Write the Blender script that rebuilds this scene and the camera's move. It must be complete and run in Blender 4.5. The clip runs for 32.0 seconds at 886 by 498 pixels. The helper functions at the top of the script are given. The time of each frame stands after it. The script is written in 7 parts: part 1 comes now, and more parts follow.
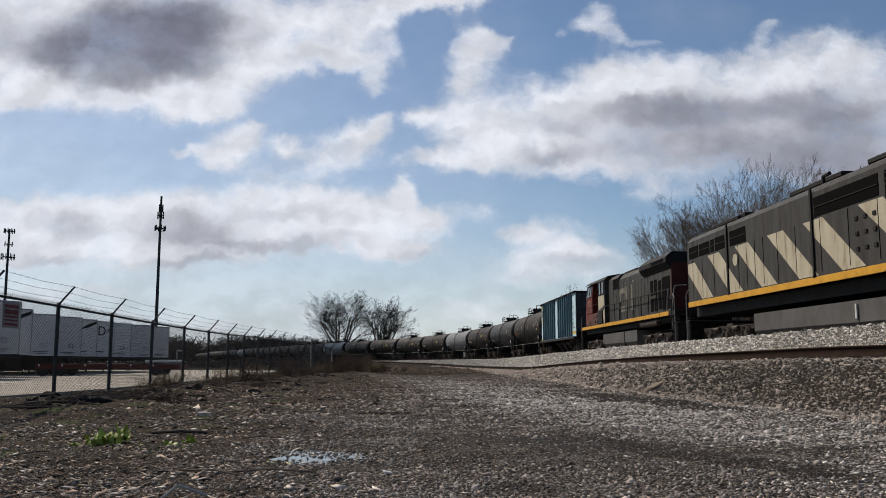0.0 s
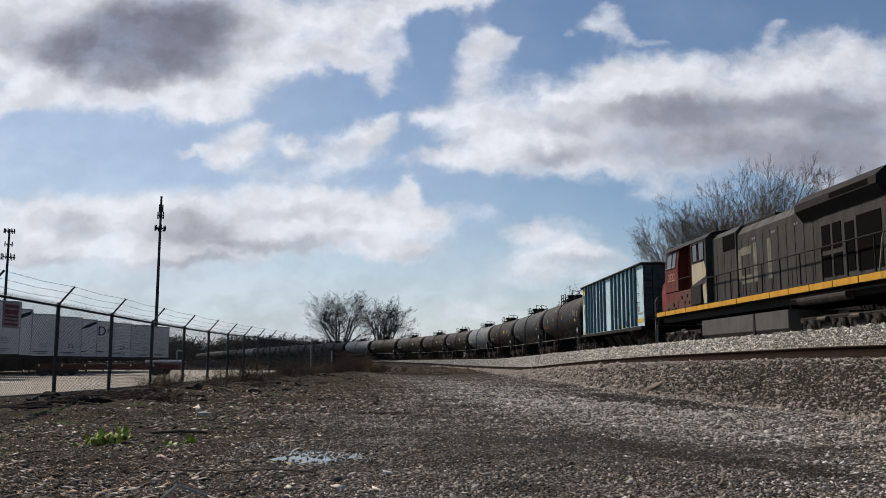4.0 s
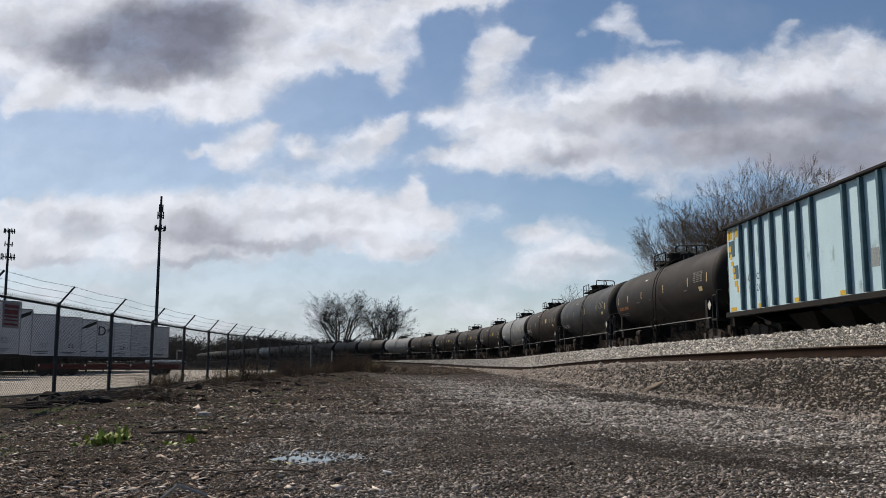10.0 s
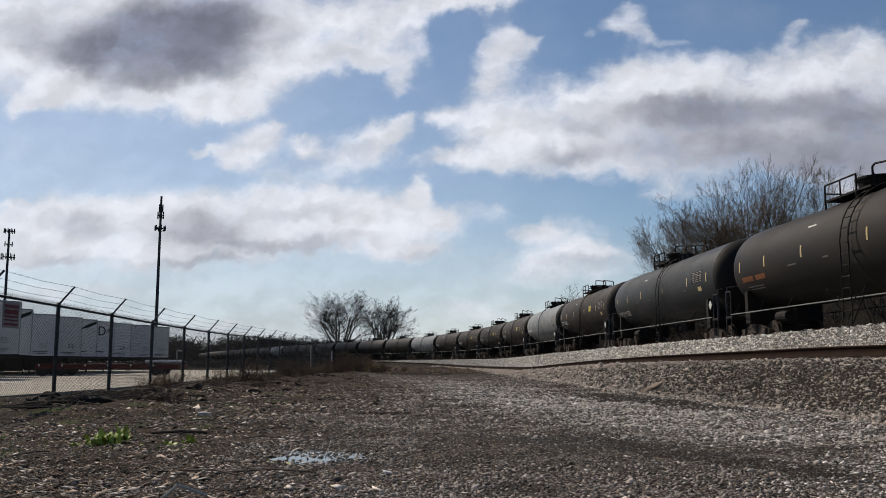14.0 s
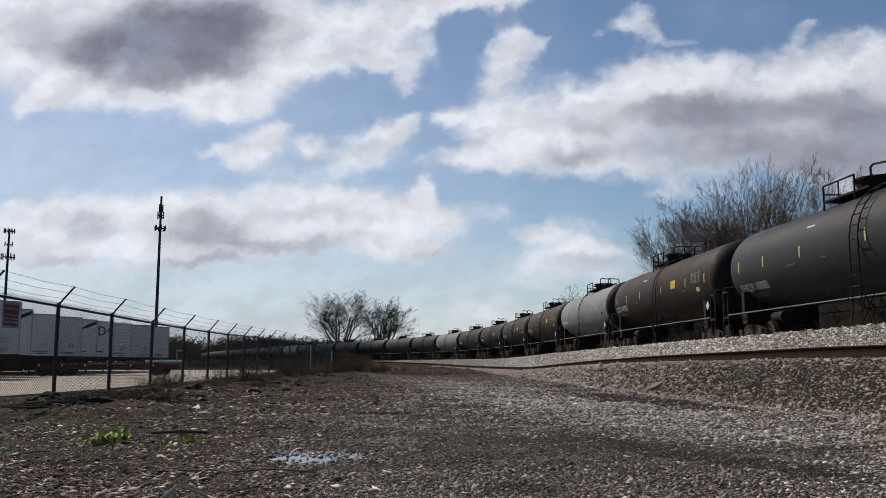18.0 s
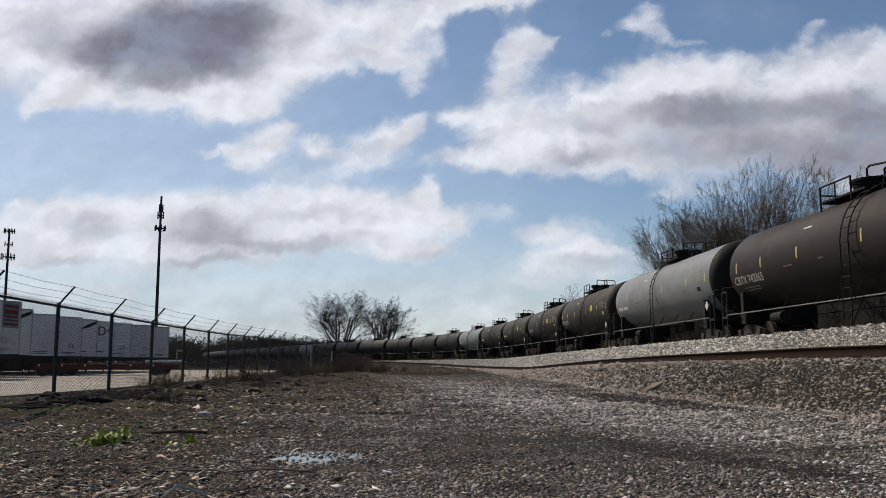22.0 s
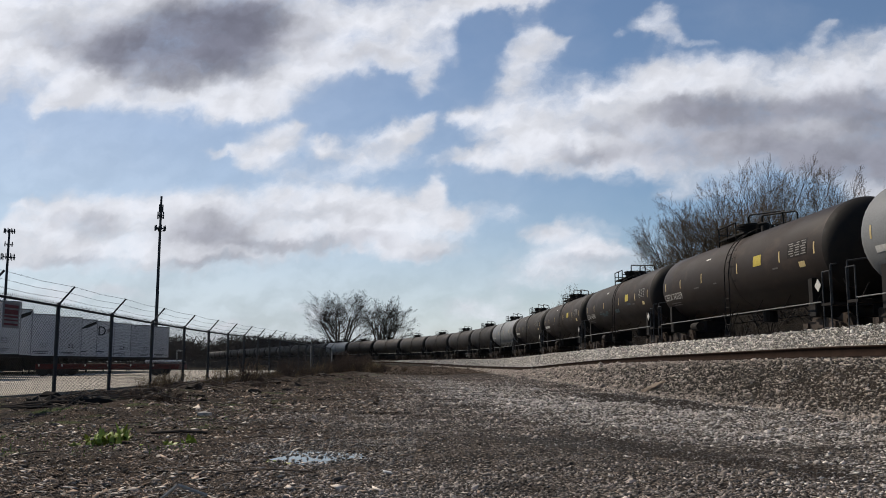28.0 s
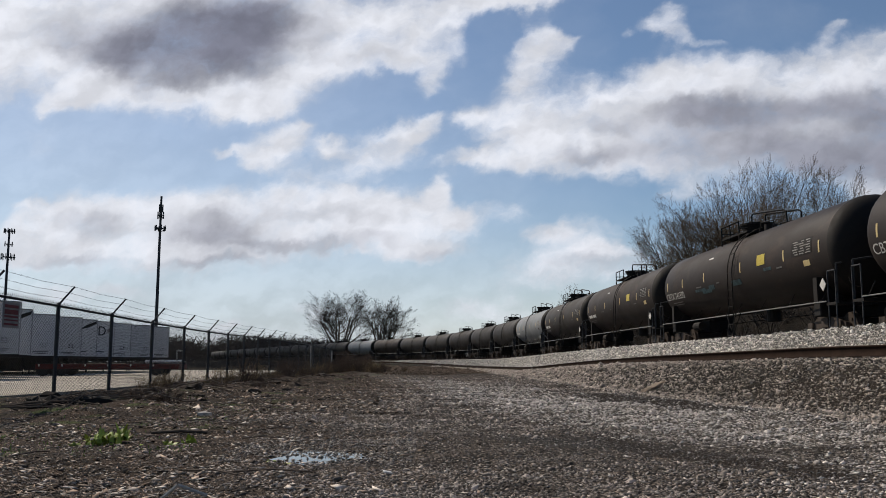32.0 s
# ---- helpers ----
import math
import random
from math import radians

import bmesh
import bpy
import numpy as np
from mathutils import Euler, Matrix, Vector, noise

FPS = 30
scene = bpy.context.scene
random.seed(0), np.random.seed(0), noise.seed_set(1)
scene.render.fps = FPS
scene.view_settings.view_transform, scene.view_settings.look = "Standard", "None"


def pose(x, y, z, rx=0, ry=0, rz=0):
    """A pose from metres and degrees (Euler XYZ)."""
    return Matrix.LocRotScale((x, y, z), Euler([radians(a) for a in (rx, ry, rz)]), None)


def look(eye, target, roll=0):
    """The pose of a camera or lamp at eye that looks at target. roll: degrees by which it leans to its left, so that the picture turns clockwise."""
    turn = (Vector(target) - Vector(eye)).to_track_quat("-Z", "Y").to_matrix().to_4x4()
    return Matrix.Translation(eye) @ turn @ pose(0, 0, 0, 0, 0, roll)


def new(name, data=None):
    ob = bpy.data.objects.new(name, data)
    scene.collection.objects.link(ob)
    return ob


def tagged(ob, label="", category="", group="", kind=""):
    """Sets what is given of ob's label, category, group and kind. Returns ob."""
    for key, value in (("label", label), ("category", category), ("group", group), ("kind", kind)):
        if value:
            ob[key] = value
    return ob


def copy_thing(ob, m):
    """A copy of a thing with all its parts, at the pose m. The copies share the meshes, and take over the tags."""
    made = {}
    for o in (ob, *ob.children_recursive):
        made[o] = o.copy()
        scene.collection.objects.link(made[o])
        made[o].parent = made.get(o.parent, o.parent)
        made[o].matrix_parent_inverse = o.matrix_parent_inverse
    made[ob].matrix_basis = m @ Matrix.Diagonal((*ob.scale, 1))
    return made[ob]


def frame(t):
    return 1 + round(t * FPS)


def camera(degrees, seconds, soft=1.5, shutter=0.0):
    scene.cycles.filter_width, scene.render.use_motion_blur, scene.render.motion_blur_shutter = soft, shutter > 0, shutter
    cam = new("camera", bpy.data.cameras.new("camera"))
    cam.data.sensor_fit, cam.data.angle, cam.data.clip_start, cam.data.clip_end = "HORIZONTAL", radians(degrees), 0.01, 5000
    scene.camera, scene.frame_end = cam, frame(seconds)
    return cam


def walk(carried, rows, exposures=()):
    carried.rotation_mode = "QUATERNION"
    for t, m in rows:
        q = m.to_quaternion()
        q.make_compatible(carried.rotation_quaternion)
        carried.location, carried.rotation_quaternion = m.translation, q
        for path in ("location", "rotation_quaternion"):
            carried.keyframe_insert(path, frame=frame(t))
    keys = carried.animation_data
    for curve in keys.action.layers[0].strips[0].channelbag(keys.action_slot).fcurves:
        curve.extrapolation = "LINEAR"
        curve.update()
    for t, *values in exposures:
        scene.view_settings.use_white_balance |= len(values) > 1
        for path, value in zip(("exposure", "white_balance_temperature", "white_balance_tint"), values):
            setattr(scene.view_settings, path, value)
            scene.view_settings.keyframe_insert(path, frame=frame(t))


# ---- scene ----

EYE = (0.0, 0.0, 0.95)
SPEED = 4.5            # train speed, metres per second
RAIL_Z = 1.48           # top of the main track's rails
END = 32.0

cam = camera(54.32, END, soft=0.9)
HOLD = pose(*EYE, 97.445, 0, 0)
walk(cam, [(0.0, HOLD), (END, HOLD)], exposures=[(0.0, 0.0), (END, 0.0)])

# ---- daylight ----
SUN_AZ, SUN_EL = -43.0, 42.0     # degrees from +Y (towards -X), and above the horizon
world = bpy.data.worlds.new("sky")
scene.world = world
world.use_nodes = True
wn = world.node_tree
sky = wn.nodes.new("ShaderNodeTexSky")
sky.sky_type, sky.sun_disc = "NISHITA", False
sky.sun_elevation, sky.sun_rotation = radians(SUN_EL), radians(SUN_AZ)
sky.air_density, sky.dust_density, sky.ozone_density = 1.0, 0.4, 3.2
wn.links.new(sky.outputs[0], wn.nodes["Background"].inputs[0])
wn.nodes["Background"].inputs[1].default_value = 0.082
sun_data = bpy.data.lights.new("sun", "SUN")
sun_data.energy, sun_data.angle, sun_data.color = 4.5, radians(0.53), (1.0, 0.895, 0.765)
sun_ob = new("sun", sun_data)
sd = Vector((math.sin(radians(SUN_AZ)) * math.cos(radians(SUN_EL)), math.cos(radians(SUN_AZ)) * math.cos(radians(SUN_EL)), math.sin(radians(SUN_EL))))
sun_ob.matrix_world = look(sd * 400, (0, 0, 0))


# ---- materials ----
def mat(name, base, second=None, rough=0.7, metal=0.0, scale=3.0, fine=60.0, bump=0.15, amount=0.6, spot=None, spot_scale=1.2, spot_edge=(0.55, 0.7), vary=0.0, island=False, stretch=(1, 1, 1), bump_dist=0.01, spec=0.12):
    m = bpy.data.materials.new(name)
    m.use_nodes = True
    nt = m.node_tree
    N, L = nt.nodes, nt.links
    b = N["Principled BSDF"]
    tc = N.new("ShaderNodeTexCoord")
    mp = N.new("ShaderNodeMapping")
    mp.inputs["Scale"].default_value = stretch
    L.new(tc.outputs["Object"], mp.inputs[0])

    def tex(sc, det):
        n = N.new("ShaderNodeTexNoise")
        n.inputs["Scale"].default_value, n.inputs["Detail"].default_value, n.inputs["Roughness"].default_value = sc, det, 0.6
        L.new(mp.outputs[0], n.inputs["Vector"])
        return n.outputs["Fac"]

    def mix(fac, a, c):
        n = N.new("ShaderNodeMix")
        n.data_type = "RGBA"
        if fac is not None:
            L.new(fac, n.inputs[0])
        for s, v in ((6, a), (7, c)):
            if isinstance(v, tuple):
                n.inputs[s].default_value = (*v, 1)
            else:
                L.new(v, n.inputs[s])
        return n

    def ramp(src, lo, hi, top=1.0):
        n = N.new("ShaderNodeMapRange")
        n.inputs[1].default_value, n.inputs[2].default_value, n.inputs[4].default_value = lo, hi, top
        L.new(src, n.inputs[0])
        return n.outputs[0]

    if second is None:
        second = tuple(c * 0.6 for c in base)
    big, small = tex(scale, 6), tex(fine, 3)
    col = mix(ramp(big, 0.35, 0.68, amount), base, second).outputs[2]
    col = mix(ramp(small, 0.4, 0.75, amount * 0.5), col, tuple(c * 0.5 for c in second)).outputs[2]
    if spot is not None:
        col = mix(ramp(tex(spot_scale, 8), *spot_edge), col, spot).outputs[2]
    if vary:
        if island:
            r = N.new("ShaderNodeNewGeometry").outputs["Random Per Island"]
        else:
            r = N.new("ShaderNodeObjectInfo").outputs["Random"]
        h = N.new("ShaderNodeHueSaturation")
        L.new(ramp(r, 0, 1, 2 * vary), h.inputs["Value"])
        h.inputs["Value"].default_value = 1
        mr = h.inputs["Value"].links[0].from_node
        mr.inputs[3].default_value, mr.inputs[4].default_value = 1 - vary, 1 + vary
        L.new(col, h.inputs["Color"])
        col = h.outputs[0]
    L.new(col, b.inputs["Base Color"])
    b.inputs["Roughness"].default_value, b.inputs["Metallic"].default_value = rough, metal
    b.inputs["Specular IOR Level"].default_value = spec
    L.new(ramp(big, 0.3, 0.7), (rr := N.new("ShaderNodeMapRange")).inputs[0])
    rr.inputs[3].default_value, rr.inputs[4].default_value = max(rough - 0.12, 0.03), min(rough + 0.12, 1)
    L.new(rr.outputs[0], b.inputs["Roughness"])
    if bump:
        bn = N.new("ShaderNodeBump")
        bn.inputs["Strength"].default_value, bn.inputs["Distance"].default_value = bump, bump_dist
        L.new(small, bn.inputs["Height"])
        L.new(bn.outputs[0], b.inputs["Normal"])
    return m


TANK_BLACK = mat("black_tank_paint", (0.024, 0.021, 0.0195), (0.036, 0.030, 0.026), 0.60, 0, 0.5, 25, 0.05, 0.8, spot=(0.045, 0.033, 0.026), spot_scale=0.9, spot_edge=(0.56, 0.72), vary=0.25, stretch=(1, 0.5, 1))
TANK_BROWN = mat("brown_tank_paint", (0.0215, 0.0165, 0.0145), (0.031, 0.0235, 0.0195), 0.60, 0, 0.5, 25, 0.05, 0.8, spot=(0.054, 0.036, 0.027), spot_scale=0.8, spot_edge=(0.55, 0.72), vary=0.2, stretch=(1, 0.5, 1))
TANK_SLATE = mat("slate_black_tank_paint", (0.036, 0.037, 0.0385), (0.026, 0.0265, 0.0275), 0.50, 0, 0.5, 25, 0.05, 0.8, spot=(0.050, 0.047, 0.044), spot_scale=0.9, spot_edge=(0.58, 0.75), stretch=(1, 0.5, 1))
TANK_GREY = mat("grey_tank_paint", (0.205, 0.212, 0.215), (0.155, 0.155, 0.152), 0.5, 0, 0.6, 25, 0.05, 0.6, spot=(0.20, 0.16, 0.12), spot_scale=0.7, spot_edge=(0.6, 0.78), stretch=(1, 0.6, 1))
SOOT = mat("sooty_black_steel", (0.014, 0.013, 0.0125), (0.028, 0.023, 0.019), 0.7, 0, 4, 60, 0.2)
RUSTY = mat("rusty_dark_steel", (0.078, 0.060, 0.048), (0.030, 0.025, 0.021), 0.75, 0.1, 5, 70, 0.3)
WHEEL = mat("wheel_steel", (0.075, 0.055, 0.042), (0.04, 0.033, 0.028), 0.6, 0.4, 6, 60, 0.2)
SILVER = mat("worn_pale_steel", (0.26, 0.26, 0.25), (0.15, 0.145, 0.135), 0.45, 0.3, 8, 60, 0.1)
WHITE_MARK = mat("white_marking_paint", (0.62, 0.61, 0.57), (0.40, 0.38, 0.34), 0.6, 0, 9, 80, 0.05)
YELLOW_MARK = mat("yellow_marking_paint", (0.70, 0.45, 0.05), (0.50, 0.30, 0.05), 0.6, 0, 9, 80, 0.05)
PALE_MARK = mat("pale_yellow_reflector", (0.56, 0.44, 0.22), (0.40, 0.30, 0.14), 0.5, 0, 9, 80, 0.05)
LOCO_GREY = mat("loco_dark_grey_paint", (0.056, 0.053, 0.048), (0.032, 0.030, 0.027), 0.62, 0, 1.8, 40, 0.08, 0.8, spot=(0.075, 0.055, 0.038), spot_scale=2.0, spot_edge=(0.58, 0.8), stretch=(1, 1.6, 0.35))
LOCO_CREAM = mat("loco_cream_stripe_paint", (0.50, 0.45, 0.33), (0.34, 0.29, 0.20), 0.6, 0, 1.3, 40, 0.06, 0.7, spot=(0.13, 0.09, 0.055), spot_scale=2.6, spot_edge=(0.56, 0.78), stretch=(1, 1.6, 0.35))
LOCO_RED = mat("loco_faded_red_paint", (0.19, 0.034, 0.025), (0.115, 0.030, 0.024), 0.6, 0, 1.2, 40, 0.06, 0.8, spot=(0.06, 0.030, 0.024), spot_scale=1.3, spot_edge=(0.48, 0.72), stretch=(1, 1, 0.6))
LOCO_YELLOW = mat("loco_yellow_sill_paint", (0.66, 0.34, 0.03), (0.45, 0.23, 0.035), 0.55, 0, 2, 40, 0.06, 0.6, spot=(0.14, 0.09, 0.05), spot_scale=2.5, spot_edge=(0.6, 0.75))
HOPPER_BLUE = mat("hopper_pale_blue_paint", (0.53, 0.70, 0.76), (0.43, 0.59, 0.65), 0.55, 0, 0.8, 40, 0.06, 0.7, spot=(0.12, 0.13, 0.12), spot_scale=2.2, spot_edge=(0.60, 0.78), stretch=(1, 1, 0.45))
# rib blue darkened to hold the ribs' shade; also the sprayed tag's dark blue
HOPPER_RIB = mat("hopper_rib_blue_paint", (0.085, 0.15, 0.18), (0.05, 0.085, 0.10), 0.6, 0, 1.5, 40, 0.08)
HOPPER_END = mat("grimy_hopper_end_paint", (0.075, 0.10, 0.115), (0.035, 0.045, 0.05), 0.75, 0, 1.2, 40, 0.08, 0.9, spot=(0.03, 0.025, 0.02), spot_scale=1.5, spot_edge=(0.5, 0.7))
GLASS_DARK = mat("dark_cab_glass", (0.02, 0.022, 0.025), (0.015, 0.016, 0.018), 0.08, 0, 2, 20, 0.0, 0.3, spec=0.5)
GRILLE = mat("black_grille", (0.004, 0.004, 0.004), (0.007, 0.006, 0.006), 0.9, 0, 6, 60, 0.0, spec=0.02)
GALV = mat("weathered_galvanised_steel", (0.062, 0.064, 0.067), (0.038, 0.038, 0.04), 0.6, 0.3, 6, 80, 0.1)
WIRE = mat("dull_weathered_fence_wire", (0.045, 0.045, 0.046), (0.028, 0.028, 0.028), 0.9, 0, 6, 80, 0.05, spec=0.03)
TRAILER_WHITE = mat("trailer_white_panel", (0.60, 0.60, 0.61), (0.52, 0.52, 0.53), 0.45, 0, 0.7, 20, 0.03, 0.6, spot=(0.36, 0.36, 0.36), spot_scale=0.5, spot_edge=(0.55, 0.75), vary=0.12)
RED_STEEL = mat("faded_red_steel", (0.085, 0.014, 0.013), (0.04, 0.013, 0.012), 0.6, 0, 2, 30, 0.1)
RUBBER = mat("tyre_rubber", (0.02, 0.02, 0.02), (0.03, 0.03, 0.03), 0.85, 0, 5, 50, 0.1)
BARK = mat("grey_brown_bark", (0.085, 0.070, 0.055), (0.05, 0.042, 0.035), 0.9, 0, 3, 30, 0.4)
TWIG = mat("tan_budding_twigs", (0.150, 0.104, 0.066), (0.065, 0.047, 0.034), 0.85, 0, 0.5, 20, 0.0)
BRUSH = mat("brown_dead_brush", (0.085, 0.058, 0.042), (0.045, 0.032, 0.024), 0.9, 0, 0.8, 20, 0.0)
TWIG_DARK = mat("dark_winter_twigs", (0.045, 0.038, 0.033), (0.028, 0.024, 0.022), 0.9, 0, 0.4, 20, 0.0)
TIE_WOOD = mat("creosoted_tie_wood", (0.075, 0.058, 0.045), (0.045, 0.035, 0.03), 0.9, 0, 3, 40, 0.4, stretch=(1, 6, 6), vary=0.25)
RAIL_SIDE = mat("rusted_rail_steel", (0.030, 0.018, 0.013), (0.014, 0.010, 0.008), 0.95, 0.0, 5, 60, 0.25, spec=0.03)
RAIL_TOP = mat("rail_running_surface", (0.30, 0.24, 0.19), (0.20, 0.15, 0.11), 0.4, 0.6, 6, 60, 0.05, stretch=(1, 0.2, 1))
STONE_PALE = mat("pale_ballast_stone", (0.66, 0.60, 0.54), (0.35, 0.31, 0.275), 0.9, 0, 9, 80, 0.3, vary=0.45, island=True, spec=0.08)
STONE_BROWN = mat("brown_weathered_ballast", (0.50, 0.428, 0.362), (0.125, 0.102, 0.084), 0.9, 0, 9, 80, 0.3, vary=0.55, island=True, spec=0.08)
STONE_GREY = mat("grey_gravel_stone", (0.46, 0.395, 0.34), (0.11, 0.091, 0.076), 0.88, 0, 9, 80, 0.3, spot=(0.065, 0.052, 0.042), spot_scale=0.42, spot_edge=(0.50, 0.64), vary=0.75, island=True, spec=0.08)
STONE_BALLAST = mat("fresh_ballast_stone", (0.78, 0.73, 0.67), (0.42, 0.385, 0.345), 0.9, 0, 9, 80, 0.3, vary=0.6, island=True, spec=0.08)
STONE_DAMP = mat("damp_dark_gravel", (0.135, 0.114, 0.098), (0.040, 0.033, 0.028), 0.50, 0, 9, 80, 0.3, vary=0.8, island=True, spec=0.35)
CLOD_BROWN = mat("brown_bank_clods", (0.125, 0.094, 0.070), (0.055, 0.040, 0.030), 0.95, 0, 5, 40, 0.3, vary=0.6, island=True, spec=0.05)
CHIP = mat("grey_bark_chip", (0.52, 0.455, 0.39), (0.12, 0.098, 0.080), 0.9, 0, 6, 60, 0.2, vary=0.8, island=True, spec=0.08)
LITTER = mat("dry_leaf_litter", (0.335, 0.255, 0.195), (0.052, 0.036, 0.027), 0.9, 0, 6, 60, 0.2, vary=0.95, island=True, spec=0.08)
GRASS_GREEN = mat("green_weed_leaf", (0.16, 0.26, 0.04), (0.09, 0.15, 0.03), 0.55, 0, 6, 40, 0.1, vary=0.3, island=True)
GRASS_DRY = mat("dry_weed_stalk", (0.17, 0.125, 0.075), (0.09, 0.065, 0.04), 0.9, 0, 4, 40, 0.1, vary=0.4, island=True)
LOT = mat("pale_concrete_lot", (0.40, 0.36, 0.30), (0.30, 0.265, 0.22), 0.9, 0, 0.15, 3, 0.1, 0.7, spot=(0.24, 0.22, 0.19), spot_scale=0.08)


# ---- mesh helpers ----
def part(name, bm, material, parent=None, label="", smooth=False):
    me = bpy.data.meshes.new(name)
    if smooth:
        for f in bm.faces:
            f.smooth = True
    bm.to_mesh(me)
    bm.free()
    me.materials.append(material)
    ob = new(name, me)
    if parent is not None:
        ob.parent = parent
    if label:
        ob["label"] = label
    return ob


def place(ob, x, y, z, rx=0, ry=0, rz=0):
    ob.matrix_basis = pose(x, y, z, rx, ry, rz)
    return ob


def share(ob, name=None, parent=None, m=None):
    o = ob.copy()
    o.name = name or ob.name
    scene.collection.objects.link(o)
    if parent is not None:
        o.parent = parent
    if m is not None:
        o.matrix_basis = m
    return o


def thing(name, label, category, group="", kind=""):
    return tagged(new(name), label, category, group, kind)


def box(bm, x0, x1, y0, y1, z0, z1, bevel=0.0, rot=None):
    r = bmesh.ops.create_cube(bm, size=1.0)
    m = Matrix.Translation(((x0 + x1) / 2, (y0 + y1) / 2, (z0 + z1) / 2)) @ Matrix.Diagonal((x1 - x0, y1 - y0, z1 - z0, 1))
    if rot is not None:
        m = rot @ m
    bmesh.ops.transform(bm, matrix=m, verts=r["verts"])
    if bevel:
        es = list({e for v in r["verts"] for e in v.link_edges})
        bmesh.ops.bevel(bm, geom=es, offset=bevel, segments=1, affect="EDGES")
    return bm


def B(*a, **k):
    return box(bmesh.new(), *a, **k)


def rod(bm, p, q, r, seg=6, r2=None):
    p, q = Vector(p), Vector(q)
    d = q - p
    m = Matrix.Translation((p + q) / 2) @ d.to_track_quat("Z", "Y").to_matrix().to_4x4()
    bmesh.ops.create_cone(bm, cap_ends=True, segments=seg, radius1=r, radius2=r if r2 is None else r2, depth=d.length, matrix=m)
    return bm


def rods(pts, r, seg=6, bm=None):
    bm = bm or bmesh.new()
    for a, b in zip(pts, pts[1:]):
        rod(bm, a, b, r, seg)
    return bm


def prism(profile, y0, y1, bm=None):
    """Extrude an outline in x, z along y."""
    bm = bm or bmesh.new()
    a = [bm.verts.new((x, y0, z)) for x, z in profile]
    b = [bm.verts.new((x, y1, z)) for x, z in profile]
    n = len(a)
    for i in range(n):
        bm.faces.new((a[i], a[(i + 1) % n], b[(i + 1) % n], b[i]))
    bm.faces.new(a[::-1])
    bm.faces.new(b)
    bmesh.ops.recalc_face_normals(bm, faces=bm.faces)
    return bm


def mesh_np(name, verts, quads, material, parent=None, smooth=False, k=4):
    """A mesh out of arrays of vertices and equal-sided faces."""
    verts, quads = np.asarray(verts, np.float32).reshape(-1, 3), np.asarray(quads, np.int32).reshape(-1, k)
    me = bpy.data.meshes.new(name)
    me.vertices.add(len(verts))
    me.vertices.foreach_set("co", verts.ravel())
    me.loops.add(quads.size)
    me.loops.foreach_set("vertex_index", quads.ravel())
    me.polygons.add(len(quads))
    me.polygons.foreach_set("loop_start", np.arange(0, quads.size, k, dtype=np.int32))
    me.polygons.foreach_set("loop_total", np.full(len(quads), k, np.int32))
    if smooth:
        me.polygons.foreach_set("use_smooth", np.ones(len(quads), bool))
    me.update(calc_edges=True)
    me.materials.append(material)
    ob = new(name, me)
    if parent is not None:
        ob.parent = parent
    return ob


# ---- the plan of the track: arc length s, zero abreast of Y = 20 ----
SS = np.arange(-260, 800, 0.25)
_k = 0.00077 + (-0.00427 - 0.00077) * np.clip((SS - 16.1) / 125.0, 0, 1) + (0.00036 + 0.00427) * np.clip((SS - 176) / 15, 0, 1)
_k = np.where(SS < -20, 0, _k)
_i0 = int(260 / 0.25)
_th = np.cumsum(_k) * 0.25
TH = _th - _th[_i0] - 0.0601
_x, _y = np.cumsum(np.sin(TH)) * 0.25, np.cumsum(np.cos(TH)) * 0.25
CX, CY = _x - _x[_i0] + 12.996, _y - _y[_i0] + 20.0


def on_track(s, off=0.0):
    """Place and heading (radians from +Y towards +X) at arc length s, off metres to the far side."""
    t = np.interp(s, SS, TH)
    return np.interp(s, SS, CX) + off * np.cos(t), np.interp(s, SS, CY) - off * np.sin(t), t


def smooth01(x):
    x = np.clip(x, 0, 1)
    return x * x * (3 - 2 * x)


def spur_z(y):
    """Height of the near siding's rail tops: it sags further out."""
    return np.interp(y, [-60, 10, 18, 30, 40, 60, 80, 100, 120, 160, 220], [1.27, 1.27, 1.26, 1.15, 1.00, 0.58, 0.50, 0.45, 0.48, 0.8, 1.3])


SPUR = 4.45     # distance between the two tracks' centre lines


def ripple(x, y, s, seed):
    return np.sin(x * s + seed) * np.cos(y * s * 0.83 + seed * 2.1) + 0.5 * np.sin((x + y) * s * 1.9 + seed * 0.7) + 0.35 * np.cos((x * 0.6 - y) * s * 3.7 + seed * 1.3)


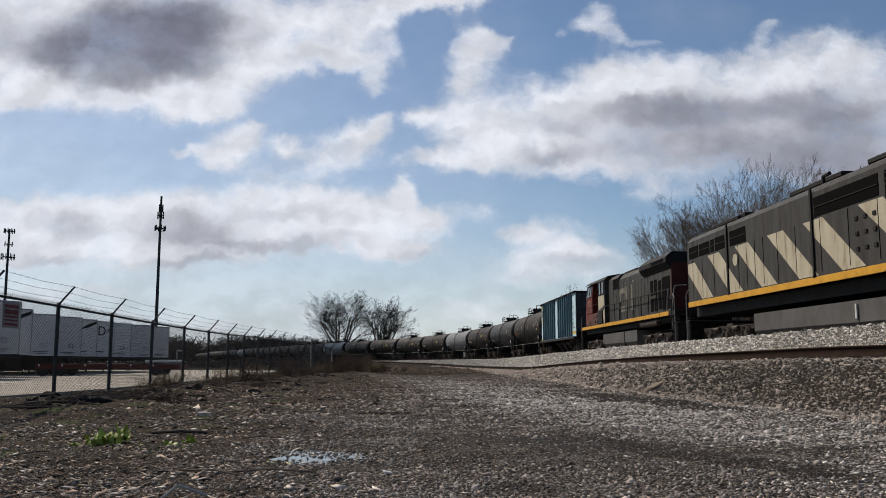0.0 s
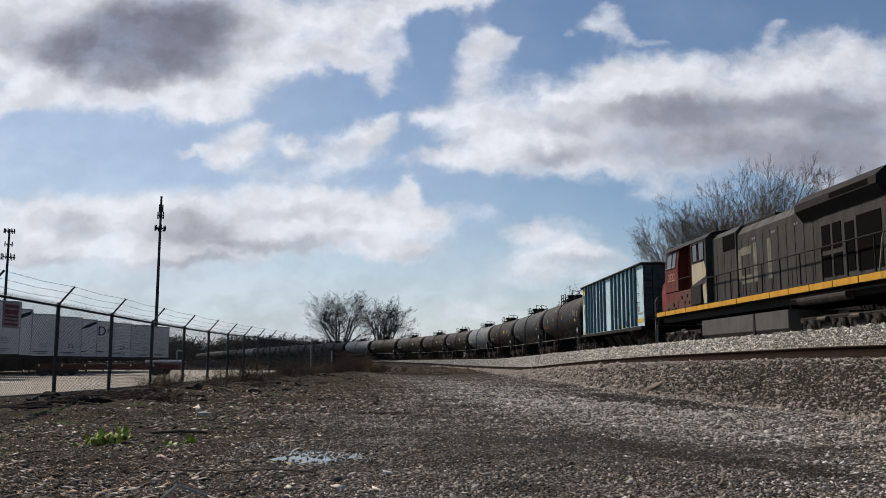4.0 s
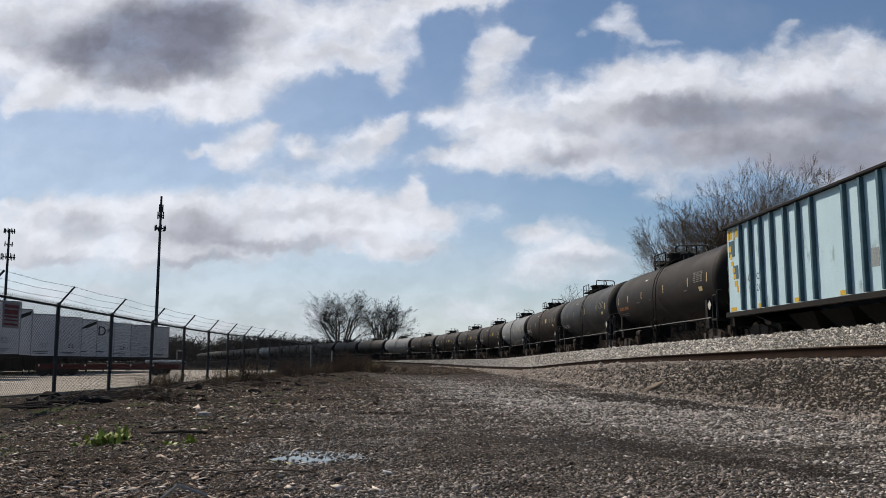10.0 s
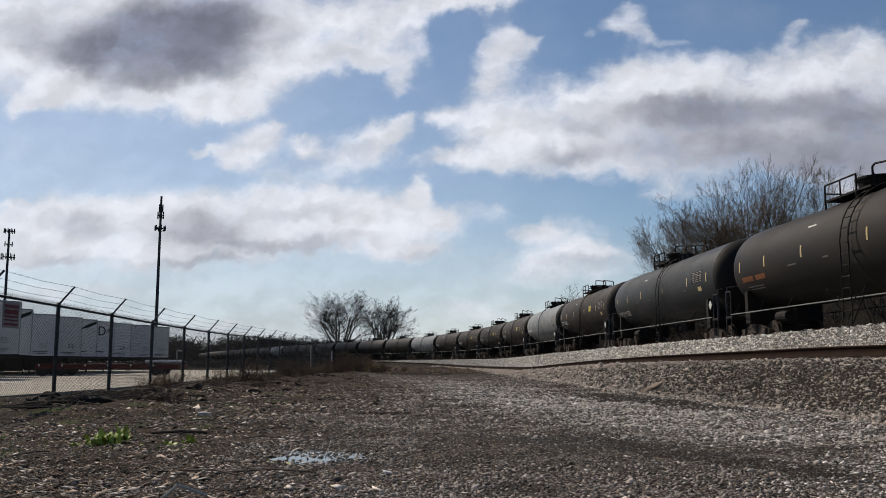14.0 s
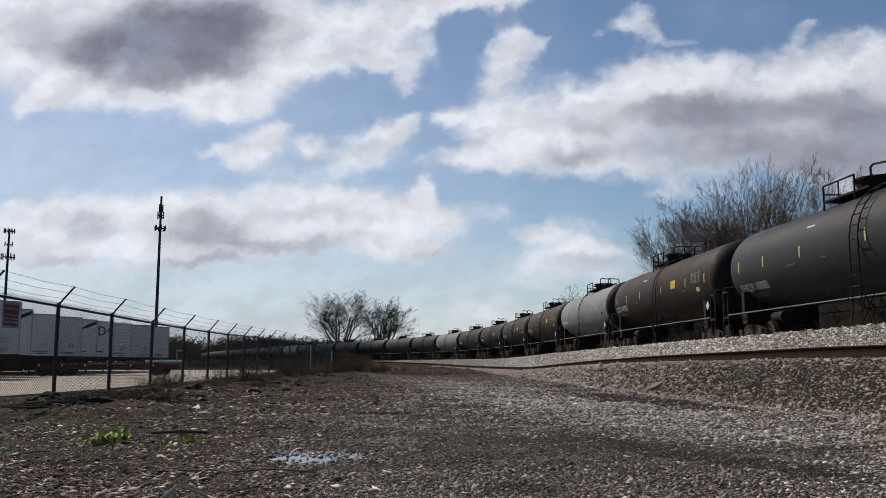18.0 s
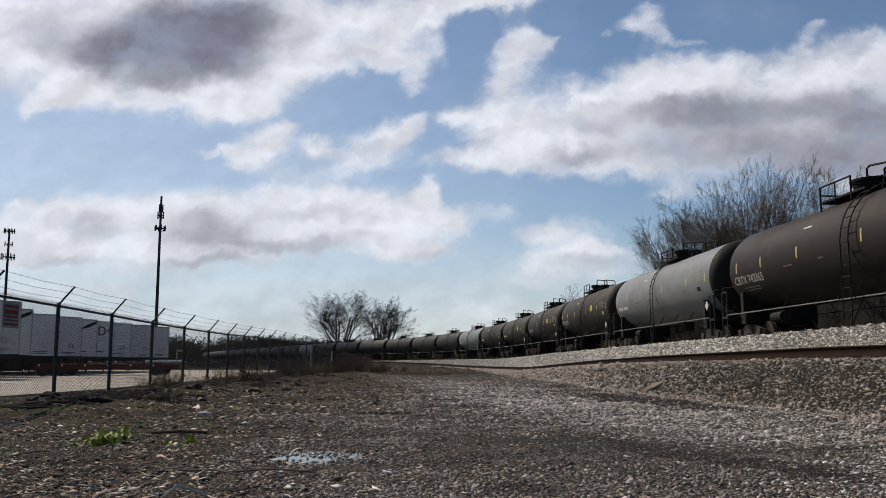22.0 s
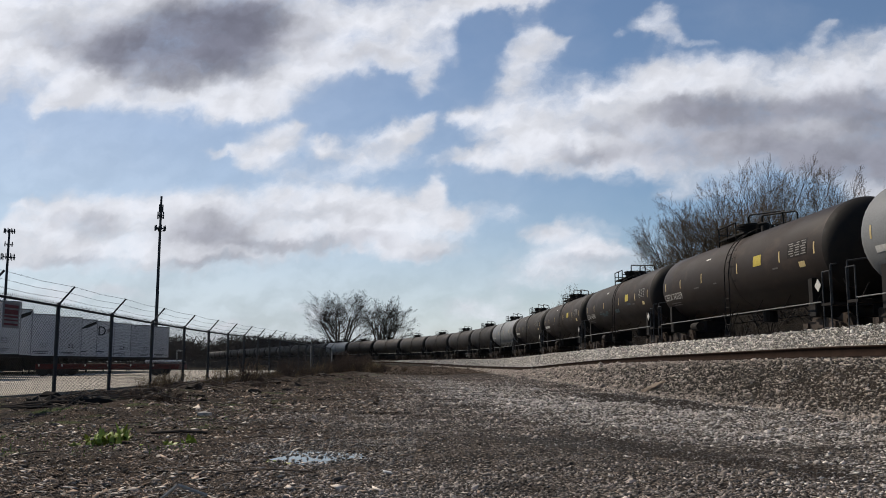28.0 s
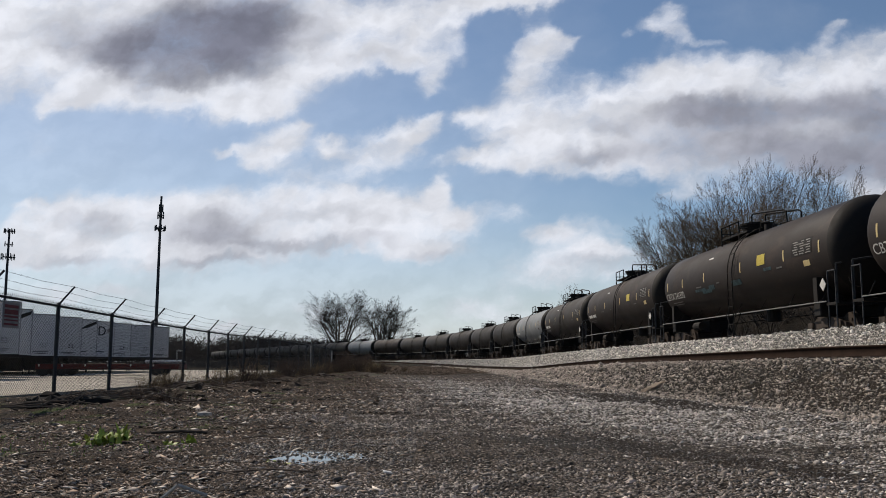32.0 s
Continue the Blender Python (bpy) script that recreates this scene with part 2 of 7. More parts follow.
def ground_z(x, y):
    x, y = np.asarray(x, float), np.asarray(y, float)
    t = np.interp(y, CY, TH)
    o = (x - np.interp(y, CY, CX)) * np.cos(t)
    zs = spur_z(y) - 0.255
    prof_o = [-11.0, -7.4, -5.75, -3.2, -1.75, 1.75, 3.3, 7.0, 14.0]
    base = 0.03 * ripple(x, y, 0.35, 1.0) + 0.012 * ripple(x, y, 1.7, 4.0)
    far = smooth01((y - 60) / 60)
    base = base * (1 - 0.5 * far)
    zt = 1.34 - 0.10 * smooth01((y - 70) / 30)
    crest = 1.34 + np.interp(y, [10, 21, 30, 46, 70, 100], [0.58, 0.54, 0.47, 0.40, 0.24, -0.08])
    z = np.where(o < -7.4, base + smooth01((o + 11) / 3.6) * 0.10, 0)
    a = smooth01((o + 7.4) / 1.65)
    z = np.where((o >= -7.4) & (o < -5.75), (base + 0.10) * (1 - a) + zs * a, z)
    z = np.where((o >= -5.75) & (o < -3.2), zs, z)
    b = np.clip((o + 3.2) / 1.1, 0, 1)
    z = np.where((o >= -3.2) & (o < -2.1), zs + (crest - zs) * b, z)
    b2 = np.clip((o + 2.1) / 0.8, 0, 1)
    z = np.where((o >= -2.1) & (o < 1.75), crest + (zt - crest) * b2, z)
    c = smooth01((o - 3.0) / 5.0)
    bank = 3.1 * (1 - smooth01((y - 90) / 60)) + 1.0
    z = np.where(o >= 1.75, zt * (1 - c) + (bank + base) * c, z)
    # rough, humped strip by the fence
    h = np.exp(-((x + 6.6) / 1.3) ** 2) * smooth01((y - 12) / 8) * (1 - smooth01((y - 58) / 25))
    z = z + h * (0.16 + 0.10 * ripple(x, y, 1.1, 2.0))
    # a shallow rut across the gravel beside the bank
    along, across = (x - 4.35) * 0.135 - (y - 20.0) * 0.991, (x - 4.35) * 0.991 + (y - 20.0) * 0.135
    z = z + 0.07 * np.exp(-((across - 0.30) / 0.38) ** 2) * np.exp(-(along / 5.0) ** 2)
    # the puddle's hollow
    z = z - 0.060 * np.exp(-((x + 1.35) / 0.95) ** 2 - ((y - 9.45) / 1.0) ** 2)
    return z


PUDDLE_Z = float(ground_z(-1.3, 9.5)) + 0.030


# ---- ground ----
def ground_material():
    m = bpy.data.materials.new("gravel_and_dirt_ground")
    m.use_nodes = True
    N, L = m.node_tree.nodes, m.node_tree.links
    b = N["Principled BSDF"]
    tc = N.new("ShaderNodeTexCoord")
    sep = N.new("ShaderNodeSeparateXYZ")
    L.new(tc.outputs["Object"], sep.inputs[0])

    def tex(sc, det=5, kind="ShaderNodeTexNoise", st=None):
        n = N.new(kind)
        n.inputs["Scale"].default_value = sc
        if kind == "ShaderNodeTexNoise":
            n.inputs["Detail"].default_value = det
        src = tc.outputs["Object"]
        if st:
            mp = N.new("ShaderNodeMapping")
            mp.inputs["Scale"].default_value = st
            L.new(src, mp.inputs[0])
            src = mp.outputs[0]
        L.new(src, n.inputs["Vector"])
        return n.outputs[0]

    def rng(src, lo, hi, a=0.0, c=1.0):
        n = N.new("ShaderNodeMapRange")
        n.interpolation_type = "SMOOTHSTEP"
        for i, v in ((1, lo), (2, hi), (3, a), (4, c)):
            n.inputs[i].default_value = v
        L.new(src, n.inputs[0])
        return n.outputs[0]

    def math2(op, a, c):
        n = N.new("ShaderNodeMath")
        n.operation = op
        for i, v in ((0, a), (1, c)):
            if isinstance(v, (int, float)):
                n.inputs[i].default_value = v
            else:
                L.new(v, n.inputs[i])
        return n.outputs[0]

    def mix(fac, a, c):
        n = N.new("ShaderNodeMix")
        n.data_type = "RGBA"
        L.new(fac, n.inputs[0])
        for s, v in ((6, a), (7, c)):
            if isinstance(v, tuple):
                n.inputs[s].default_value = (*v, 1)
            else:
                L.new(v, n.inputs[s])
        return n.outputs[2]

    X, Y = sep.outputs[0], sep.outputs[1]
    wob = math2("MULTIPLY", math2("SUBTRACT", tex(0.35, 6), 0.5), 5.0)
    xw = math2("ADD", X, wob)
    gravel = mix(rng(tex(1.1, 8), 0.35, 0.7), (0.21, 0.170, 0.138), (0.092, 0.074, 0.060))
    # crushed stone: one tone a stone, dark joints
    vor = N.new("ShaderNodeTexVoronoi")
    vor.inputs["Scale"].default_value, vor.inputs["Randomness"].default_value = 30.0, 1.0
    L.new(tc.outputs["Object"], vor.inputs["Vector"])
    vs = N.new("ShaderNodeSeparateXYZ")
    L.new(vor.outputs["Color"], vs.inputs[0])
    joint = rng(vor.outputs["Distance"], 0.62, 0.30)
    tone = math2("MULTIPLY", rng(vs.outputs[0], 0.0, 1.0, 0.25, 1.6), rng(vor.outputs["Distance"], 0.70, 0.25, 0.12, 1.0))

    def stony(c):
        n = N.new("ShaderNodeVectorMath")
        n.operation = "SCALE"
        if isinstance(c, tuple):
            n.inputs[0].default_value = c
        else:
            L.new(c, n.inputs[0])
        L.new(tone, n.inputs["Scale"])
        return n.outputs[0]
    gravel = stony(gravel)
    dirt = mix(rng(tex(2.2, 8), 0.35, 0.68), (0.056, 0.038, 0.026), (0.018, 0.0135, 0.010))
    # dirt towards the fence, gravel towards the bank
    col = mix(rng(xw, -3.2, 0.2), dirt, gravel)
    # pale dry drive, bearing away to the far end of the fence
    mid = math2("SUBTRACT", 5.9, math2("MULTIPLY", Y, 0.16))
    away = math2("ABSOLUTE", math2("ADD", math2("SUBTRACT", X, mid), math2("MULTIPLY", wob, 0.45)), 0.0)
    pale = math2("MULTIPLY", rng(away, 2.6, 1.0), rng(tex(0.5, 6), 0.28, 0.50))
    col = mix(pale, col, stony(mix(rng(tex(2.0, 6), 0.35, 0.65), (0.29, 0.25, 0.21), (0.155, 0.130, 0.107))))
    # damp patches
    damp = math2("MULTIPLY", rng(tex(0.28, 5, st=(0.7, 1.0, 1)), 0.50, 0.62), rng(Y, 26, 14))
    col = mix(damp, col, (0.030, 0.026, 0.022))
    # far fields
    col = mix(rng(Y, 80, 105), col, mix(rng(tex(0.06, 6), 0.4, 0.6), (0.040, 0.032, 0.022), (0.02, 0.017, 0.012)))
    # distance from the main track: brown bank, pale ballast, leaf-covered slope beyond with shade painted in
    curve = math2("MAXIMUM", math2("SUBTRACT", Y, 85.0), 0.0)
    xt = math2("SUBTRACT", math2("SUBTRACT", 13.9, math2("MULTIPLY", Y, 0.046)), math2("MULTIPLY", math2("MULTIPLY", curve, curve), 0.00165))
    o = math2("ADD", math2("SUBTRACT", X, xt), math2("MULTIPLY", wob, 0.10))
    near = rng(Y, 260, 190)
    brown = stony(mix(rng(tex(1.3, 6), 0.35, 0.65), (0.105, 0.087, 0.071), (0.055, 0.045, 0.036)))
    col = mix(math2("MULTIPLY", rng(o, -8.2, -7.2), near), col, brown)
    col = mix(math2("MULTIPLY", rng(o, -3.5, -3.1), near), col, stony((0.38, 0.35, 0.31)))
    # slope behind the train: its shade is put into the colour as near black
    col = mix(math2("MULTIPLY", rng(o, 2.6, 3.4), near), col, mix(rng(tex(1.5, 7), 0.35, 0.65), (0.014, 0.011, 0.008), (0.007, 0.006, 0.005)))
    # dark damp soil: a rut beside the bank, its lip's shadow painted in, stains on the drive
    for cx, cy, dx, dy, la, lc, amt in ((4.40, 20.0, 0.135, -0.991, 5.8, 0.60, 1.0), (2.6, 8.9, 0.38, -0.925, 2.1, 0.40, 0.9), (4.0, 9.2, 1.0, 0.0, 1.0, 0.2, 0.8), (0.75, 10.6, 0.85, 0.53, 1.0, 0.6, 0.4), (6.6, 15.0, 0.3, -0.95, 2.6, 0.5, 0.6), (0.9, 26.0, 0.2, 0.98, 4.0, 0.8, 0.5)):
        ax, ay = math2("SUBTRACT", X, cx), math2("SUBTRACT", Y, cy)
        al = math2("MULTIPLY", math2("ADD", math2("MULTIPLY", ax, dx), math2("MULTIPLY", ay, dy)), 1 / la)
        ac = math2("MULTIPLY", math2("ADD", math2("SUBTRACT", math2("MULTIPLY", ax, dy), math2("MULTIPLY", ay, dx)), math2("MULTIPLY", wob, 0.10)), 1 / lc)
        rr = math2("ADD", math2("MULTIPLY", al, al), math2("MULTIPLY", ac, ac))
        col = mix(rng(math2("ADD", rr, math2("MULTIPLY", math2("SUBTRACT", tex(3.0, 6), 0.5), 1.2)), 1.5, 0.4, 0.0, amt), col, (0.026, 0.019, 0.014))
    green = math2("MULTIPLY", rng(tex(0.9, 7), 0.56, 0.70), rng(xw, -2.5, -4.5))
    col = mix(green, col, (0.055, 0.070, 0.022))
    L.new(col, b.inputs["Base Color"])
    L.new(rng(damp, 0.2, 1.0, 0.96, 0.8), b.inputs["Roughness"])
    b.inputs["Specular IOR Level"].default_value = 0.06
    bn = N.new("ShaderNodeBump")
    bn.inputs["Strength"].default_value, bn.inputs["Distance"].default_value = 0.9, 0.03
    L.new(math2("ADD", math2("MULTIPLY", joint, 0.8), math2("MULTIPLY", tex(7, 4), 1.2)), bn.inputs["Height"])
    L.new(bn.outputs[0], b.inputs["Normal"])
    return m


GROUND = ground_material()


def build_ground():
    ang = np.concatenate([np.arange(-180, -36, 6.0), np.arange(-36, 36, 0.28), np.arange(36, 180.1, 6.0)])
    rad = np.concatenate([[0.0, 0.3, 1, 2, 3, 4], np.geomspace(4.6, 190, 330), np.geomspace(196, 4600, 46)])
    A, R = np.meshgrid(np.radians(ang), rad)
    x, y = R * np.sin(A), R * np.cos(A)
    z = ground_z(x, y)
    n, k = len(rad), len(ang)
    i = np.arange(n * k).reshape(n, k)
    q = np.stack([i[:-1, :-1], i[:-1, 1:], i[1:, 1:], i[1:, :-1]], -1).reshape(-1, 4)[:, ::-1]
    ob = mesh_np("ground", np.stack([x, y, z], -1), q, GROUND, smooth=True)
    tagged(ob, "dark damp gravel and leaf-strewn dirt beside the tracks", "ground", kind="structure")


build_ground()


def build_lot():
    bm = bmesh.new()
    xs = [(-90, 8), (-12.2, 8), (-11.2, 28), (-11.6, 40), (-13.0, 54), (-14.5, 78), (-15.5, 92), (-90, 100)]
    top = [bm.verts.new((x, y, 0.07)) for x, y in xs]
    bot = [bm.verts.new((x, y, -0.3)) for x, y in xs]
    bm.faces.new(top)
    for i in range(len(xs)):
        j = (i + 1) % len(xs)
        bm.faces.new((top[i], bot[i], bot[j], top[j]))
    bmesh.ops.recalc_face_normals(bm, faces=bm.faces)
    tagged(part("pavement", bm, LOT), "pale concrete trailer yard behind the fence", "pavement", kind="structure")


build_lot()


# ---- tracks ----
def sweep(name, s0, s1, step, off, zfun, profile, material, parent=None):
    """Sweep an outline (across, up) along the track."""
    s = np.arange(s0, s1 + 0.01, step)
    V = []
    for a, u in profile:
        x, y, _ = on_track(s, off + a)
        V.append(np.stack([x, y, zfun(y) + u], -1))
    V = np.stack(V, 1)
    n, k = V.shape[:2]
    i = np.arange(n * k).reshape(n, k)
    j = np.roll(i, -1, 1)
    q = np.stack([i[:-1], j[:-1], j[1:], i[1:]], -1).reshape(-1, 4)
    return mesh_np(name, V, q, material, parent)


RAIL_PROFILE = [(-0.07, -0.22), (0.07, -0.22), (0.07, -0.20), (0.012, -0.17), (0.012, -0.045), (0.037, -0.035), (0.037, -0.003), (-0.037, -0.003), (-0.037, -0.035), (-0.012, -0.045), (-0.012, -0.17), (-0.07, -0.20)]
CAP = [(-0.034, -0.004), (0.034, -0.004), (0.034, 0.0), (-0.034, 0.0)]


def main_z(y):
    return np.full_like(np.asarray(y, float), RAIL_Z)


def build_track(name, label, off, zfun, s0, s1, tie_s):
    t = thing(name, label, "railway track", "tracks", "structure")
    for side in (-0.755, 0.755):
        r = sweep("rail", s0, s1, 1.0, off + side, zfun, RAIL_PROFILE, RAIL_SIDE, t)
        sweep("running_surface", s0, s1, 1.0, off + side, zfun, CAP, RAIL_TOP, r)
    bm = box(bmesh.new(), -1.3, 1.3, -0.115, 0.115, -0.18, 0, 0.012)
    first = None
    for s in np.arange(*tie_s, 0.55):
        x, y, th = on_track(s, off)
        m = pose(x, y, float(zfun(y)) - 0.225, random.uniform(-0.4, 0.4), random.uniform(-0.4, 0.4), -math.degrees(th) + random.uniform(-1.5, 1.5))
        if first is None:
            first = part("tie", bm, TIE_WOOD, t)
            first.matrix_basis = m
        else:
            share(first, "tie", t, m)
    return t


build_track("main_track", "main line track on pale ballast", 0.0, main_z, -60, 560, (-6, 60))
build_track("siding_track", "rusty sagging siding rails on weathered ties", -SPUR, spur_z, -30, 190, (-8, 70))


# ---- loose stones ----
def stones(name, label, xs, ys, zs, sizes, material, flat=0.7, tilt=0.5):
    n = len(xs)
    octa = np.array([(1, 0, 0), (0.2, 1, 0), (-1, 0.1, 0), (-0.1, -1, 0), (0.1, 0.1, 1), (0, 0, -1)], float)
    rs = np.random.RandomState(len(name) * 7 + n)
    V = octa[None] * (1 + rs.uniform(-0.45, 0.45, (n, 6, 3))) + rs.uniform(-0.30, 0.30, (n, 6, 3))
    V = V * np.stack([rs.uniform(0.8, 1.5, n), rs.uniform(0.55, 1.0, n), rs.uniform(0.45, 1.0, n) * flat], -1)[:, None]
    a, t = rs.uniform(0, 6.283, n), rs.uniform(-tilt, tilt, n)
    ca, sa, ct, st = np.cos(a), np.sin(a), np.cos(t), np.sin(t)
    vx, vz = V[..., 0] * ct[:, None] - V[..., 2] * st[:, None], V[..., 0] * st[:, None] + V[..., 2] * ct[:, None]
    vy = V[..., 1]
    X = (vx * ca[:, None] - vy * sa[:, None]) * sizes[:, None] + xs[:, None]
    Y = (vx * sa[:, None] + vy * ca[:, None]) * sizes[:, None] + ys[:, None]
    Z = vz * sizes[:, None] + zs[:, None]
    F = np.array([(0, 1, 4), (1, 2, 4), (2, 3, 4), (3, 0, 4), (1, 0, 5), (2, 1, 5), (3, 2, 5), (0, 3, 5)])
    q = (F[None] + 6 * np.arange(n)[:, None, None]).reshape(-1, 3)
    ob = mesh_np(name, np.stack([X, Y, Z], -1), q, material, k=3)
    return tagged(ob, label, "stones", kind="stuff")


def scatter_wedge(n, y0, y1, half, seed, power=1.0):
    """Places in the wedge ahead of the viewpoint, even in bearing and denser close by."""
    rs = np.random.RandomState(seed)
    r = y0 * (y1 / y0) ** (rs.uniform(0, 1, n) ** power)
    u = rs.uniform(-half, half, n)
    return u * r, r, rs


def offset(x, y):
    t = np.interp(y, CY, TH)
    return (x - np.interp(y, CY, CX)) * np.cos(t)


def bare_soil(x, y, rs):
    """True where dark soil, along the rut also its painted shadow, shows between the stones."""
    hit = np.zeros(len(x), bool)
    for cx, cy, dx, dy, la, lc, amt in ((4.40, 20.0, 0.135, -0.991, 5.5, 0.50, 0.93), (2.6, 8.9, 0.38, -0.925, 2.0, 0.42, 0.85), (4.0, 9.2, 1.0, 0.0, 1.0, 0.19, 0.8), (0.75, 10.6, 0.85, 0.53, 0.9, 0.5, 0.4), (1.6, 9.4, 0.97, -0.22, 3.4, 1.5, 0.80), (0.2, 11.5, 1.0, 0.1, 2.2, 1.2, 0.55), (2.6, 7.2, 1.0, 0.0, 2.2, 0.7, 0.45)):
        al, ac = ((x - cx) * dx + (y - cy) * dy) / la, ((x - cx) * dy - (y - cy) * dx) / lc
        hit |= (al ** 2 + ac ** 2 + rs.normal(0, 0.45, len(x)) < 1) & (rs.uniform(0, 1, len(x)) < amt)
    return hit


def build_stones():
    x, y, rs = scatter_wedge(135000, 5.2, 55, 0.58, 3)
    o = offset(x, y)
    wob = 1.6 * ripple(x, y, 0.5, 3.0) * 0.4
    keep = (o < -7.0) & (x + wob > -1.6 + rs.normal(0, 1.0, len(x)))
    keep &= ~(((x + 1.3) / 0.8) ** 2 + ((y - 9.6) / 0.85) ** 2 < 1)
    x, y = x[keep], y[keep]
    size = rs.lognormal(-4.28, 0.40, len(x)) * np.clip(y / 11, 0.85, 2.4)
    damp = bare_soil(x, y, rs)
    size = np.where(damp, size * 0.75, size * np.clip(1.0 - 0.012 * (y - 10), 0.8, 1.0))
    pale = 1.9 - np.abs(x - (5.9 - 0.16 * y)) + ripple(x, y, 0.45, 6.0) * 0.5 + rs.normal(0, 0.6, len(x)) > 0
    z = ground_z(x, y) + size * 0.12
    for nm, lb, k, mt in (("gravel", "grey crushed gravel of the drive", ~pale & ~damp, STONE_GREY), ("pale_gravel", "dry pale crushed gravel of the drive", pale & ~damp, STONE_PALE), ("damp_gravel", "dark damp gravel in wet patches", damp, STONE_DAMP)):
        stones(nm, lb, x[k], y[k], z[k], size[k], mt)
    # pebbles standing out of the puddle, fewest along its near edge
    k = 3000
    wx, wy = rs.uniform(-2.3, -0.3, k), rs.uniform(8.7, 10.7, k)
    q = ((wx + 1.60) / 0.48) ** 2 + ((wy - 9.05) / 0.24) ** 2 > 1
    q |= rs.uniform(0, 1, k) < 0.06
    wx, wy = wx[q], wy[q]
    stones("puddle_pebbles", "wet pebbles standing out of the puddle", wx, wy, np.maximum(ground_z(wx, wy), PUDDLE_Z - 0.002), rs.lognormal(-4.25, 0.35, len(wx)), STONE_DAMP)
    # brown stones on the bank below the siding and round its ties
    rs = np.random.RandomState(8)
    n = 84000
    s = -9 + 125 * rs.uniform(0, 1, n) ** 1.8
    o = rs.uniform(-7.6, -3.0, n)
    px, py, _ = on_track(s, o)
    k = ~bare_soil(px, py, rs)
    s, o, px, py = s[k], o[k], px[k], py[k]
    size = rs.lognormal(-3.86, 0.42, len(s)) * np.clip(py / 20, 0.9, 1.7)
    z = ground_z(px, py) + size * 0.25
    tie = (o > -5.8) & (o < -3.1)
    size = np.where(tie, size * 0.7, size)
    stones("bank_stones", "brown weathered ballast stones on the bank", px, py, z, size, STONE_BROWN, 0.85)
    # clods and stones on the rough ground below the far bank
    n = 16000
    s = 46 + 110 * rs.uniform(0, 1, n) ** 1.2
    o = -7.2 - 13 * rs.uniform(0, 1, n) ** 1.5
    px, py, _ = on_track(s, o)
    k = rs.uniform(0, 1, n) < smooth01((py - 48) / 25)
    px, py = px[k], py[k]
    size = rs.lognormal(-2.7, 0.4, len(px)) * np.clip(py / 80, 0.8, 1.6)
    stones("rough_clods", "brown clods and stones on the far bank", px, py, ground_z(px, py) + size * 0.2, size, CLOD_BROWN, 0.8)
    # fresh pale ballast of the main line
    n = 52000
    s = -9 + 170 * rs.uniform(0, 1, n) ** 2.0
    o = rs.uniform(-3.12, -1.0, n)
    px, py, _ = on_track(s, o)
    size = rs.lognormal(-3.55, 0.30, n) * np.clip(py / 24, 0.9, 1.45)
    stones("main_ballast", "fresh pale grey ballast stones of the main line", px, py, ground_z(px, py) + size * 0.3, size, STONE_BALLAST, 0.85)
    # leaf litter and chips by the fence
    x, y, rs = scatter_wedge(190000, 5.2, 60, 0.6, 12)
    wob = 1.6 * ripple(x, y, 0.5, 3.0) * 0.4
    keep = (x + wob < -1.6 + rs.normal(0, 0.9, len(x))) & (x > -11)
    bare = ripple(x, y, 1.3, 5.0) + 0.8 * ripple(x, y, 3.1, 2.0)
    keep &= rs.uniform(0, 1, len(x)) < np.clip(0.68 + 0.40 * bare, 0.28, 1.0)
    keep &= rs.uniform(0, 1, len(x)) < np.clip((x + 8.0 + 0.5 * ripple(x, y, 0.9, 1.0)) / 2.2, np.where(y > 18, 0.5, 0.15), 1.0)
    x, y = x[keep], y[keep]
    size = rs.lognormal(-4.50, 0.55, len(x)) * np.clip(y / 11, 0.9, 1.9)
    stones("leaf_litter", "brown dead leaves and wood chips on dirt", x, y, ground_z(x, y) + size * 0.22, size, LITTER, 0.22, 0.6)
    # grey bark chips lying flat between the leaves
    k = (rs.uniform(0, 1, len(x)) < 0.26) & (y < 26)
    stones("bark_chips", "grey weathered bark chips on dirt", x[k] + rs.normal(0, 0.12, k.sum()), y[k] + rs.normal(0, 0.15, k.sum()), ground_z(x[k], y[k]) + 0.012, size[k] * rs.uniform(0.9, 1.7, k.sum()), CHIP, 0.12, 0.35)
    k = rs.uniform(0, 1, len(x)) < 0.10
    stones("scattered_stones", "grey stones lying in dirt by the fence", x[k] + 0.05, y[k] + 0.04, ground_z(x[k], y[k]) + 0.01, size[k] * 0.9, STONE_GREY, 0.7)


build_stones()


# ---- the train ----
FAINT_MARK = mat("faint_grey_stencil", (0.16, 0.15, 0.14), (0.07, 0.065, 0.06), 0.6, 0, 30, 90, 0.0, 0.9)
TEAL_MARK = mat("faint_blue_graffiti", (0.035, 0.075, 0.085), (0.03, 0.035, 0.036), 0.5, 0, 6, 60, 0.0, 0.9)
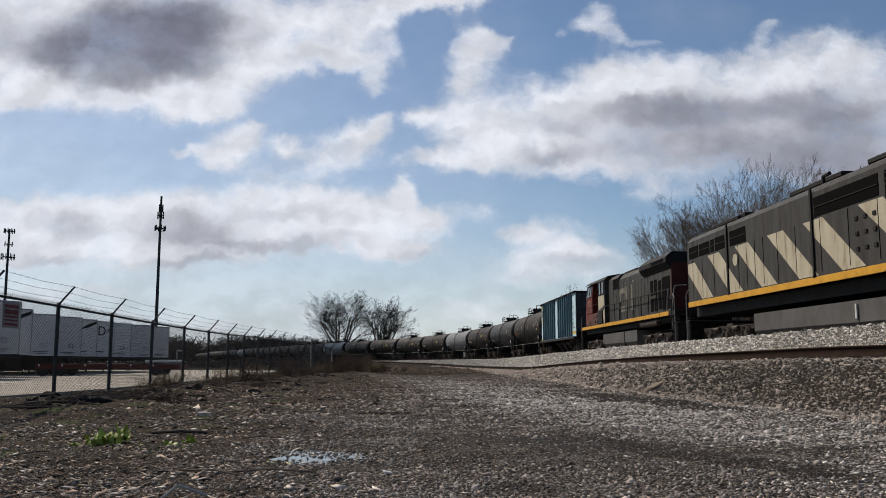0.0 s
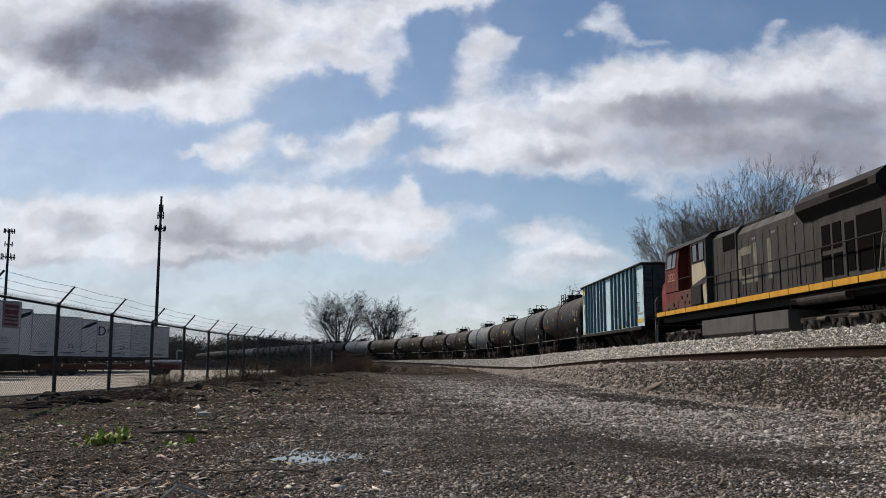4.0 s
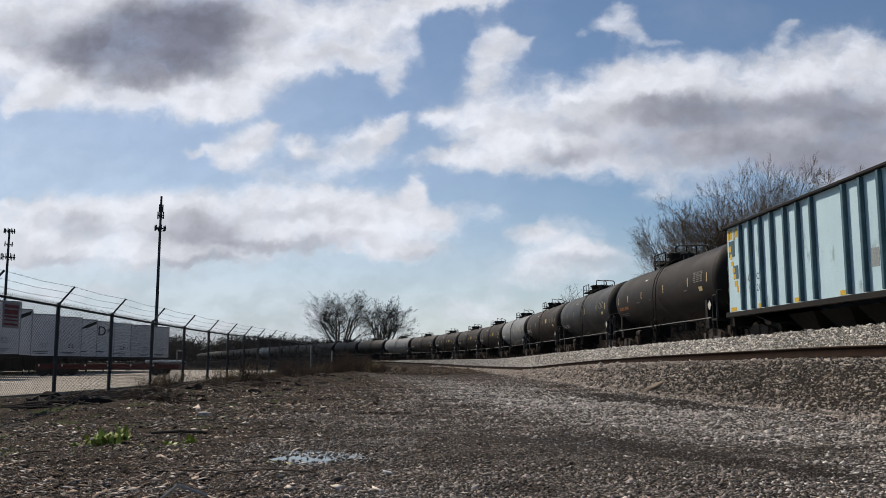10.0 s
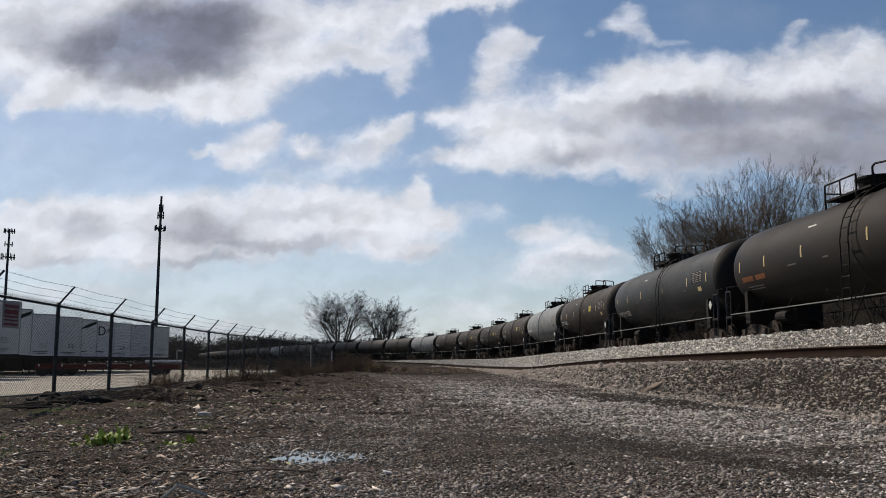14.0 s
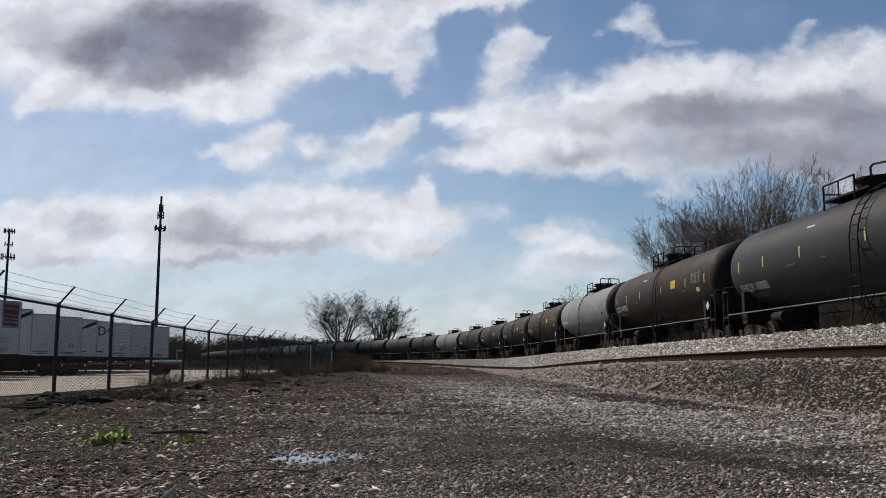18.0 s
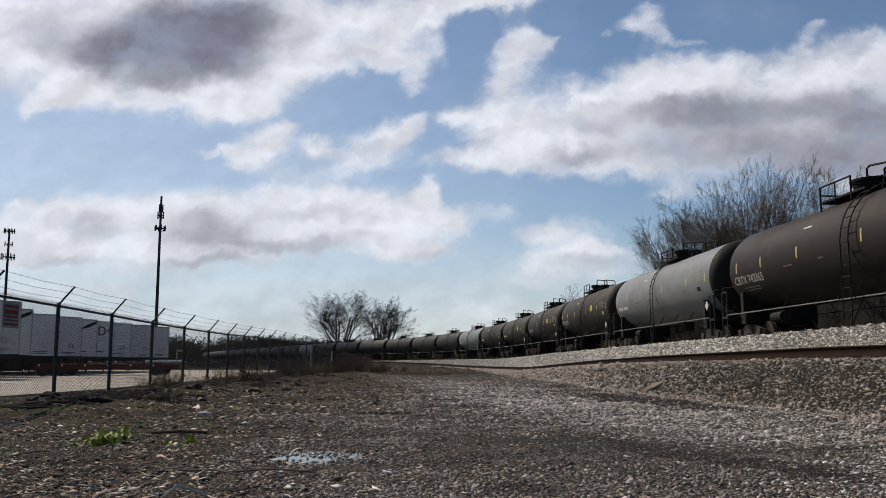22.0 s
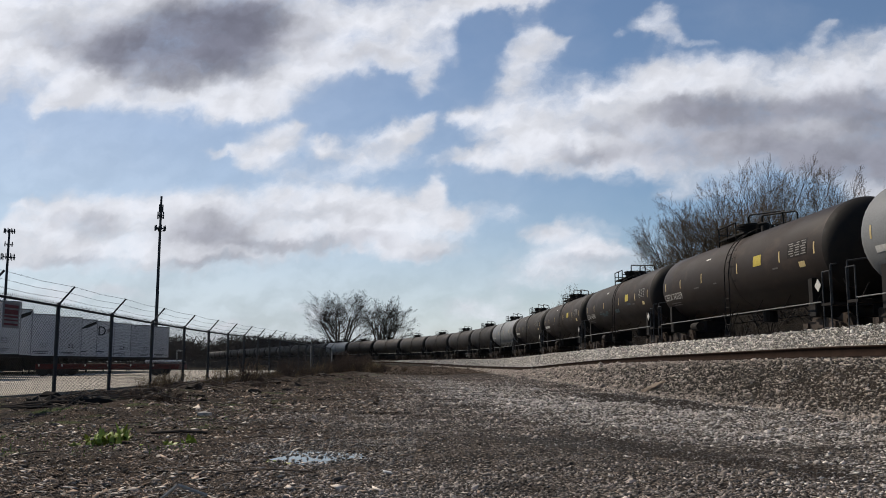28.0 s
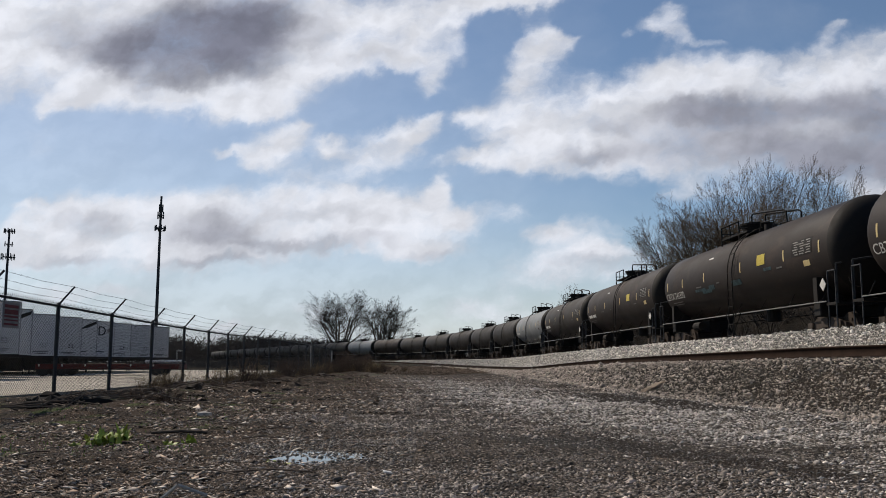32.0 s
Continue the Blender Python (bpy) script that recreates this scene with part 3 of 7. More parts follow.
def wheelset():
    bm = bmesh.new()
    for x in (-0.755, 0.755):
        sgn = 1 if x > 0 else -1
        rod(bm, (x - 0.06, 0, 0.46), (x + 0.06, 0, 0.46), 0.46, 24)
        rod(bm, (x - sgn * 0.075, 0, 0.46), (x - sgn * 0.045, 0, 0.46), 0.49, 24)
        rod(bm, (x + sgn * 0.05, 0, 0.46), (x + sgn * 0.16, 0, 0.46), 0.16, 10)
        for a in range(4):   # hub bolts, so that the turning shows
            c, s = math.cos(a * math.pi / 2), math.sin(a * math.pi / 2)
            rod(bm, (x + sgn * 0.05, c * 0.28, 0.46 + s * 0.28), (x + sgn * 0.09, c * 0.28, 0.46 + s * 0.28), 0.05, 6)
    rod(bm, (-0.75, 0, 0.46), (0.75, 0, 0.46), 0.08, 8)
    bmesh.ops.translate(bm, verts=bm.verts, vec=(0, 0, -0.46))
    return bm


WHEELSETS = []    # (object, its thing, y in the truck): turned in motions()


def freight_truck(car, y, near):
    """A two-axle truck under a car: side frames, bolster, springs, bearing caps, wheelsets."""
    bm = bmesh.new()
    for sx in (-1, 1):
        x0, x1 = sx * 0.98, sx * 1.10
        xa, xb = min(x0, x1), max(x0, x1)
        prof = [(-1.15, 0.62), (-0.70, 0.70), (-0.42, 0.80), (0.42, 0.80), (0.70, 0.70), (1.15, 0.62), (1.15, 0.44), (0.72, 0.40), (0.40, 0.18), (-0.40, 0.18), (-0.72, 0.40), (-1.15, 0.44)]
        a = [bm.verts.new((xa, p, z)) for p, z in prof]
        b = [bm.verts.new((xb, p, z)) for p, z in prof]
        for i in range(len(prof)):
            j = (i + 1) % len(prof)
            bm.faces.new((a[i], a[j], b[j], b[i]))
        bm.faces.new(a)
        bm.faces.new(b)
        for yy in (-0.86, 0.86):
            rod(bm, (sx * 1.06, yy, 0.48), (sx * 1.19, yy, 0.48), 0.13, 10)
            box(bm, sx * 1.08 - 0.1, sx * 1.08 + 0.1, yy - 0.15, yy + 0.15, 0.52, 0.66)
    box(bm, -1.15, 1.15, -0.2, 0.2, 0.5, 0.78)
    bmesh.ops.recalc_face_normals(bm, faces=bm.faces)
    t = part("truck", bm, RUSTY, car)
    place(t, 0, y, 0)
    for sx in (-1, 1):
        for k in (-0.2, 0, 0.2):
            part("coil_spring", rod(bmesh.new(), (sx * 1.05, k, 0.22), (sx * 1.05, k, 0.52), 0.075, 8), SOOT, t)
    for yy in (-0.86, 0.86):
        w = part("wheelset", wheelset(), WHEEL, t)
        place(w, 0, yy, 0.46)
        if near:
            WHEELSETS.append((w, yy))
    return t


def coupler(car, y, sgn):
    bm = B(-0.09, 0.09, min(y, y + sgn * 0.7), max(y, y + sgn * 0.7), 0.78, 0.98)
    box(bm, -0.17, 0.17, y + sgn * 0.62 - 0.13, y + sgn * 0.62 + 0.13, 0.74, 1.02, 0.03)
    part("coupler", bm, RUSTY, car)


def text_on(words, size, material, parent, where, name="lettering", label=""):
    """Painted words; where maps (along, up) of the words to a place on the thing."""
    cu = bpy.data.curves.new("words", "FONT")
    cu.body, cu.size, cu.align_x, cu.align_y = words, size, "CENTER", "CENTER"
    cu.resolution_u = 3
    ob = bpy.data.objects.new("words", cu)
    scene.collection.objects.link(ob)
    me = bpy.data.meshes.new_from_object(ob.evaluated_get(bpy.context.evaluated_depsgraph_get()))
    bpy.data.objects.remove(ob)
    me.name = name
    for v in me.vertices:
        v.co = where(v.co.x, v.co.y)
    me.materials.clear()
    me.materials.append(material)
    o = new(name, me)
    o.parent = parent
    if label:
        o["label"] = label
    return o


def tank_head(bm, R, zc, L, y_mid, depth, seg=40):
    """Shell with elliptical heads, lying along y."""
    rings = []
    ys = []
    n = 9
    for i in range(n + 1):
        a = math.pi / 2 * i / n
        ys.append((-(L / 2 - depth) - depth * math.cos(a), R * math.sin(a)))
    for i in range(1, 8):
        ys.append((-(L / 2 - depth) + (L - 2 * depth) * i / 8, R))
    for i in range(n + 1):
        a = math.pi / 2 * (1 - i / n)
        ys.append(((L / 2 - depth) + depth * math.cos(a), R * math.sin(a)))
    for yy, r in ys:
        r = max(r, 0.02)
        rings.append([bm.verts.new((r * math.cos(2 * math.pi * k / seg), yy + y_mid, zc + r * math.sin(2 * math.pi * k / seg))) for k in range(seg)])
    for a, b in zip(rings, rings[1:]):
        for k in range(seg):
            bm.faces.new((a[k], b[k], b[(k + 1) % seg], a[(k + 1) % seg]))
    bm.faces.new(rings[0])
    bm.faces.new(rings[-1][::-1])
    bmesh.ops.recalc_face_normals(bm, faces=bm.faces)


def ring_band(R, zc, y, w, t, seg=40):
    bm = bmesh.new()
    v = []
    for k in range(seg):
        a = 2 * math.pi * k / seg
        v.append([bm.verts.new((r * math.cos(a), yy, zc + r * math.sin(a))) for r, yy in ((R, y - w), (R + t, y - w), (R + t, y + w), (R, y + w))])
    for k in range(seg):
        p, q = v[k], v[(k + 1) % seg]
        for i in range(3):
            bm.faces.new((p[i], p[i + 1], q[i + 1], q[i]))
    bmesh.ops.recalc_face_normals(bm, faces=bm.faces)
    return bm


def patch(R, zc, y0, y1, a0, a1, lift=0.006, n=4):
    """A thin painted or stuck-on patch on the tank's near side; angles in degrees above the horizontal."""
    bm = bmesh.new()
    rows = []
    for i in range(n + 1):
        a = radians(a0 + (a1 - a0) * i / n)
        rows.append([bm.verts.new((-(R + l) * math.cos(a), y, zc + (R + l) * math.sin(a))) for l in (0.0, lift) for y in (y0, y1)])
    for p, q in zip(rows, rows[1:]):
        bm.faces.new((p[2], p[3], q[3], q[2]))
        bm.faces.new((p[0], p[2], q[2], q[0]))
        bm.faces.new((p[3], p[1], q[1], q[3]))
    bm.faces.new((rows[0][0], rows[0][1], rows[0][3], rows[0][2]))
    bm.faces.new((rows[-1][0], rows[-1][1], rows[-1][3], rows[-1][2]))
    bmesh.ops.recalc_face_normals(bm, faces=bm.faces)
    return bm


FAINT_PALE = mat("worn_stencil_grey", (0.30, 0.29, 0.27), (0.12, 0.11, 0.10), 0.7, 0, 25, 90, 0.0, 0.9)
YELLOW_PANEL = mat("yellow_panel_paint", (0.50, 0.40, 0.07), (0.36, 0.27, 0.06), 0.6, 0, 9, 80, 0.05)


def tank_car(label, paint, L=17.7, R=1.50, near=True, mark="", square=False, ladder_y=-1.0, dome_y=0.2, mark_mat=None, mark_angle=-18, graffiti=False):
    """L between coupler faces. Origin on the rails under the middle; +y is the rear end."""
    car = thing("tank_car", label, "tank car", "tank cars of the train")
    zc, shell_l = 2.86, L - 1.75
    bm = bmesh.new()
    # the shell reaches further towards the front end
    front, rear = -(shell_l / 2 - 0.62) - 0.75, shell_l / 2 - 0.62
    tank_head(bm, R, zc, rear - front + 1.5, (front + rear) / 2, 0.75)
    part("tank_shell", bm, paint, car, smooth=True)
    part("centre_band", ring_band(R, zc, ladder_y, 0.10, 0.005), paint, car)
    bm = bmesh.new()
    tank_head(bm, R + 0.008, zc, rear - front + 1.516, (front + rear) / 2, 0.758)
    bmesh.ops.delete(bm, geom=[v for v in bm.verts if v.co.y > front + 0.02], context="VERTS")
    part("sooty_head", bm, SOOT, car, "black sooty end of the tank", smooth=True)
    # top platform, manway and valve housing
    y0 = dome_y
    top = zc + R
    part("platform", B(-0.85, 0.85, y0 - 1.0, y0 + 1.6, top - 0.02, top + 0.04), SOOT, car, "black grating platform")
    bm = bmesh.new()
    rod(bm, (0, y0, top - 0.06), (0, y0, top + 0.38), 0.46, 18, 0.62)
    rod(bm, (0, y0, top + 0.38), (0, y0, top + 0.44), 0.66, 18)
    part("manway", bm, SOOT, car)
    part("valve_housing", rod(rod(bmesh.new(), (0.1, y0 - 1.0, top - 0.04), (0.1, y0 - 1.0, top + 0.26), 0.24, 14), (-0.25, y0 - 1.6, top - 0.06), (-0.25, y0 - 1.6, top + 0.18), 0.15, 12), SOOT, car)
    bm = bmesh.new()
    for a in range(8):
        c, s = math.cos(a * math.pi / 4), math.sin(a * math.pi / 4)
        rod(bm, (c * 0.47, y0 + s * 0.47, top + 0.42), (c * 0.47, y0 + s * 0.47, top + 0.50), 0.03, 5)
    part("manway_bolts", bm, RUSTY, car)
    hr = 0.50
    for sx in (-1, 1):
        x = sx * 0.84
        part("railing", rods([(x, y0 - 0.25, top - 0.2), (x, y0 - 0.25, top + hr), (x, y0 + 1.55, top + hr), (x, y0 + 1.55, top - 0.25)], 0.030), SOOT, car)
        part("railing_post", rods([(x, y0 + 0.65, top - 0.1), (x, y0 + 0.65, top + hr)], 0.024), SOOT, car)
        part("long_grab_rail", rods([(x * 0.32, y0 - 0.15, top - 0.2), (x * 0.32, y0 - 0.15, top + 0.74), (x * 0.32, y0 - 0.3, top + 0.80), (x * 0.32, y0 - 2.95, top + 0.50), (x * 0.32, y0 - 3.15, top + 0.40), (x * 0.32, y0 - 3.2, top - 0.15)], 0.032), SOOT, car)
        part("long_grab_rail", rods([(x * 0.45, y0 - 1.1, top), (x * 0.45, y0 - 1.25, top + 0.30), (x * 0.45, y0 - 2.3, top + 0.22), (x * 0.45, y0 - 2.4, top - 0.05)], 0.026), SOOT, car)
    for yy in (y0 - 0.25, y0 + 1.55):
        part("railing", rods([(-0.84, yy, top + hr * 0.5), (0.84, yy, top + hr * 0.5)], 0.024), SOOT, car)
    # side ladders, hooped over the shell
    for sx in (-1, 1):
        bm = bmesh.new()
        for yy in (ladder_y - 0.22, ladder_y + 0.22):
            pts = [(sx * (R + 0.16), yy, 0.72), (sx * (R + 0.16), yy, zc)]
            for k in range(1, 8):
                a = radians(11 * k)
                pts.append((sx * (R + 0.14) * math.cos(a), yy, zc + (R + 0.14) * math.sin(a)))
            rods(pts, 0.02, 5, bm)
        z = 0.85
        while z < zc:
            rod(bm, (sx * (R + 0.16), ladder_y - 0.22, z), (sx * (R + 0.16), ladder_y + 0.22, z), 0.016, 5)
            z += 0.32
        for k in range(1, 8):
            a = radians(11 * k)
            p = (sx * (R + 0.14) * math.cos(a), zc + (R + 0.14) * math.sin(a))
            rod(bm, (p[0], ladder_y - 0.22, p[1]), (p[0], ladder_y + 0.22, p[1]), 0.016, 5)
        for yy in (-0.5, 0.5):
            rod(bm, (sx * (R + 0.16), ladder_y + yy, 1.3), (sx * (R + 0.16), ladder_y, 0.62), 0.018, 5)
        rods([(sx * (R + 0.16), ladder_y - 0.22, 0.95), (sx * (R + 0.22), ladder_y - 0.26, 0.42), (sx * (R + 0.22), ladder_y + 0.26, 0.42), (sx * (R + 0.16), ladder_y + 0.22, 0.95)], 0.02, 5, bm)
        rod(bm, (sx * (R + 0.22), ladder_y - 0.26, 0.42), (sx * (R + 0.10), ladder_y - 0.75, 1.22), 0.018, 5)
        part("ladder", bm, SOOT, car)
        # long running rail low on the side, with its brackets
        yl = shell_l / 2 - 0.1
        rail = part("side_handrail", rods([(sx * 1.50, -yl, 1.22), (sx * 1.50, yl, 1.22)], 0.02, 6), SILVER if sx < 0 else SOOT, car)
        for yy in np.linspace(-yl + 0.3, yl - 0.3, 8):
            part("bracket", rods([(sx * 1.50, yy, 1.22), (sx * 1.22, yy + 0.12, 1.62)], 0.018, 5), SOOT, rail)
    # underframe: draft sills, bolsters and saddles
    for sgn in (-1, 1):
        ye = sgn * (L / 2 - 0.45)
        yb = sgn * (L / 2 - 2.15) - (0.3 if sgn < 0 else 0)
        a, b = sorted((ye, sgn * (L / 2 - 3.6)))
        part("draft_sill", B(-0.22, 0.22, a, b, 0.80, 1.28), SOOT, car)
        part("bolster", B(-1.35, 1.35, yb - 0.22, yb + 0.22, 0.82, 1.30, 0.03), SOOT, car)
        for sx in (-1, 1):
            part("saddle", B(min(sx * 0.6, sx * 1.38), max(sx * 0.6, sx * 1.38), yb - 0.12, yb + 0.12, 1.25, 2.0), SOOT, car)
        a, b = sorted((ye, ye - sgn * 0.55))
        part("end_platform", B(-1.48, 1.48, a, b, 1.10, 1.18), SOOT, car)
        part("end_railing", rods([(-1.42, ye, 1.14), (-1.42, ye, 2.28), (-0.9, ye, 2.36), (0.9, ye, 2.36), (1.42, ye, 2.28), (1.42, ye, 1.14)], 0.028), GALV, car)
        for sx in (-1, 1):
            part("corner_ladder", rods([(sx * 1.46, ye, 0.45), (sx * 1.46, ye, 2.1), (sx * 1.46, ye - sgn * 0.45, 2.1), (sx * 1.46, ye - sgn * 0.45, 0.45), (sx * 1.46, ye, 0.45)], 0.022), GALV if sx < 0 else SOOT, car)
        coupler(car, ye, sgn)
        freight_truck(car, yb, near)
    bm = bmesh.new()
    rod(bm, (0, -0.9, 1.38), (0, -0.9, 0.95), 0.25, 12)
    part("bottom_outlet", bm, SOOT, car)
    part("brake_cylinder", rod(bmesh.new(), (-0.75, L / 2 - 4.2, 1.02), (-0.75, L / 2 - 3.4, 1.02), 0.18, 12), SOOT, car)
    bm = bmesh.new()
    ye = -(L / 2 - 0.5)
    for k in range(12):
        a, b2 = 2 * math.pi * k / 12, 2 * math.pi * (k + 1) / 12
        rod(bm, (-0.75 + 0.28 * math.cos(a), ye, 1.9 + 0.28 * math.sin(a)), (-0.75 + 0.28 * math.cos(b2), ye, 1.9 + 0.28 * math.sin(b2)), 0.018, 5)
    part("brake_wheel", bm, RUSTY, car)
    if not near:
        return car
    # markings: reflector strips, data panel, warning diamond
    for yy in (-7.6, -5.2, -1.6, 2.2, 4.9, 7.0):
        part("reflector_strip", patch(R, zc, yy - 0.04, yy + 0.04, -6, 8), PALE_MARK, car, "pale yellow reflective strip")
    p = part("data_panel", patch(R, zc, -7.15, -5.8, -4, 15), FAINT_PALE if paint is TANK_GREY else SOOT, car, "black stencilled data panel with grey writing")
    for k in range(6):
        a = -2.8 + 3 * k
        for j in range(3):
            y1_ = -7.08 + 0.42 * j + 0.03 * ((k + j) % 2)
            part("line_of_writing", patch(R + 0.004, zc, y1_, y1_ + 0.34 - 0.06 * ((k * 2 + j) % 3), a, a + 1.3, 0.004, 1), FAINT_PALE, p)
    bm = bmesh.new()
    d = [(0.0, -0.19), (0.19, 0.0), (0.0, 0.19), (-0.19, 0.0)]
    bm.faces.new([bm.verts.new((-1.53, -shell_l / 2 + 0.20 + u, 1.72 + v)) for u, v in d])
    r = bmesh.ops.extrude_face_region(bm, geom=bm.faces[:])
    bmesh.ops.translate(bm, vec=(0.02, 0, 0), verts=[v for v in r["geom"] if isinstance(v, bmesh.types.BMVert)])
    part("warning_placard", bm, WHITE_MARK, car, "small white diamond warning placard")
    part("small_emblem", patch(R, zc, -6.9, -6.5, -18, -11), SOOT if paint is TANK_GREY else PALE_MARK, car)
    if square:
        part("yellow_panel", patch(R, zc, -3.75, -3.1, -3, 11), YELLOW_PANEL, car, "bright yellow square panel")
    mm = mark_mat or WHITE_MARK

    def on_side(u, v, ym=6.1, am=mark_angle):
        a = radians(am) + v / R
        return Vector((-(R + 0.006) * math.cos(a), ym - u, zc + (R + 0.006) * math.sin(a)))
    if mark:
        text_on(mark, 0.42, mm, car, on_side, "reporting_mark", "white stencilled car number")
    else:
        for a, b in ((6.9, 6.0), (5.8, 5.0)):
            part("faint_writing", patch(R, zc, b, a, mark_angle - 3, mark_angle + 4), mm, car)
    for k in range(2):
        part("line_of_writing", patch(R, zc, 5.4, 6.7 - 0.2 * k, mark_angle - 12 - 4 * k, mark_angle - 10.5 - 4 * k), FAINT_MARK, car)
    for y0_, y1_ in ((3.2, 2.6), (-4.6, -5.0), (0.9, 0.6)):
        part("small_stencil", patch(R, zc, y1_, y0_, -13, -11), FAINT_MARK, car)
    part("white_dash", patch(R, zc, 1.5, 2.0, 29, 31), WHITE_MARK, car)
    if graffiti:
        for y1_, y0_, a0, a1 in ((1.6, 2.6, -24, -18), (2.2, 3.4, -19, -15), (-1.5, -0.6, -22, -14), (1.2, 1.8, -20, -13), (-4.2, -3.6, -12, -8)):
            part("graffiti_patch", patch(R, zc, y1_, y0_, a0, a1), TEAL_MARK, car, "faint sprayed blue patch")
    return car


FAINT_PANEL = mat("faded_stencil_panel", (0.34, 0.36, 0.35), (0.18, 0.22, 0.23), 0.6, 0, 12, 60, 0.0, 0.9)
RIBS = [6.3, 5.45, 4.6, 3.7, 2.7, 1.8, 0.9, -1.0, -1.9, -2.8, -3.75, -4.65, -5.5, -6.25]


def hopper_car():
    car = thing("hopper_car", "pale blue ribbed open-top hopper car with worn paint", "hopper car")
    L, h0, h1, w = 15.4, 1.27, 4.5, 1.50
    t = 0.02
    for sx in (-1, 1):
        a, b = sorted((sx * (w - t), sx * w))
        side = part("side_sheet", B(a, b, -L / 2, L / 2, h0, h1), HOPPER_BLUE, car)
        # ribs: pairs and a wide plain middle, from the far end to the near one; shade painted in
        ys = RIBS
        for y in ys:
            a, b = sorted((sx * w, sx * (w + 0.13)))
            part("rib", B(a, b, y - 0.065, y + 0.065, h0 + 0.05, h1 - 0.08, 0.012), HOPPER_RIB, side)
        a, b = sorted((sx * (w - 0.05), sx * (w + 0.16)))
        part("top_chord", B(a, b, -L / 2 - 0.02, L / 2 + 0.02, h1 - 0.05, h1 + 0.035, 0.012), SOOT, side)
        part("side_sill", B(a, b, -L / 2, L / 2, h0 - 0.16, h0 + 0.02, 0.015), SOOT, side)
        if sx < 0:
            for y, l in ((7.3, 0.25), (5.0, 0.12), (2.2, 0.2), (-0.6, 0.18), (-3.3, 0.2), (-7.0, 0.55)):
                part("reflector", B(sx * w - 0.008, sx * w, y - l, y + l, h0 + (0.06 if l < 0.5 else 0.22), h0 + (0.2 if l < 0.5 else 0.42)), YELLOW_MARK, side, "yellow reflective patch")
            # sprayed tag: yellow bars over a dark shadow, running down the last panel
            for y, z, dy, dz in ((7.52, 4.18, 0.09, 0.17), (7.28, 4.20, 0.08, 0.18), (7.03, 4.16, 0.06, 0.19), (6.80, 4.20, 0.09, 0.16), (7.46, 3.66, 0.11, 0.11), (7.36, 3.36, 0.09, 0.10), (7.27, 3.10, 0.11, 0.08), (7.17, 2.85, 0.10, 0.09), (7.08, 2.60, 0.11, 0.09), (6.98, 2.33, 0.13, 0.10), (6.84, 2.12, 0.06, 0.12)):
                part("yellow_tag", B(sx * w - 0.012, sx * w - 0.002, y - dy, y + dy, z - dz, z + dz), YELLOW_MARK, side, "sprayed yellow letter shape")
            part("dark_tag", B(sx * w - 0.008, sx * w - 0.001, 7.0, 7.55, 3.35, 3.95), HOPPER_RIB, side)
            part("dark_tag", B(sx * w - 0.008, sx * w - 0.001, 6.75, 7.2, 2.5, 3.0), HOPPER_RIB, side)
            for words, y, z in (("G", 5.80, 2.42), ("CX", 4.97, 2.42), ("5", 5.80, 2.02), ("212", 4.97, 2.02)):
                text_on(words, 0.33, SOOT, side, (lambda u_, v_, y=y, z=z: Vector((-w - 0.004, y - u_, z + v_))), "reporting_mark", "black stencilled car number")
            for y, z, a, b in ((-2.3, 2.2, 0.2, 0.25), (-4.2, 1.55, 0.22, 0.14), (-5.05, 2.05, 0.28, 0.06), (-5.9, 1.7, 0.16, 0.28), (-6.7, 2.2, 0.2, 0.14), (-7.0, 1.95, 0.45, 0.06)):
                part("stencilled_writing", B(sx * w - 0.006, sx * w, y - a, y + a, z - b, z + b), FAINT_PANEL if z > 1.6 else SOOT, side)
    for z in (2.55, 3.0, 3.45):
        part("grab_iron", rods([(-w, -6.9, z), (-w - 0.07, -6.9, z), (-w - 0.07, -6.4, z), (-w, -6.4, z)], 0.014, 5), SOOT, car)
    for sgn in (-1, 1):
        y = sgn * L / 2
        a, b = sorted((y, y - sgn * 0.04))
        # end colour holds both grime and the shade of a face turned from the sun
        end = part("end_sheet", B(-w, w, a, b, 1.75, h1 - 0.02), HOPPER_END, car)
        for k in range(3):
            a, b = sorted((y, y + sgn * 0.09))
            part("end_stiffener", B(-w, w, a, b, 2.1 + 0.8 * k, 2.24 + 0.8 * k), HOPPER_END, end)
        part("top_chord", B(-w - 0.1, w + 0.1, y - 0.08, y + 0.08, h1 - 0.09, h1 + 0.045), SOOT, end)
        for sx in (-1, 1):
            bm = rods([(sx * 1.45, y + sgn * 0.12, 0.5), (sx * 1.45, y + sgn * 0.12, 4.35)], 0.022)
            rods([(sx * 1.05, y + sgn * 0.12, 0.5), (sx * 1.05, y + sgn * 0.12, 4.35)], 0.022, 6, bm)
            for k in range(10):
                rod(bm, (sx * 1.45, y + sgn * 0.12, 0.7 + 0.36 * k), (sx * 1.05, y + sgn * 0.12, 0.7 + 0.36 * k), 0.016, 5)
            part("end_ladder", bm, SOOT, car)
        part("end_sill", B(-1.4, 1.4, y - 0.15, y + 0.15, 0.8, 1.12), SOOT, car)
        bm = bmesh.new()
        a = [bm.verts.new(p) for p in ((-1.45, y - sgn * 0.1, 1.6), (1.45, y - sgn * 0.1, 1.6), (1.45, y - sgn * 3.4, 0.75), (-1.45, y - sgn * 3.4, 0.75))]
        b = [bm.verts.new(v.co + Vector((0, 0, 0.05))) for v in a]
        bm.faces.new(a), bm.faces.new(b[::-1])
        for i in range(4):
            bm.faces.new((a[i], a[(i + 1) % 4], b[(i + 1) % 4], b[i]))
        bmesh.ops.recalc_face_normals(bm, faces=bm.faces)
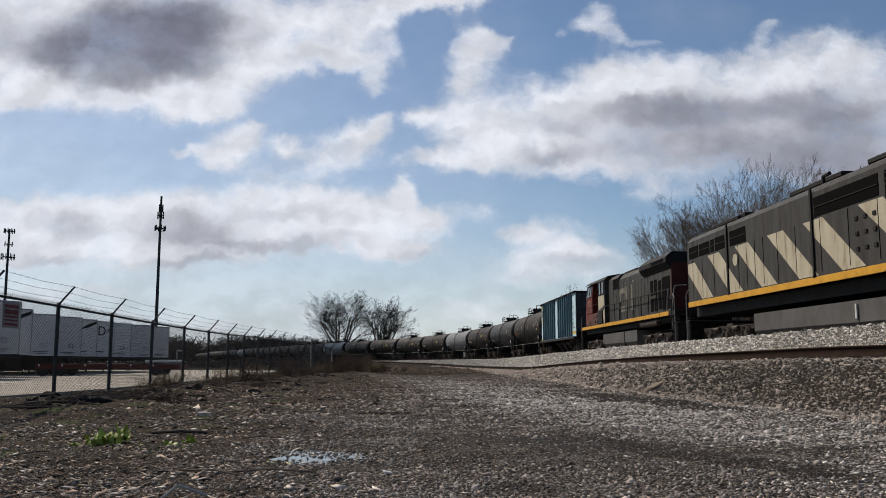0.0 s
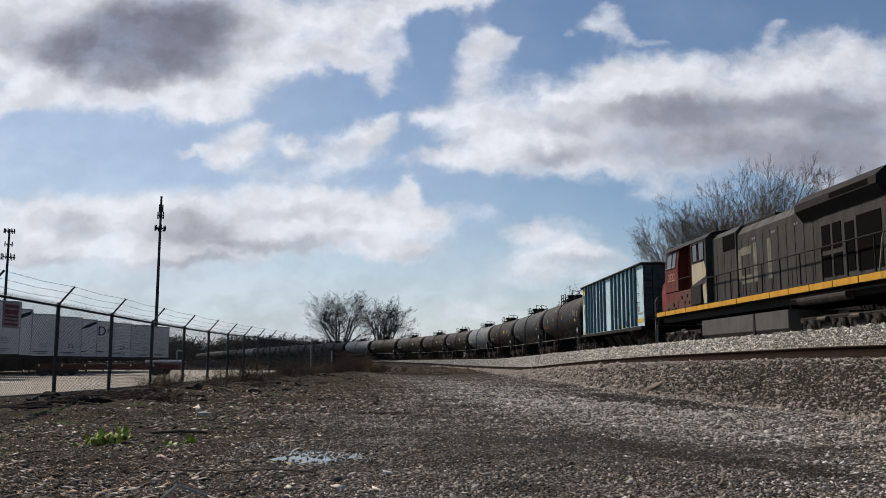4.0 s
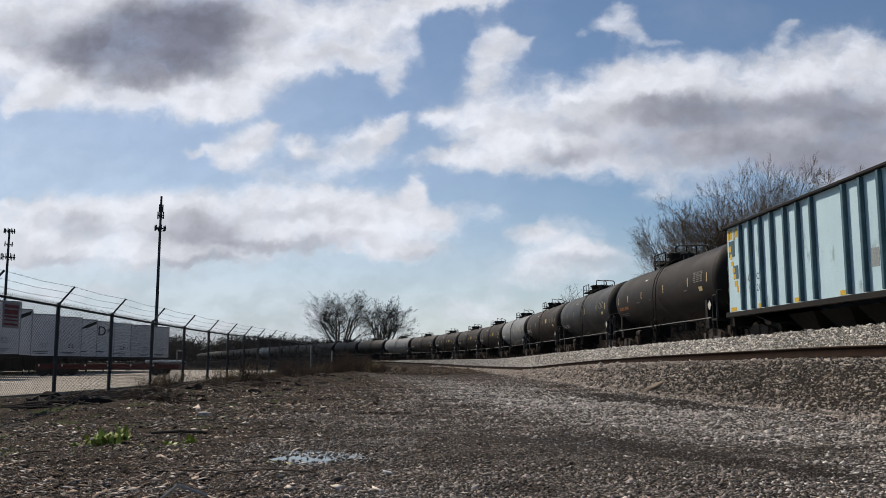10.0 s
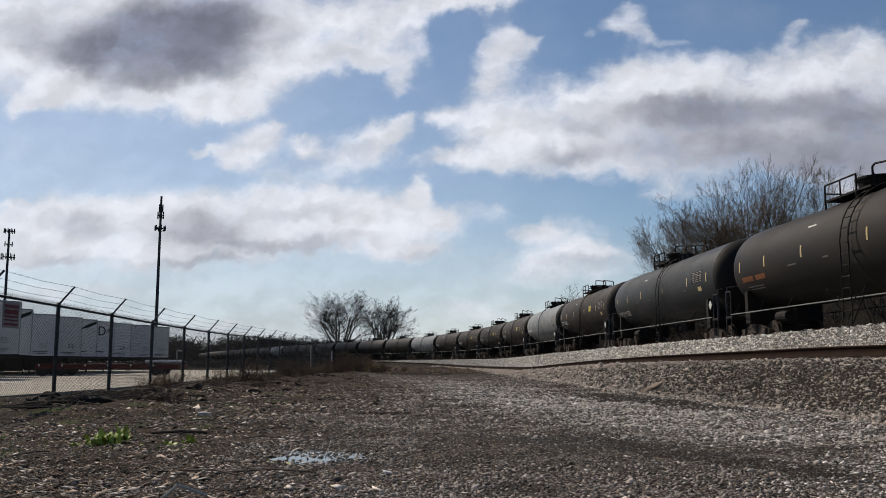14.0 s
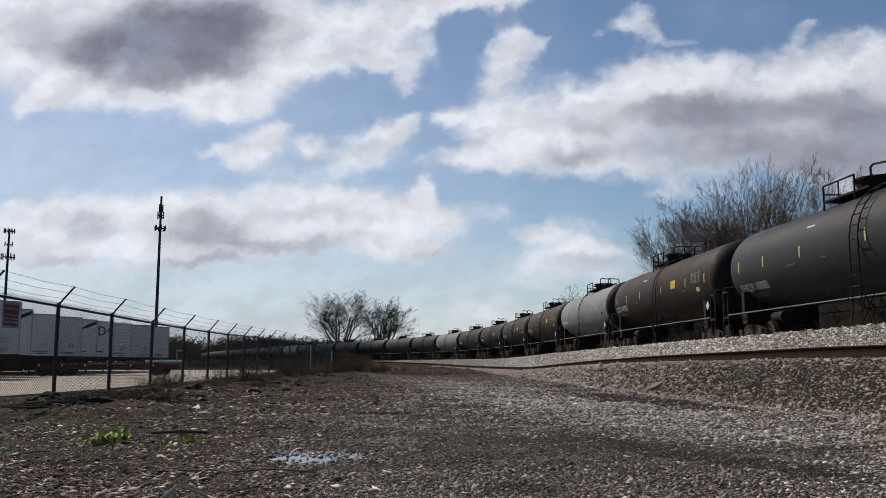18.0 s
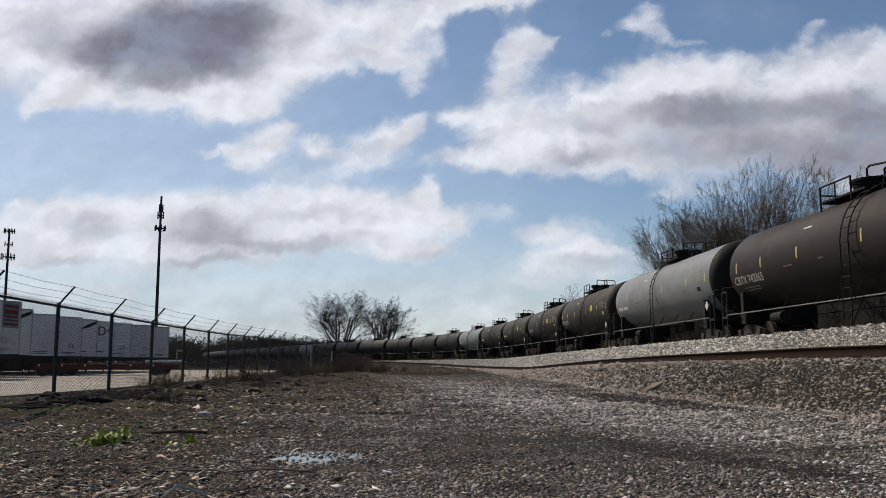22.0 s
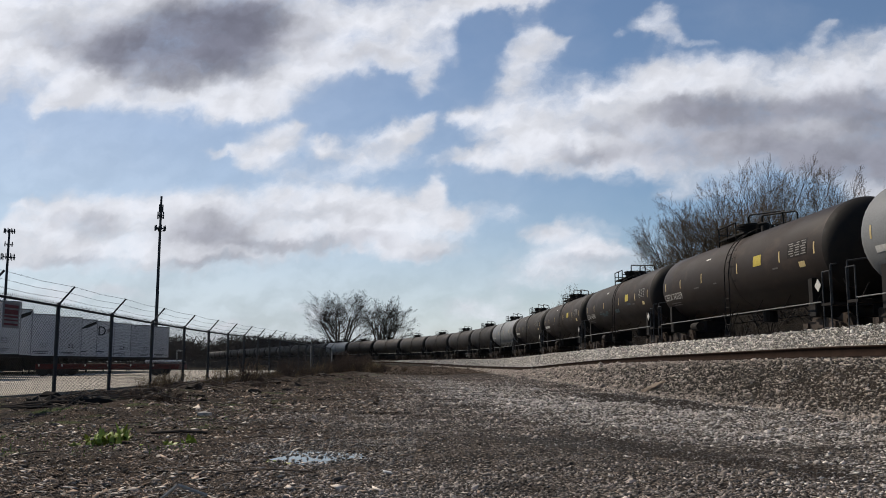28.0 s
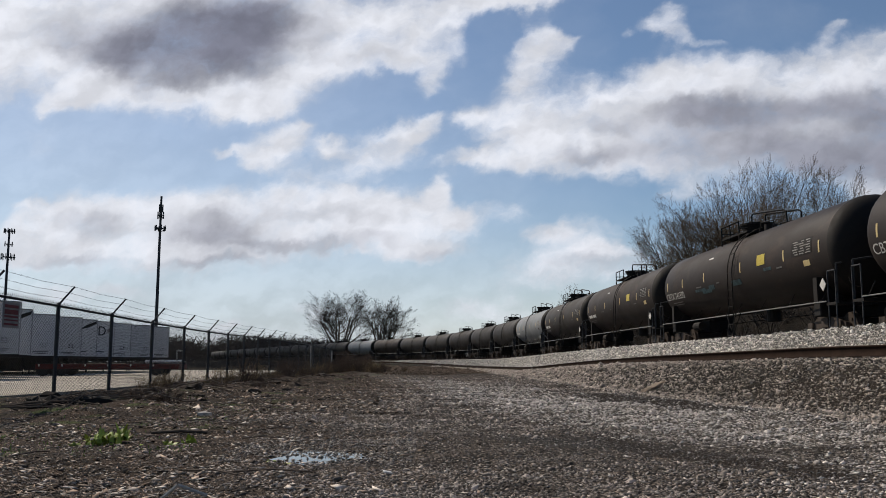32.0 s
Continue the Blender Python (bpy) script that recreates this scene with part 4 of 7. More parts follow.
        part("slope_sheet", bm, SOOT, car)
        coupler(car, y + sgn * 0.05, sgn)
        freight_truck(car, sgn * (L / 2 - 1.5), True)
    part("centre_sill", B(-0.3, 0.3, -L / 2, L / 2, 0.75, 1.1), SOOT, car)
    for k in range(4):
        y = -3.3 + 2.2 * k
        bm = bmesh.new()
        r = bmesh.ops.create_cone(bm, cap_ends=True, segments=4, radius1=0.55, radius2=1.3, depth=0.75, matrix=Matrix.Translation((0, y, 0.68)) @ Matrix.Rotation(math.pi / 4, 4, "Z"))
        part("discharge_bay", bm, SOOT, car)
    part("lading", B(-1.45, 1.45, -L / 2 + 0.1, L / 2 - 0.1, 3.3, 3.45), SOOT, car)
    return car


FUEL_GREY = mat("dusty_fuel_tank_paint", (0.115, 0.110, 0.104), (0.070, 0.066, 0.060), 0.6, 0, 1.4, 40, 0.08, 0.8, stretch=(1, 1, 0.5))
NUMBER_PAINT = mat("faded_peach_numerals", (0.52, 0.30, 0.20), (0.34, 0.18, 0.12), 0.65, 0, 7, 60, 0.03, 0.8)
TRUCK_GRIME = mat("oily_truck_grime", (0.066, 0.054, 0.045), (0.024, 0.020, 0.018), 0.8, 0, 5, 70, 0.3)


def loco_truck(car, y):
    """A three-axle locomotive truck."""
    bm = bmesh.new()
    # cast side frames: dropped between the axles, legs round each axle box
    low = [(-2.55, 0.70), (-2.2, 0.66), (-2.15, 0.40), (-1.55, 0.40), (-1.5, 0.62), (-1.25, 0.46), (-0.65, 0.46), (-0.35, 0.62), (-0.3, 0.40), (0.3, 0.40), (0.35, 0.62), (0.65, 0.46), (1.25, 0.46), (1.5, 0.62), (1.55, 0.40), (2.15, 0.40), (2.2, 0.66), (2.55, 0.70)]
    for sx in (-1, 1):
        a, b = sorted((sx * 1.05, sx * 1.18))
        for (y0, z0), (y1, z1) in zip(low, low[1:]):
            top0, top1 = 0.86 - 0.07 * (abs(y0) / 2.55) ** 2, 0.86 - 0.07 * (abs(y1) / 2.55) ** 2
            vs = [[bm.verts.new((x, y, z)) for y, z in ((y0, z0), (y1, z1), (y1, top1), (y0, top0))] for x in (a, b)]
            bm.faces.new(vs[0]), bm.faces.new(vs[1][::-1])
            for i in range(4):
                bm.faces.new((vs[0][i], vs[0][(i + 1) % 4], vs[1][(i + 1) % 4], vs[1][i]))
        box(bm, a - 0.02, b + 0.02, -2.5, 2.5, 0.80, 0.84)
    bmesh.ops.recalc_face_normals(bm, faces=bm.faces)
    box(bm, -1.1, 1.1, -0.3, 0.3, 0.6, 0.95)
    t = part("truck", bm, TRUCK_GRIME, car)
    place(t, 0, y, 0)
    for sx in (-1, 1):
        for yy in (-1.85, 0, 1.85):
            part("axle_box", rod(bmesh.new(), (sx * 1.12, yy, 0.5), (sx * 1.26, yy, 0.5), 0.14, 12), TRUCK_GRIME, t)
        for yy in (-1.85, 0, 1.85):
            for dy in (-0.27, 0.27):
                sp = bmesh.new()
                for k in range(5):
                    rod(sp, (sx * 1.22, yy + dy, 0.50 + 0.055 * k), (sx * 1.22, yy + dy, 0.53 + 0.055 * k), 0.075, 10)
                part("coil_spring", sp, TRUCK_GRIME, t)
        for yy in (-0.92, 0.92):
            part("brake_rod", rods([(sx * 1.22, yy - 0.5, 0.36), (sx * 1.22, yy, 0.44), (sx * 1.22, yy + 0.5, 0.36)], 0.028, 6), SILVER if yy < 0 else WHEEL, t)
            part("brake_hanger", rods([(sx * 1.2, yy + 0.35, 0.24), (sx * 1.2, yy + 0.30, 0.78)], 0.035, 6), WHEEL, t)
        part("sand_pipe", rods([(sx * 1.25, -2.6, 1.1), (sx * 1.25, -2.75, 0.6), (sx * 1.0, -2.6, 0.15)], 0.022, 5), TRUCK_GRIME, t)
        for yy in (-0.95, 0.95):
            part("brake_cylinder", rod(bmesh.new(), (sx * 1.24, yy - 0.26, 0.74), (sx * 1.24, yy + 0.26, 0.74), 0.085, 10), WHEEL, t)
    for yy in (-1.85, 0, 1.85):
        w = part("wheelset", wheelset(), WHEEL, t)
        place(w, 0, yy, 0.46)
        WHEELSETS.append((w, yy))


def loco_common(car, ya, yb, trucks, tank_y, tank_h=0.36, tank_mat=None):
    for y in trucks:
        loco_truck(car, y)
    prof = [(-1.42, 1.15), (1.42, 1.15), (1.42, 0.55), (1.15, tank_h - 0.12), (-1.15, tank_h - 0.12), (-1.42, 0.55)]
    part("fuel_tank", prism(prof, *tank_y), tank_mat or FUEL_GREY, car, "dusty dark grey fuel tank")
    for sgn in (-1, 1):
        y = yb if sgn > 0 else ya
        coupler(car, y - sgn * 0.05, sgn)
        part("pilot", B(-1.45, 1.45, y - 0.12, y + 0.12, 0.35, 1.25, 0.04), SOOT, car)
        for sx in (-1, 1):
            for k in range(4):
                a, b = sorted((sx * 1.1, sx * 1.55))
                yy = y - sgn * 0.25
                part("step", B(a, b, yy - 0.16, yy + 0.16, 0.42 + 0.3 * k, 0.45 + 0.3 * k), SOOT, car)
        for sx in (-1, 1):
            part("step_handrail", rods([(sx * 1.52, y - sgn * 0.02, 0.4), (sx * 1.52, y - sgn * 0.02, 2.35), (sx * 1.50, y - sgn * 0.3, 2.55)], 0.022), SILVER, car)
            part("step_handrail", rods([(sx * 1.52, y - sgn * 0.48, 0.4), (sx * 1.52, y - sgn * 0.48, 2.3), (sx * 1.50, y - sgn * 0.8, 2.5)], 0.022), SOOT, car)


def lift_body(car, dz):
    for ob in car.children:
        ob.location.z += dz


def cowl_loco():
    """Full-width car body with slanting cream stripes; +y is the rear end."""
    car = thing("striped_locomotive", "dark grey cowl locomotive with slanting cream stripes and yellow sill", "locomotive")
    L, w = 20.5, 1.55
    prof = [(-w, 1.62), (-w, 4.16), (-1.3, 4.40), (-0.6, 4.56), (0.6, 4.56), (1.3, 4.40), (w, 4.16), (w, 1.62)]
    part("body", prism(prof, -L / 2, L / 2), LOCO_GREY, car)
    part("underframe", B(-1.22, 1.22, -L / 2, L / 2, 1.00, 1.40), SOOT, car)
    for sx in (-1, 1):
        a, b = sorted((sx * (w - 0.03), sx * (w + 0.03)))
        part("sill_stripe", B(a, b, -L / 2, L / 2, 1.40, 1.62, 0.008), LOCO_YELLOW, car, "chipped yellow sill stripe")
    # stripes: from the top (further back) down towards the front
    for top in (10.05, 7.85, 5.05, 2.25, -0.35, -3.55, -6.4):
        for sx in (-1, 1):
            bm = bmesh.new()
            z0, z1, wd, sl = 1.66, 3.34, 1.22, 2.2
            pts = [(top, z1), (top - wd, z1), (top - wd - sl, z0), (top - sl, z0)]
            if top > 9:
                pts = [(10.2, z1 - 0.1), (9.35, z1 - 0.1), (7.4, z0), (8.6, z0), (10.2, 2.85)]
            bm.faces.new([bm.verts.new((sx * (w + 0.004), y, z)) for y, z in pts])
            r = bmesh.ops.extrude_face_region(bm, geom=bm.faces[:])
            bmesh.ops.translate(bm, vec=(-sx * 0.02, 0, 0), verts=[v for v in r["geom"] if isinstance(v, bmesh.types.BMVert)])
            bmesh.ops.recalc_face_normals(bm, faces=bm.faces)
            part("stripe", bm, LOCO_CREAM, car, "worn cream slanting stripe")
    for sx in (-1, 1):
        for y0, y1, z0, z1 in ((10.0, 8.9, 3.42, 3.92), (8.8, 7.6, 3.42, 3.92), (7.5, 7.1, 3.42, 3.92), (7.0, 6.0, 3.42, 3.94), (5.5, 4.0, 3.40, 3.96), (-1.1, -4.6, 3.40, 4.0), (-4.9, -9.4, 3.2, 4.0)):
            a, b = sorted((sx * (w + 0.01), sx * (w - 0.08)))
            g = part("intake_grille", B(a, b, y1, y0, z0, z1), GRILLE, car, "black louvred air intake")
            n = 5 if y1 < -4.8 else 1
            for k in range(n):
                z = z0 + (z1 - z0) * (k + 0.5) / n
                a2, b2 = sorted((sx * (w + 0.01), sx * (w + 0.03)))
                part("louvre", B(a2, b2, y1, y0, z - 0.012, z + 0.012), SOOT, g)
        # door seams and hinged doors
        for y in (9.6, 8.5, 7.2, 5.9, 4.75, 4.0, 3.3, 2.6, 1.5, 0.2, -1.4, -3.0, -4.5, -6.0, -7.5):
            a, b = sorted((sx * (w + 0.010), sx * (w - 0.01)))
            part("door_seam", B(a, b, y - 0.012, y + 0.012, 1.75, 3.34), GRILLE, car)
        for y in (5.75, -0.95):
            a, b = sorted((sx * (w + 0.05), sx * (w - 0.01)))
            part("downpipe", B(a, b, y - 0.05, y + 0.05, 1.6, 4.3), SOOT, car)
        a, b = sorted((sx * (w + 0.012), sx * (w - 0.01)))
        part("porthole", rod(bmesh.new(), (a, 5.05, 2.85), (b, 5.05, 2.85), 0.22, 20), LOCO_CREAM, car, "round cover plate")
        for k in range(9):
            part("latch", B(a - 0.02, b + 0.02, -3.5 - 0.45 * (k % 3), -3.36 - 0.45 * (k % 3), 2.1 + 0.42 * (k // 3), 2.2 + 0.42 * (k // 3)), SOOT, car)
    for y0, y1 in ((8.9, 6.2), (5.9, 5.5), (1.8, -1.6), (-3, -8)):
        part("roof_hatch", B(-0.9, 0.9, y1, y0, 4.58, 4.74, 0.03), SOOT, car)
    part("roof_horn", rods([(-1.1, -0.9, 4.4), (-1.1, -0.9, 4.7), (-1.1, -1.3, 4.72)], 0.06, 8), SOOT, car)
    part("end_door", B(-0.35, 0.35, L / 2, L / 2 + 0.04, 1.7, 3.6), SOOT, car)
    lift_body(car, 0.36)
    loco_common(car, -10.7, 10.7, (-6.8, 7.0), (-4.9, 3.9))
    part("sight_glass", B(-1.47, -1.43, -3.0, -2.92, 0.65, 1.05), WHITE_MARK, car)
    return car


def hood_loco():
    """Road unit running cab to the rear: red nose, dark hood, overhanging radiators."""
    car = thing("red_cab_locomotive", "dark grey hood locomotive with a faded red cab and yellow sill", "locomotive")
    ya, yb = -10.1, 10.9
    part("walkway", B(-1.52, 1.52, ya, yb - 0.2, 1.36, 1.60, 0.01), SOOT, car)
    part("underframe", B(-1.2, 1.2, ya + 0.3, yb - 0.3, 1.08, 1.36), SOOT, car)
    for sx in (-1, 1):
        a, b = sorted((sx * 1.52, sx * 1.54))
        y = ya + 0.9
        while y < yb - 0.8:
            part("sill_stripe", B(a, b, y, min(y + 1.36, yb - 0.1), 1.38, 1.57), LOCO_YELLOW, car, "chipped yellow sill stripe")
            y += 1.42
    hood = [(-1.22, 1.60), (-1.22, 3.98), (-0.98, 4.28), (0.98, 4.28), (1.22, 3.98), (1.22, 1.60)]
    part("hood", prism(hood, -5.2, 1.2), LOCO_GREY, car)
    part("equipment_cabinet", prism([(-1.27, 1.60), (-1.27, 4.14), (-1.02, 4.38), (1.02, 4.38), (1.27, 4.14), (1.27, 1.60)], 1.2, 3.8), LOCO_GREY, car)
    part("radiator_body", B(-1.24, 1.24, -8.8, -5.2, 1.60, 3.7), LOCO_GREY, car)
    wing = [(-1.25, 3.60), (-1.5, 3.92), (-1.5, 4.14), (-1.2, 4.40), (1.2, 4.40), (1.5, 4.14), (1.5, 3.92), (1.25, 3.60)]
    part("radiator_wing", prism(wing, -8.9, -4.2), SOOT, car, "dark overhanging radiator housing")
    part("radiator_core", B(-1.505, 1.505, -8.5, -6.4, 3.95, 4.11), GRILLE, car)
    # hood end turned from the sun: a red with the shade already painted in
    part("rear_end", B(-1.25, 1.25, -8.92, -8.8, 1.6, 3.9), SHADED_RED, car, "red end of the hood, darkened as shade")
    part("rear_headlight", B(-0.2, 0.2, -8.98, -8.9, 3.5, 3.7, 0.02), SILVER, car)
    part("roof_deck", B(-0.9, 0.9, -1.5, 1.15, 4.27, 4.44, 0.03), SOOT, car)
    for sx in (-1, 1):
        for y in np.arange(-4.8, 1.1, 0.62):
            a, b = sorted((sx * 1.225, sx * 1.21))
            part("hood_door_seam", B(a, b, y - 0.012, y + 0.012, 1.7, 3.8), GRILLE, car)
        for y in (-0.25, -1.9, -3.6):
            a, b = sorted((sx * 1.235, sx * 1.21))
            for k in range(2):
                part("lifting_eye", B(a, b, y - 0.16 * k - 0.05, y - 0.16 * k + 0.05, 3.62, 3.70), SILVER, car)
        for y0, y1, z0, z1 in ((-5.35, -5.85, 2.55, 3.3), (-6.0, -6.5, 2.55, 3.3), (-5.35, -5.85, 1.75, 2.4), (-6.0, -6.5, 1.75, 2.4), (-6.7, -7.2, 1.8, 3.2), (-7.35, -8.6, 1.75, 3.3)):
            a, b = sorted((sx * 1.255, sx * 1.17))
            part("hood_grille", B(a, b, y1, y0, z0, z1), GRILLE, car, "black air filter grille")
        a, b = sorted((sx * 1.28, sx * 1.19))
        part("intake_grille", B(a, b, 1.3, 2.5, 3.5, 4.10), GRILLE, car, "black air intake grille")
        for y in (1.7, 2.4, 3.1):
            a, b = sorted((sx * 1.275, sx * 1.26))
            part("cabinet_seam", B(a, b, y - 0.012, y + 0.012, 1.7, 3.45), GRILLE, car)
        # faded emblem on the hood, kept as plain shapes
        for y0, y1, z0, z1 in ((1.15, 0.85, 2.2, 3.4), (0.85, -0.1, 3.15, 3.45), (0.85, -0.1, 2.1, 2.4), (-0.25, -0.55, 2.1, 3.5), (-1.45, -1.75, 2.1, 3.5)):
            a, b = sorted((sx * 1.228, sx * 1.20))
            part("emblem_bar", B(a, b, min(y0, y1), max(y0, y1), z0, z1), FADED_CREAM, car, "faded cream emblem shape")
    # cab: grey side with two windows, a recessed door, red nose block
    cabp = [(-1.50, 1.60), (-1.50, 4.28), (-1.25, 4.47), (-0.6, 4.55), (0.6, 4.55), (1.25, 4.47), (1.50, 4.28), (1.50, 1.60)]
    part("cab_side", prism(cabp, 3.8, 5.6), LOCO_GREY, car, "dark grey cab side")
    part("door_recess", prism([(-1.02, 1.60), (-1.02, 4.40), (1.02, 4.40), (1.02, 1.60)], 5.6, 7.45), LOCO_RED, car, "dark red recessed cab doorway")
    nose = [(-1.48, 1.40), (-1.48, 3.50), (-1.39, 4.25), (-1.1, 4.46), (1.1, 4.46), (1.39, 4.25), (1.48, 3.50), (1.48, 1.40)]
    part("cab_front", prism(nose, 7.45, 9.3), LOCO_RED, car, "faded red cab front")
    bm = bmesh.new()
    pl = [(9.3, 3.45), (9.9, 3.2), (10.6, 2.9), (10.75, 2.6), (10.75, 1.40), (9.3, 1.40)]
    a = [bm.verts.new((-1.20 if y > 9.4 else -1.48, y, z)) for y, z in pl]
    b = [bm.verts.new((1.20 if y > 9.4 else 1.48, y, z)) for y, z in pl]
    for i in range(len(pl)):
        bm.faces.new((a[i], a[(i + 1) % len(pl)], b[(i + 1) % len(pl)], b[i]))
    bm.faces.new(a), bm.faces.new(b)
    bmesh.ops.recalc_face_normals(bm, faces=bm.faces)
    part("nose", bm, LOCO_RED, car, "faded red nose")
    part("cab_roof", prism([(-1.53, 4.25), (-1.27, 4.49), (-0.6, 4.61), (0.6, 4.61), (1.27, 4.49), (1.53, 4.25), (1.27, 4.40), (-1.27, 4.40)], 3.7, 9.4), SOOT, car, "black cab roof")
    for sx in (-1, 1):
        for y0, y1 in ((4.0, 4.65), (4.8, 5.4)):
            a, b = sorted((sx * 1.51, sx * 1.44))
            f = part("cab_window", B(a, b, y0, y1, 3.42, 4.16), GLASS_DARK, car, "dark side window")
            part("window_frame", rods([(sx * 1.51, y0, 3.42), (sx * 1.51, y1, 3.42), (sx * 1.51, y1, 4.16), (sx * 1.51, y0, 4.16), (sx * 1.51, y0, 3.42)], 0.025, 4), SOOT, f)
        # front quarter window in the red block, with a pale frame
        bm = bmesh.new()
        q = [(7.70, 3.50), (9.1, 3.50), (9.1, 4.18), (7.70, 4.18)]
        tilt = lambda z: sx * (1.482 - (z - 3.50) * 0.12)
        bm.faces.new([bm.verts.new((tilt(z) + sx * 0.006, y, z)) for y, z in q])
        w = part("front_quarter_window", bm, GLASS_PALE, car, "reflecting cab window")
        part("window_frame", rods([(tilt(z) + sx * 0.012, y, z) for y, z in q + q[:1]], 0.03, 4), SILVER, w)
        part("window_divider", rods([(tilt(3.5) + sx * 0.012, 8.3, 3.5), (tilt(4.18) + sx * 0.012, 8.3, 4.18)], 0.025, 4), SILVER, w)
        a, b = sorted((sx * 1.50, sx * 1.02))
        part("side_step_panel", B(a, b, 5.6, 7.45, 1.40, 2.35, 0.02), GRIMY_RED, car, "grimy red panel under the cab door")
        a, b = sorted((sx * 1.49, sx * 1.40))
        part("lower_panel", B(a, b, 7.5, 9.25, 1.42, 1.95), GRIMY_RED, car, "grimy lower cab panel")
        a, b = sorted((sx * 1.488, sx * 1.45))
        part("panel_seam", B(a, b, 7.5, 9.2, 2.38, 2.42), GRILLE, car)
        text_on("2622", 0.50, NUMBER_PAINT, car, (lambda u, v, s=sx: Vector((s * 1.49, 8.35 + (s * u), 3.05 + v))), "unit_number", "faded white unit number")
        # slanting cream stripe behind the cab
        bm = bmesh.new()
        bm.faces.new([bm.verts.new((sx * 1.506, y, z)) for y, z in ((5.5, 3.34), (4.05, 3.34), (3.85, 3.0), (3.85, 2.72), (5.5, 2.46))])
        r = bmesh.ops.extrude_face_region(bm, geom=bm.faces[:])
        bmesh.ops.translate(bm, vec=(-sx * 0.02, 0, 0), verts=[v for v in r["geom"] if isinstance(v, bmesh.types.BMVert)])
        bmesh.ops.recalc_face_normals(bm, faces=bm.faces)
        part("cream_stripe", bm, LOCO_CREAM, car, "worn cream slanting stripe")
        bm = bmesh.new()
        bm.faces.new([bm.verts.new((sx * 1.506, y, z)) for y, z in ((4.35, 2.35), (3.85, 2.45), (3.85, 1.62), (4.15, 1.62))])
        r = bmesh.ops.extrude_face_region(bm, geom=bm.faces[:])
        bmesh.ops.translate(bm, vec=(-sx * 0.02, 0, 0), verts=[v for v in r["geom"] if isinstance(v, bmesh.types.BMVert)])
        bmesh.ops.recalc_face_normals(bm, faces=bm.faces)
        part("cream_stripe", bm, LOCO_CREAM, car, "worn cream slanting stripe")
        a, b = sorted((sx * 1.50, sx * 1.58))
        part("battery_box", B(a, b, 4.3, 5.55, 1.62, 2.42, 0.02), SOOT, car, "black box below the cab windows")
        # latches and lifting holes of the grimy cab panels
        for y, z in ((5.95, 1.78), (6.5, 1.80), (6.9, 2.05), (6.2, 2.08), (7.8, 1.60), (8.3, 1.58), (8.8, 1.62), (8.05, 1.8)):
            a, b = sorted((sx * 1.485, sx * 1.515))
            part("panel_latch", B(a, b, y - 0.06, y + 0.06, z - 0.07, z + 0.07, 0.01), GRILLE, car)
        # pipes and reservoirs under the walkway
        part("air_reservoir", rod(bmesh.new(), (sx * 1.28, -3.9, 1.16), (sx * 1.28, -6.9, 1.16), 0.17, 14), TRUCK_GRIME, car)
        part("brake_pipe", rods([(sx * 1.40, -9.2, 1.25), (sx * 1.40, -3.4, 1.22), (sx * 1.36, -3.3, 0.9)], 0.03, 6), TRUCK_GRIME, car)
        ys = np.arange(-8.6, 5.6, 1.42)
        hr = part("walkway_handrail", rods([(sx * 1.48, -9.4, 2.0), (sx * 1.48, -9.2, 2.6), (sx * 1.48, 3.4, 2.62), (sx * 1.48, 5.4, 2.62)], 0.024), SOOT, car)
        for y in ys:
            part("stanchion", rods([(sx * 1.48, y, 1.5), (sx * 1.48, y, 2.62)], 0.024), SOOT, hr)
        part("door_handrail", rods([(sx * 1.47, 5.5, 2.9), (sx * 1.47, 7.3, 2.9), (sx * 1.47, 7.3, 2.4)], 0.02), SOOT, car)
        part("end_handrail", rods([(sx * 1.45, -9.55, 0.75), (sx * 1.45, -9.5, 1.6), (sx * 1.42, -9.75, 2.55), (sx * 1.40, -9.95, 2.70), (sx * 0.9, -9.98, 2.72)], 0.024), SILVER, car)
        part("end_handrail", rods([(sx * 1.48, -8.75, 1.5), (sx * 1.48, -9.0, 2.45), (sx * 1.48, -9.1, 2.62)], 0.024), SILVER, car)
        part("mu_hose", rods([(sx * 0.7, -10.15, 1.3), (sx * 0.72, -10.3, 1.0), (sx * 0.68, -10.25, 0.7)], 0.03), SOOT, car)
    for sx in (-0.62, 0.62):
        part("windscreen", B(sx - 0.45, sx + 0.45, 9.3, 9.34, 3.55, 4.1), GLASS_DARK, car)
    part("exhaust_stack", B(-0.35, 0.35, -3.4, -2.5, 4.26, 4.50, 0.03), SOOT, car)
    part("roof_antenna", rods([(0.3, 6.6, 4.55), (0.3, 6.6, 4.85)], 0.02), SOOT, car)
    part("air_horn", rods([(-0.3, -6.0, 4.4), (-0.3, -6.0, 4.56), (-0.3, -6.5, 4.58)], 0.04, 8), SOOT, car)
    lift_body(car, 0.22)
    loco_common(car, ya, yb, (8.1, -6.1), (-3.2, 4.75))
    part("tank_band", B(-1.44, 1.44, -0.6, -0.45, 0.3, 1.16), SOOT, car)
    return car


SHADED_RED = mat("dark_maroon_paint", (0.085, 0.022, 0.019), (0.045, 0.018, 0.016), 0.7, 0, 1.5, 40, 0.06, 0.8)
FADED_CREAM = mat("faded_emblem_paint", (0.21, 0.19, 0.14), (0.09, 0.085, 0.075), 0.65, 0, 2.5, 40, 0.06, 0.9)
GRIMY_RED = mat("grimy_red_paint", (0.13, 0.050, 0.038), (0.075, 0.05, 0.042), 0.7, 0, 2, 40, 0.08, 0.9)
